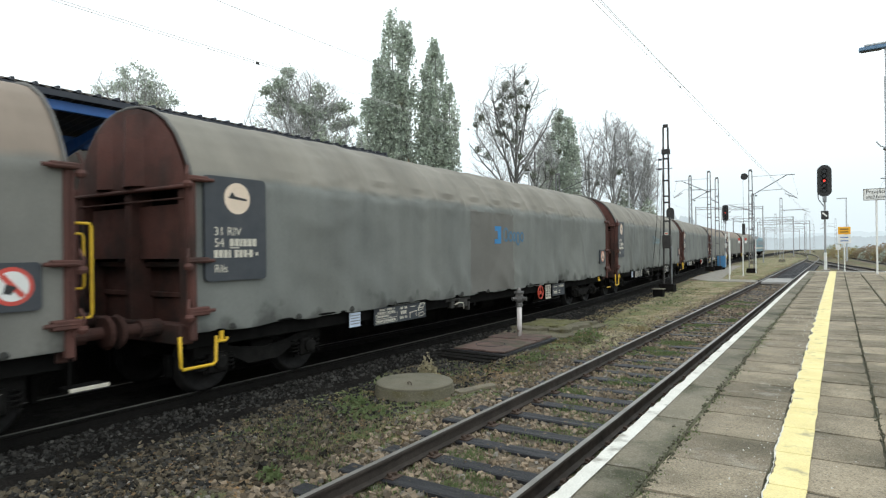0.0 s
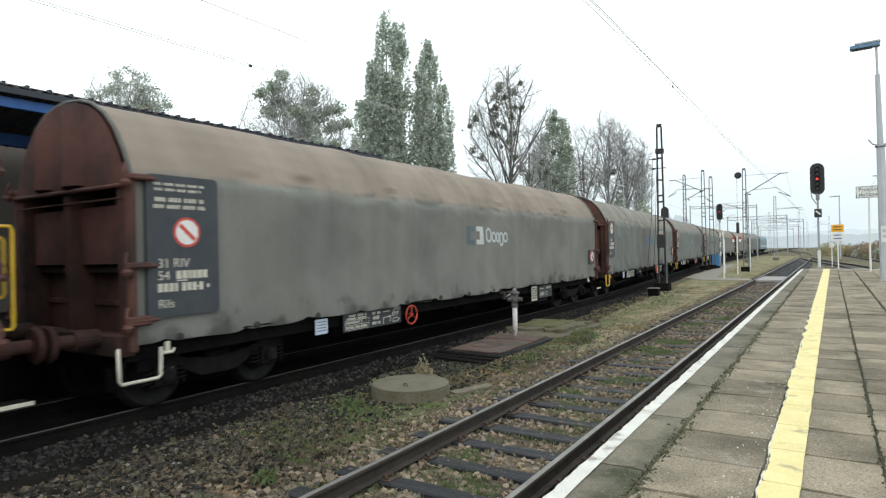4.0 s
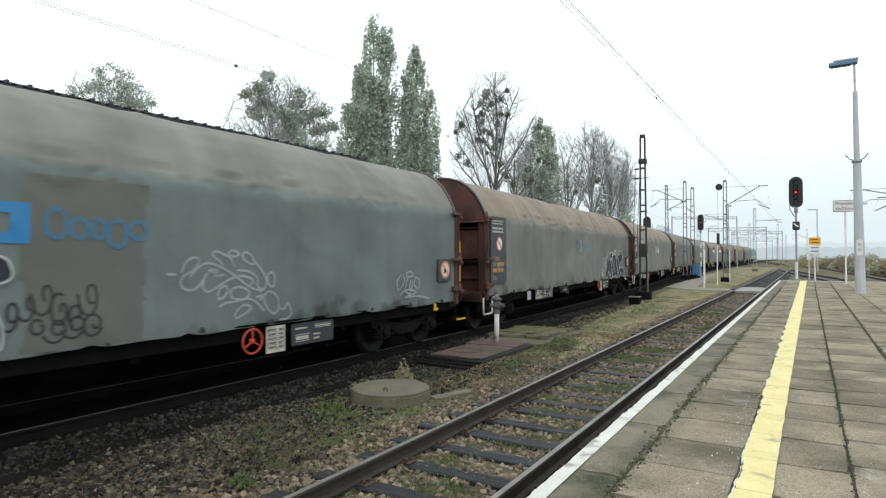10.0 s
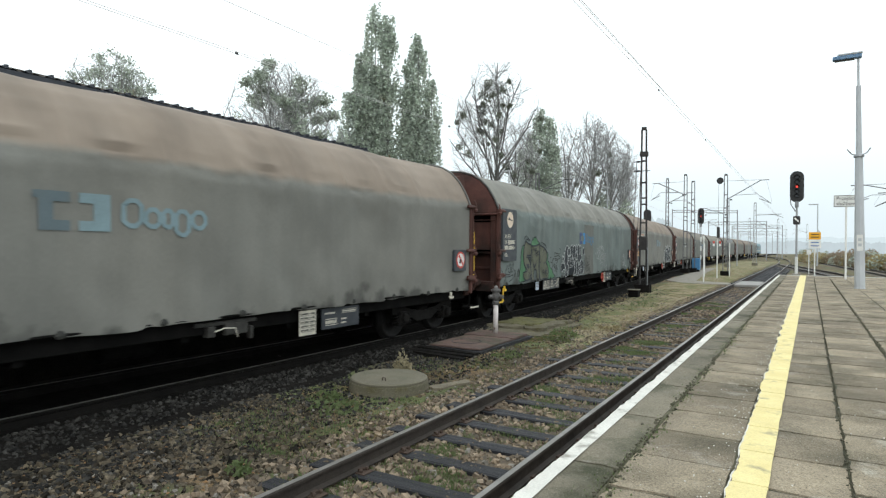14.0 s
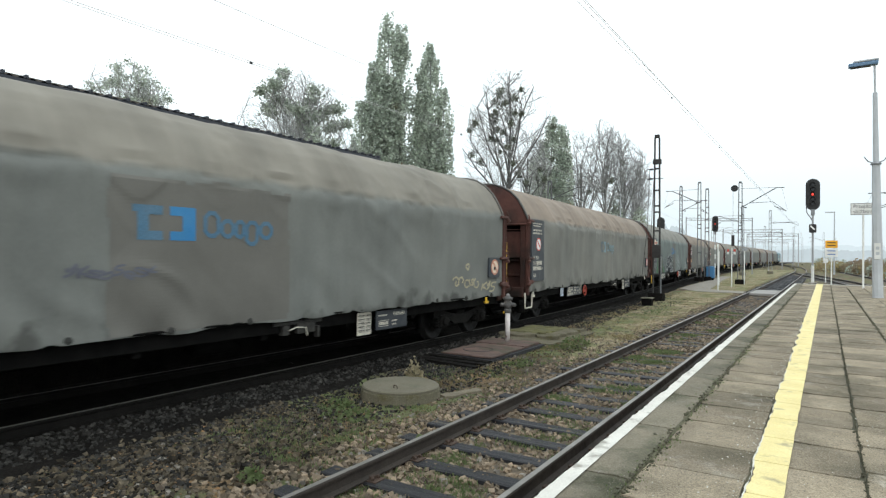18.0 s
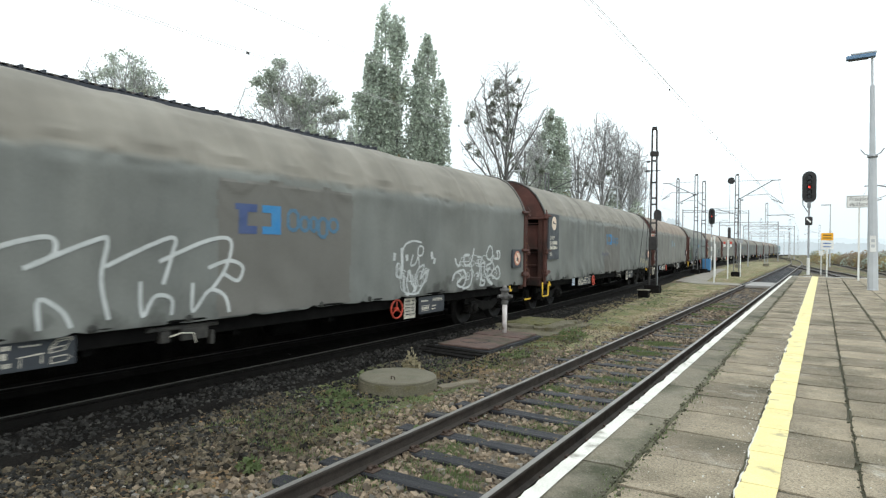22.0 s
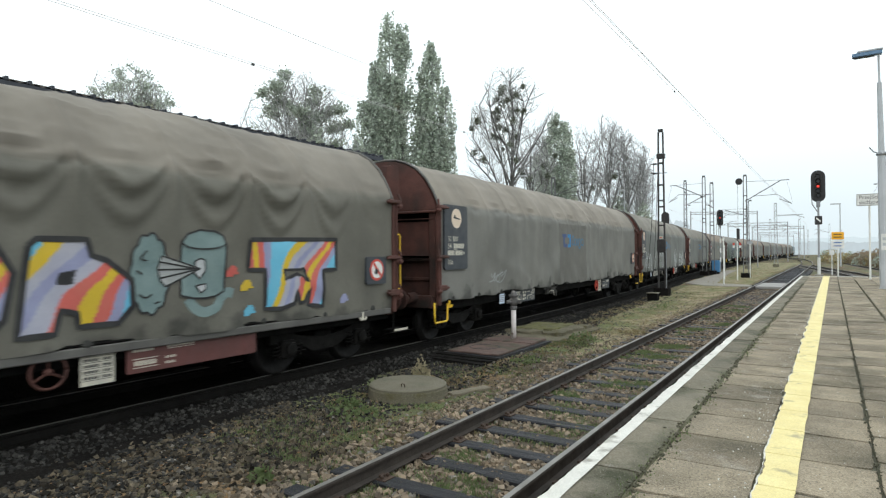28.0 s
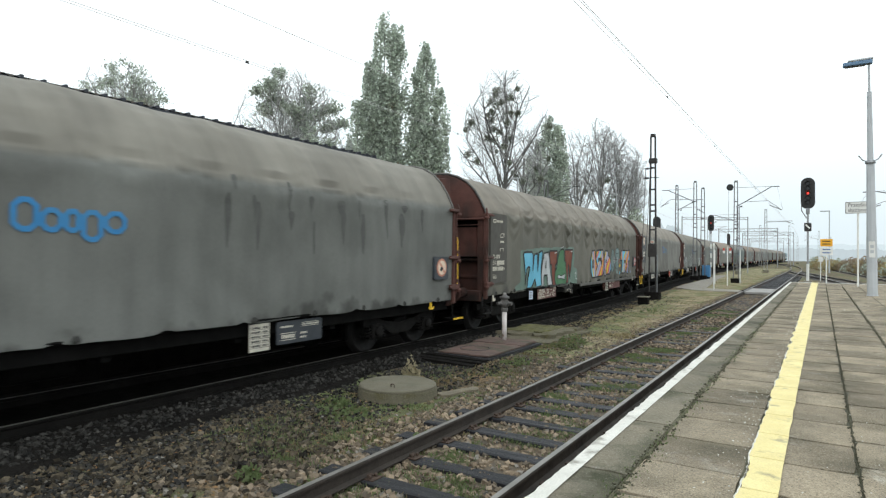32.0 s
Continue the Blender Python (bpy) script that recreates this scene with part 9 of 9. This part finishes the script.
strokes(w, [[(14.33, 1.77), (14.41, 1.6), (14.57, 1.6)], [(15.27, 2.0), (15.11, 1.64), (14.81, 1.59), (14.77, 1.82), (15.06, 1.84)], [(14.19, 1.22), (14.34, 1.41), (14.73, 1.47), (14.86, 1.28), (14.66, 1.07), (14.42, 1.16), (14.73, 1.34)], [(15.11, 1.64), (15.2, 1.32), (14.99, 1.07), (14.66, 1.03)], [(15.41, 1.79), (15.64, 1.76), (15.51, 1.57), (15.46, 1.73)], [(15.61, 1.04), (15.65, 1.36), (15.6, 1.6), (15.5, 1.3), (15.42, 1.42)], [(15.89, 1.87), (16.02, 2.05), (16.16, 2.03), (16.22, 1.83), (16.09, 1.71), (15.93, 1.75), (15.89, 1.87)], [(16.09, 1.71), (16.32, 1.54), (16.22, 1.34), (15.98, 1.24), (16.2, 1.14), (16.36, 1.03)], [(16.3, 1.83), (16.17, 1.63), (15.93, 1.56), (15.95, 1.44), (16.13, 1.51)], [(16.32, 1.74), (16.5, 1.74), (16.54, 1.86), (16.45, 1.91), (16.64, 1.93), (16.68, 1.78), (16.52, 1.7)], [(16.38, 1.45), (16.52, 1.53), (16.66, 1.43), (16.7, 1.26), (16.52, 1.19), (16.24, 1.3), (16.02, 1.25)], [(15.64, 1.61), (15.81, 1.62), (15.84, 1.41), (16.09, 1.15), (16.36, 1.03)], [(15.64, 1.42), (15.71, 1.19), (15.88, 1.17), (15.81, 1.06), (15.64, 1.06)]], 0.055, "white", "ornate white looping tag")
strokes(w, curls(51, 14.35, 16.5, 1.12, 1.5, 9) + curls(52, 11.95, 13.2, 1.1, 1.7, 6) + scribble(53, 14.5, 15.9, 1.5, 1.85, 5), 0.022, "white", "thin white spray loops", 0.012)
strokes(W[5], curls(10, 15.8, 16.95, 1.2, 1.55, 5) + scribble(11, 17.1, 17.85, 1.08, 1.4, 3) + [[(16.3, 1.78), (16.45, 1.82), (16.42, 1.68), (16.3, 1.76)]], 0.045, "straw", "faded straw-coloured tag")
strokes(W[5], scribble(12, 7.2, 8.3, 1.72, 1.86, 8), 0.03, "faint", "faint blue tag")
strokes(W[7], scribble(13, 2.6, 3.6, 1.2, 1.6, 3), 0.03, "pale", "faint tag")

# wagon 9: dark runs of dirt below the shoulder
for o, z0, z1, wd in ((11.93, 2.91, 2.11, 0.1), (12.05, 3.2, 2.97, 0.06), (12.4, 2.92, 2.51, 0.07), (12.48, 2.82, 2.07, 0.07), (13.15, 3.2, 2.6, 0.05), (13.19, 2.72, 2.41, 0.15), (13.64, 3.01, 2.73, 0.12), (13.73, 2.58, 2.02, 0.06), (14.37, 2.98, 2.68, 0.2), (14.43, 2.79, 2.19, 0.09), (14.88, 3.03, 2.65, 0.1), (14.99, 2.78, 2.02, 0.13), (15.71, 3.11, 2.33, 0.11), (16.33, 3.03, 2.87, 0.18), (16.22, 2.86, 2.15, 0.19), (16.97, 2.99, 2.47, 0.09)):
    n, gg = 14, Geo()
    vs = []
    for i in range(n + 1):
        z = z0 + (z1 - z0) * i / n
        h = wd * 0.7 * (1 - (i / n) ** 1.8) * min(1, 0.4 + i / 4) * (0.8 + 0.5 * noise.noise((z * 4, o, 0))) + 0.008
        for q in (-1, 1):
            y = o - OFF + q * h + 0.03 * noise.noise((z * 3, o, 5))
            vs.append((canvas_x(W[9], y, z) + 0.005, y, z))
    gg.add(vs, [(2 * i, 2 * i + 2, 2 * i + 3, 2 * i + 1) for i in range(n)])
    part("stain", gg, PAINT["stain"], W[9]["ob"], "dark run-down stain")

# wagon 8: two bright pieces
w = W[8]
letters(w, [[(2.45, 2.15), (2.65, 2.18), (4.2, 2.26), (7.54, 2.33), (7.68, 1.96), (7.6, 1.61), (8.01, 1.51), (8.0, 1.0), (6.22, 1.0), (2.11, 1.0), (2.11, 1.11), (2.44, 1.24)]], "aqua", None, 0, "pale aqua ground of the painted piece", 0.003)
letters(w, [[(2.63, 2.05), (2.74, 2.11), (3.33, 2.12), (3.46, 2.03), (3.51, 1.51), (3.57, 2.05), (3.83, 2.08), (3.96, 1.52), (3.97, 2.12), (4.27, 2.16), (4.34, 1.05), (3.88, 1.01), (3.72, 1.29), (3.53, 1.01), (3.16, 1.01), (3.18, 1.65), (3.01, 1.67), (2.91, 1.61), (2.9, 1.12)]], "sky", "black", 0.06, "sky-blue letters with black outlines")
letters(w, [[(4.42, 2.09), (4.89, 2.13), (5.05, 1.71), (5.22, 1.04), (4.92, 1.02), (4.83, 1.38), (4.62, 1.37), (4.59, 1.03), (4.37, 1.02), (4.37, 1.66)]], "silver", "black", 0.055, "silver letter with a black outline")
letters(w, [[(4.69, 1.84), (4.74, 1.61), (4.63, 1.62)]], "aqua", "black", 0.03, "opening of the silver letter", 0.012)
letters(w, [
    [(4.98, 2.17), (5.75, 2.18), (5.74, 1.78), (5.6, 1.69), (5.57, 1.02), (5.25, 1.02), (5.26, 1.7), (5.08, 1.72)],
    [(6.46, 2.22), (7.43, 2.23), (7.31, 1.75), (7.26, 1.17), (7.0, 1.74), (6.95, 1.05), (6.69, 1.05), (6.67, 1.77), (6.51, 1.81)],
], "brick", "black", 0.055, "brick-red letters with black outlines", 0.008)
letters(w, [smooth([(5.77, 1.83), (5.92, 2.14), (6.15, 2.24), (6.36, 2.16), (6.42, 1.86), (6.61, 1.73), (6.66, 1.07), (6.22, 1.03), (5.59, 1.05), (5.6, 1.53), (5.71, 1.57), (5.77, 1.83)])], "green", "black", 0.05, "plain green painted blob", 0.016)
letters(w, [[(5.76, 1.24), (5.88, 1.37), (6.14, 1.31), (6.5, 1.39), (6.47, 1.19), (6.14, 1.23)]], "silver", "black", 0.025, "pale patch on the green blob", 0.03)
strokes(w, [[(5.5, 2.1), (5.72, 2.12)], [(7.2, 2.16), (7.38, 2.18)], [(7.7, 1.35), (7.85, 1.4), (7.78, 1.2), (7.95, 1.15)], [(6.05, 2.32), (6.12, 2.25), (6.25, 2.34)]], 0.03, "white", "white highlight stroke", 0.02)


def striped(shape, holes, seed, label, slant=0.55):
    """A letter filled with long slanting shards of bright colours, with a dark outline."""
    cols = ["coral", "sky", "lilac", "lemon", "sky", "haze", "coral", "lilac", "lemon", "haze"]
    lo, hi = min(p[0] for p in shape), max(p[0] for p in shape)
    base, cell, groups = min(p[1] for p in shape), 0.022, {}
    for i in range(int((hi - lo) / cell) + 1):
        for j in range(int(1.3 / cell)):
            o, z = lo + cell * (i + 0.5), base + cell * (j + 0.5)
            if inside(shape, o, z) and not any(inside(h, o, z) for h in holes):
                bend = 0.16 * noise.noise((o * 0.9, z * 1.3, seed * 3.3))
                q = (o - slant * (z - 1.6) + 2.2 * bend + 20) / 0.135
                groups.setdefault((int(q + 0.5 * noise.noise((z * 1.5, seed, 5))), False), []).append((i, j))
    letter = None
    shards = []
    for (q, dark), cells in sorted(groups.items()):
        left = set(cells)
        while left:
            todo, piece = [left.pop()], []
            while todo:
                i, j = todo.pop()
                piece.append((i, j))
                for n in ((i + 1, j), (i - 1, j), (i, j + 1), (i, j - 1)):
                    if n in left:
                        left.remove(n)
                        todo.append(n)
            if len(piece) > 3:
                shards.append((q, dark, piece))
    for q, dark, cells in sorted(shards, key=lambda s: -len(s[2])):
        gg, ids = Geo(), {}
        for i, j in cells:
            face = []
            for a, b in ((0, 0), (1, 0), (1, 1), (0, 1)):
                if (i + a, j + b) not in ids:
                    o, z = lo + cell * (i + a), base + cell * (j + b)
                    ids[i + a, j + b] = len(gg.v)
                    gg.v.append((canvas_x(w, o - OFF, z) + 0.012, o - OFF, z))
                face.append(ids[i + a, j + b])
            gg.f.append(tuple(face))
        ob = part("stripe" if letter else "graffiti_letter", gg, PAINT["black" if dark else cols[(q * 7 + seed) % 10]], letter or w["ob"], "" if letter else label)
        letter = letter or ob
    line = Geo()
    strip(line, w, at(shape + shape[:1]), 0.07, 0.018)
    for h in holes:
        strip(line, w, at(h + h[:1]), 0.06, 0.012)
    part("outline", line, PAINT["black"], letter, "black outline of the letter")


striped([(9.64, 1.81), (9.86, 2.21), (10.29, 2.24), (10.46, 1.9), (10.77, 1.6), (10.54, 1.38), (10.43, 1.14), (9.95, 1.14), (9.77, 1.44)], [[(9.94, 1.81), (10.07, 1.89), (10.21, 1.77), (10.25, 1.55), (10.05, 1.51), (9.9, 1.61)]], 1, "letter striped in bright colours", -0.45)
striped([(10.51, 1.95), (10.61, 2.21), (10.86, 2.25), (11.45, 2.26), (11.68, 1.86), (11.58, 1.36), (11.38, 1.16), (10.96, 1.15), (10.5, 1.14), (10.54, 1.38), (10.79, 1.6), (10.48, 1.85)], [[(10.85, 1.89), (11.22, 1.94), (11.33, 1.74), (11.26, 1.59), (11.15, 1.8), (10.86, 1.8)]], 2, "letter striped in bright colours", 0.6)
striped([(11.82, 2.15), (11.9, 2.23), (12.44, 2.23), (12.5, 2.04), (12.67, 1.98), (12.97, 1.74), (12.99, 1.41), (12.82, 1.21), (12.37, 1.21), (12.35, 1.37), (12.17, 1.42), (12.09, 1.16), (11.7, 1.16), (11.76, 1.64)], [[(12.15, 1.85), (12.31, 1.86), (12.3, 1.74), (12.13, 1.73)]], 3, "letter striped in bright colours", 0.5)
letters(w, [[(10.85, 1.89), (11.22, 1.94), (11.33, 1.74), (11.26, 1.59), (11.15, 1.8), (10.86, 1.8)], [(12.15, 1.85), (12.31, 1.86), (12.3, 1.74), (12.13, 1.73)]], "black", None, 0, "black opening of a letter")
part("side_sill", Geo().box(1.4, 1.455, 8.4 - OFF, 18.2 - OFF, 0.86, 0.97, 0.012), SEAL, w["ob"], "grey-brown sill rail below the hem")
striped([(14.77, 2.26), (16.64, 2.29), (16.62, 1.77), (16.31, 1.76), (16.3, 1.15), (15.95, 1.2), (16.02, 1.47), (15.88, 1.26), (15.78, 1.24), (15.74, 1.45), (15.66, 1.24), (15.4, 1.18), (15.07, 1.2), (15.07, 1.8), (14.75, 1.81)], [[(15.44, 1.8), (15.87, 1.8), (16.0, 1.58), (15.72, 1.72), (15.45, 1.62)]], 4, "letter striped in bright colours", 0.5)
# a puffing can and the cloud that it blows
puff = []
for i in range(72):
    a = 6.2832 * i / 72
    r = 1 + 0.1 * abs(math.sin(a * 5.5))
    puff.append((13.2 + 0.24 * r * math.cos(a), 1.8 + 0.48 * r * math.sin(a)))
letters(w, [puff], "teal", "black", 0.028, "grey-green scalloped cloud")
letters(w, [[(13.61, 1.5), (13.63, 2.2), (13.72, 2.32), (13.92, 2.38), (14.15, 2.37), (14.29, 2.31), (14.33, 2.18), (14.32, 1.52), (14.18, 1.46), (14.0, 1.44), (13.8, 1.45)]], "teal", "black", 0.028, "grey-green painted can")
letters(w, [[(13.91, 1.85), (13.36, 2.03), (13.3, 1.86), (13.34, 1.7), (13.4, 1.63)]], "pale", "black", 0.02, "pale cone of breath", 0.02)
strokes(w, [[(13.63, 2.2), (13.75, 2.14), (13.97, 2.12), (14.2, 2.14), (14.33, 2.2)], [(13.9, 1.84), (13.34, 1.95)], [(13.9, 1.85), (13.31, 1.85)], [(13.9, 1.85), (13.33, 1.74)], [(13.15, 2.1), (13.08, 2.0), (13.16, 1.97)], [(13.02, 1.85), (13.1, 1.8)], [(13.05, 1.55), (13.14, 1.5), (13.22, 1.54)], [(13.25, 1.42), (13.32, 1.44)]], 0.022, "black", "black detail strokes", 0.03)
letters(w, [[(13.83, 1.95), (13.9, 1.99), (13.98, 1.97), (13.99, 1.82), (13.9, 1.71), (13.83, 1.78)], [(13.83, 1.62), (14.0, 1.64), (13.99, 1.56), (13.91, 1.52)]], "silver", "black", 0.022, "pale nozzle and mouth of the can", 0.022)
strokes(w, [[(13.72, 1.45), (13.82, 1.32), (13.97, 1.25), (14.18, 1.3), (14.28, 1.43), (14.4, 1.5), (14.5, 1.47)]], 0.14, "teal", "curled grey-green handle", 0.007)
for c, o, z in (("coral", 14.36, 1.72), ("lemon", 14.63, 1.5), ("sky", 14.7, 1.12), ("lilac", 16.72, 1.17)):
    letters(w, [[(o, z), (o + 0.22, z + 0.03), (o + 0.16, z + 0.16), (o + 0.02, z + 0.14)]], c, None, 0, "painted fleck")

# ---- the locomotive ----
LOCO = surface("loco_blue_grey", (0.12, 0.24, 0.28), (0.1, 0.2, 0.24), 2, 0.5, 40, 0.1, 0.03)
GLASS = surface("cab_glass", (0.02, 0.025, 0.03), (0.03, 0.035, 0.04), 2, 0.1, 40, 0.05, 0)
loco = thing("electric_locomotive", "pale blue-grey electric locomotive at the head of the train", "locomotive")
ring = [(-1.45, 1.0), (-1.45, 3.1), (-1.2, 3.65), (1.2, 3.65), (1.45, 3.1), (1.45, 1.0)]
gg = Geo()
vs, m = [], len(ring)
for y, k in ((-8.0, 0.9), (-7.4, 1.0), (7.4, 1.0), (8.0, 0.9)):
    vs += [(x * (0.95 if k < 1 else 1), y, 1.0 + (z - 1.0) * k) for x, z in ring]
part("body", gg.add(vs, [(i * m + j, i * m + (j + 1) % m, (i + 1) * m + (j + 1) % m, (i + 1) * m + j)[::-1] for i in range(3) for j in range(m)] + [tuple(range(m)), tuple(range(3 * m, 4 * m))[::-1]]), LOCO, loco, "blue-grey body")
part("frame", Geo().box(-1.4, 1.4, -8.1, 8.1, 0.75, 1.0, 0.02), DARK, loco)
for y in (-8.01, 7.98):
    part("windscreen", Geo().box(-1.0, 1.0, y, y + 0.03, 2.3, 3.05, 0.01), GLASS, loco)
for y in (-6.6, 6.6):
    part("cab_window", Geo().box(1.44, 1.46, y - 0.4, y + 0.4, 2.3, 2.95, 0.005), GLASS, loco)
for y in (-3.4, -1.1, 1.1, 3.4):
    part("grille", Geo().box(1.44, 1.47, y - 0.8, y + 0.8, 2.2, 2.9, 0.01), STEEL, loco)
part("stripe", Geo().box(1.452, 1.458, -7.3, 7.3, 1.5, 1.75), CREAM, loco, "pale stripe")
for y in (-4.6, 4.6):
    b = part("bogie", Geo().box(-1.1, 1.1, y - 2.0, y + 2.0, 0.4, 0.74, 0.03), DARK, loco)
    for dy in (-1.3, 1.3):
        part("wheel", Geo().lathe([(0.6, -0.85), (0.6, -0.7), (0.1, -0.7), (0.1, 0.7), (0.6, 0.7), (0.6, 0.85)], (0, y + dy, 0.6), "x", 20), WHEEL, b)
part("pantograph", Geo().tube([(-0.6, -3.4, 3.68), (-0.5, -4.6, 4.5), (-0.5, -3.6, 5.4)], 0.03, 6).tube([(0.6, -3.4, 3.68), (0.5, -4.6, 4.5), (0.5, -3.6, 5.4)], 0.03, 6).tube([(-0.9, -3.6, 5.42), (0.9, -3.6, 5.42)], 0.03, 6), LATTICE, loco)
part("roof_gear", Geo().box(-0.6, 0.6, -2, 3.5, 3.66, 3.85, 0.03), STEEL, loco)
LOCO_AT = 5 * PITCH + 18.4 + 0.75 + 0.75 + 8.1


def motions():
    """The train rolls past along its track; its wheels turn."""
    times = [0.8 * i for i in range(41)]
    for w in WAGONS:
        rows = []
        for t in times:
            y = run(t) - PITCH * w["k"] + 9.2
            slope = (train_x(y + 7.5) - train_x(y - 7.5)) / 15
            x = (train_x(y + 7.5) + train_x(y - 7.5)) / 2
            rows.append((t, pose(x, y, 0, 0, 0, math.degrees(math.atan(-slope)))))
        walk(w["ob"], rows)
        if w["k"] < 0:
            continue
        # the wheels turn while the wagon is near
        for b in [o for o in w["ob"].children if o.name.startswith("bogie")]:
            for wh in [o for o in b.children if o.name.startswith("wheelset")]:
                y0 = wh.matrix_basis.translation.y
                near = [0.1 * i for i in range(321) if -16 < run(0.1 * i) - PITCH * w["k"] + 9.2 < 22]
                if not near:
                    continue
                first = run(near[0])
                spin = [(t, pose(0, y0, 0.455, -math.degrees((run(t) - first) / 0.455))) for t in near]
                spin = ([(0.0, spin[0][1])] if near[0] > 0.05 else []) + spin + ([(32.0, spin[-1][1])] if near[-1] < 31.95 else [])
                walk(wh, spin)
    rows = []
    for t in times:
        y = run(t) + LOCO_AT
        slope = (train_x(y + 6) - train_x(y - 6)) / 12
        rows.append((t, pose(train_x(y), y, 0, 0, 0, math.degrees(math.atan(-slope)))))
    walk(loco, rows)


motions()
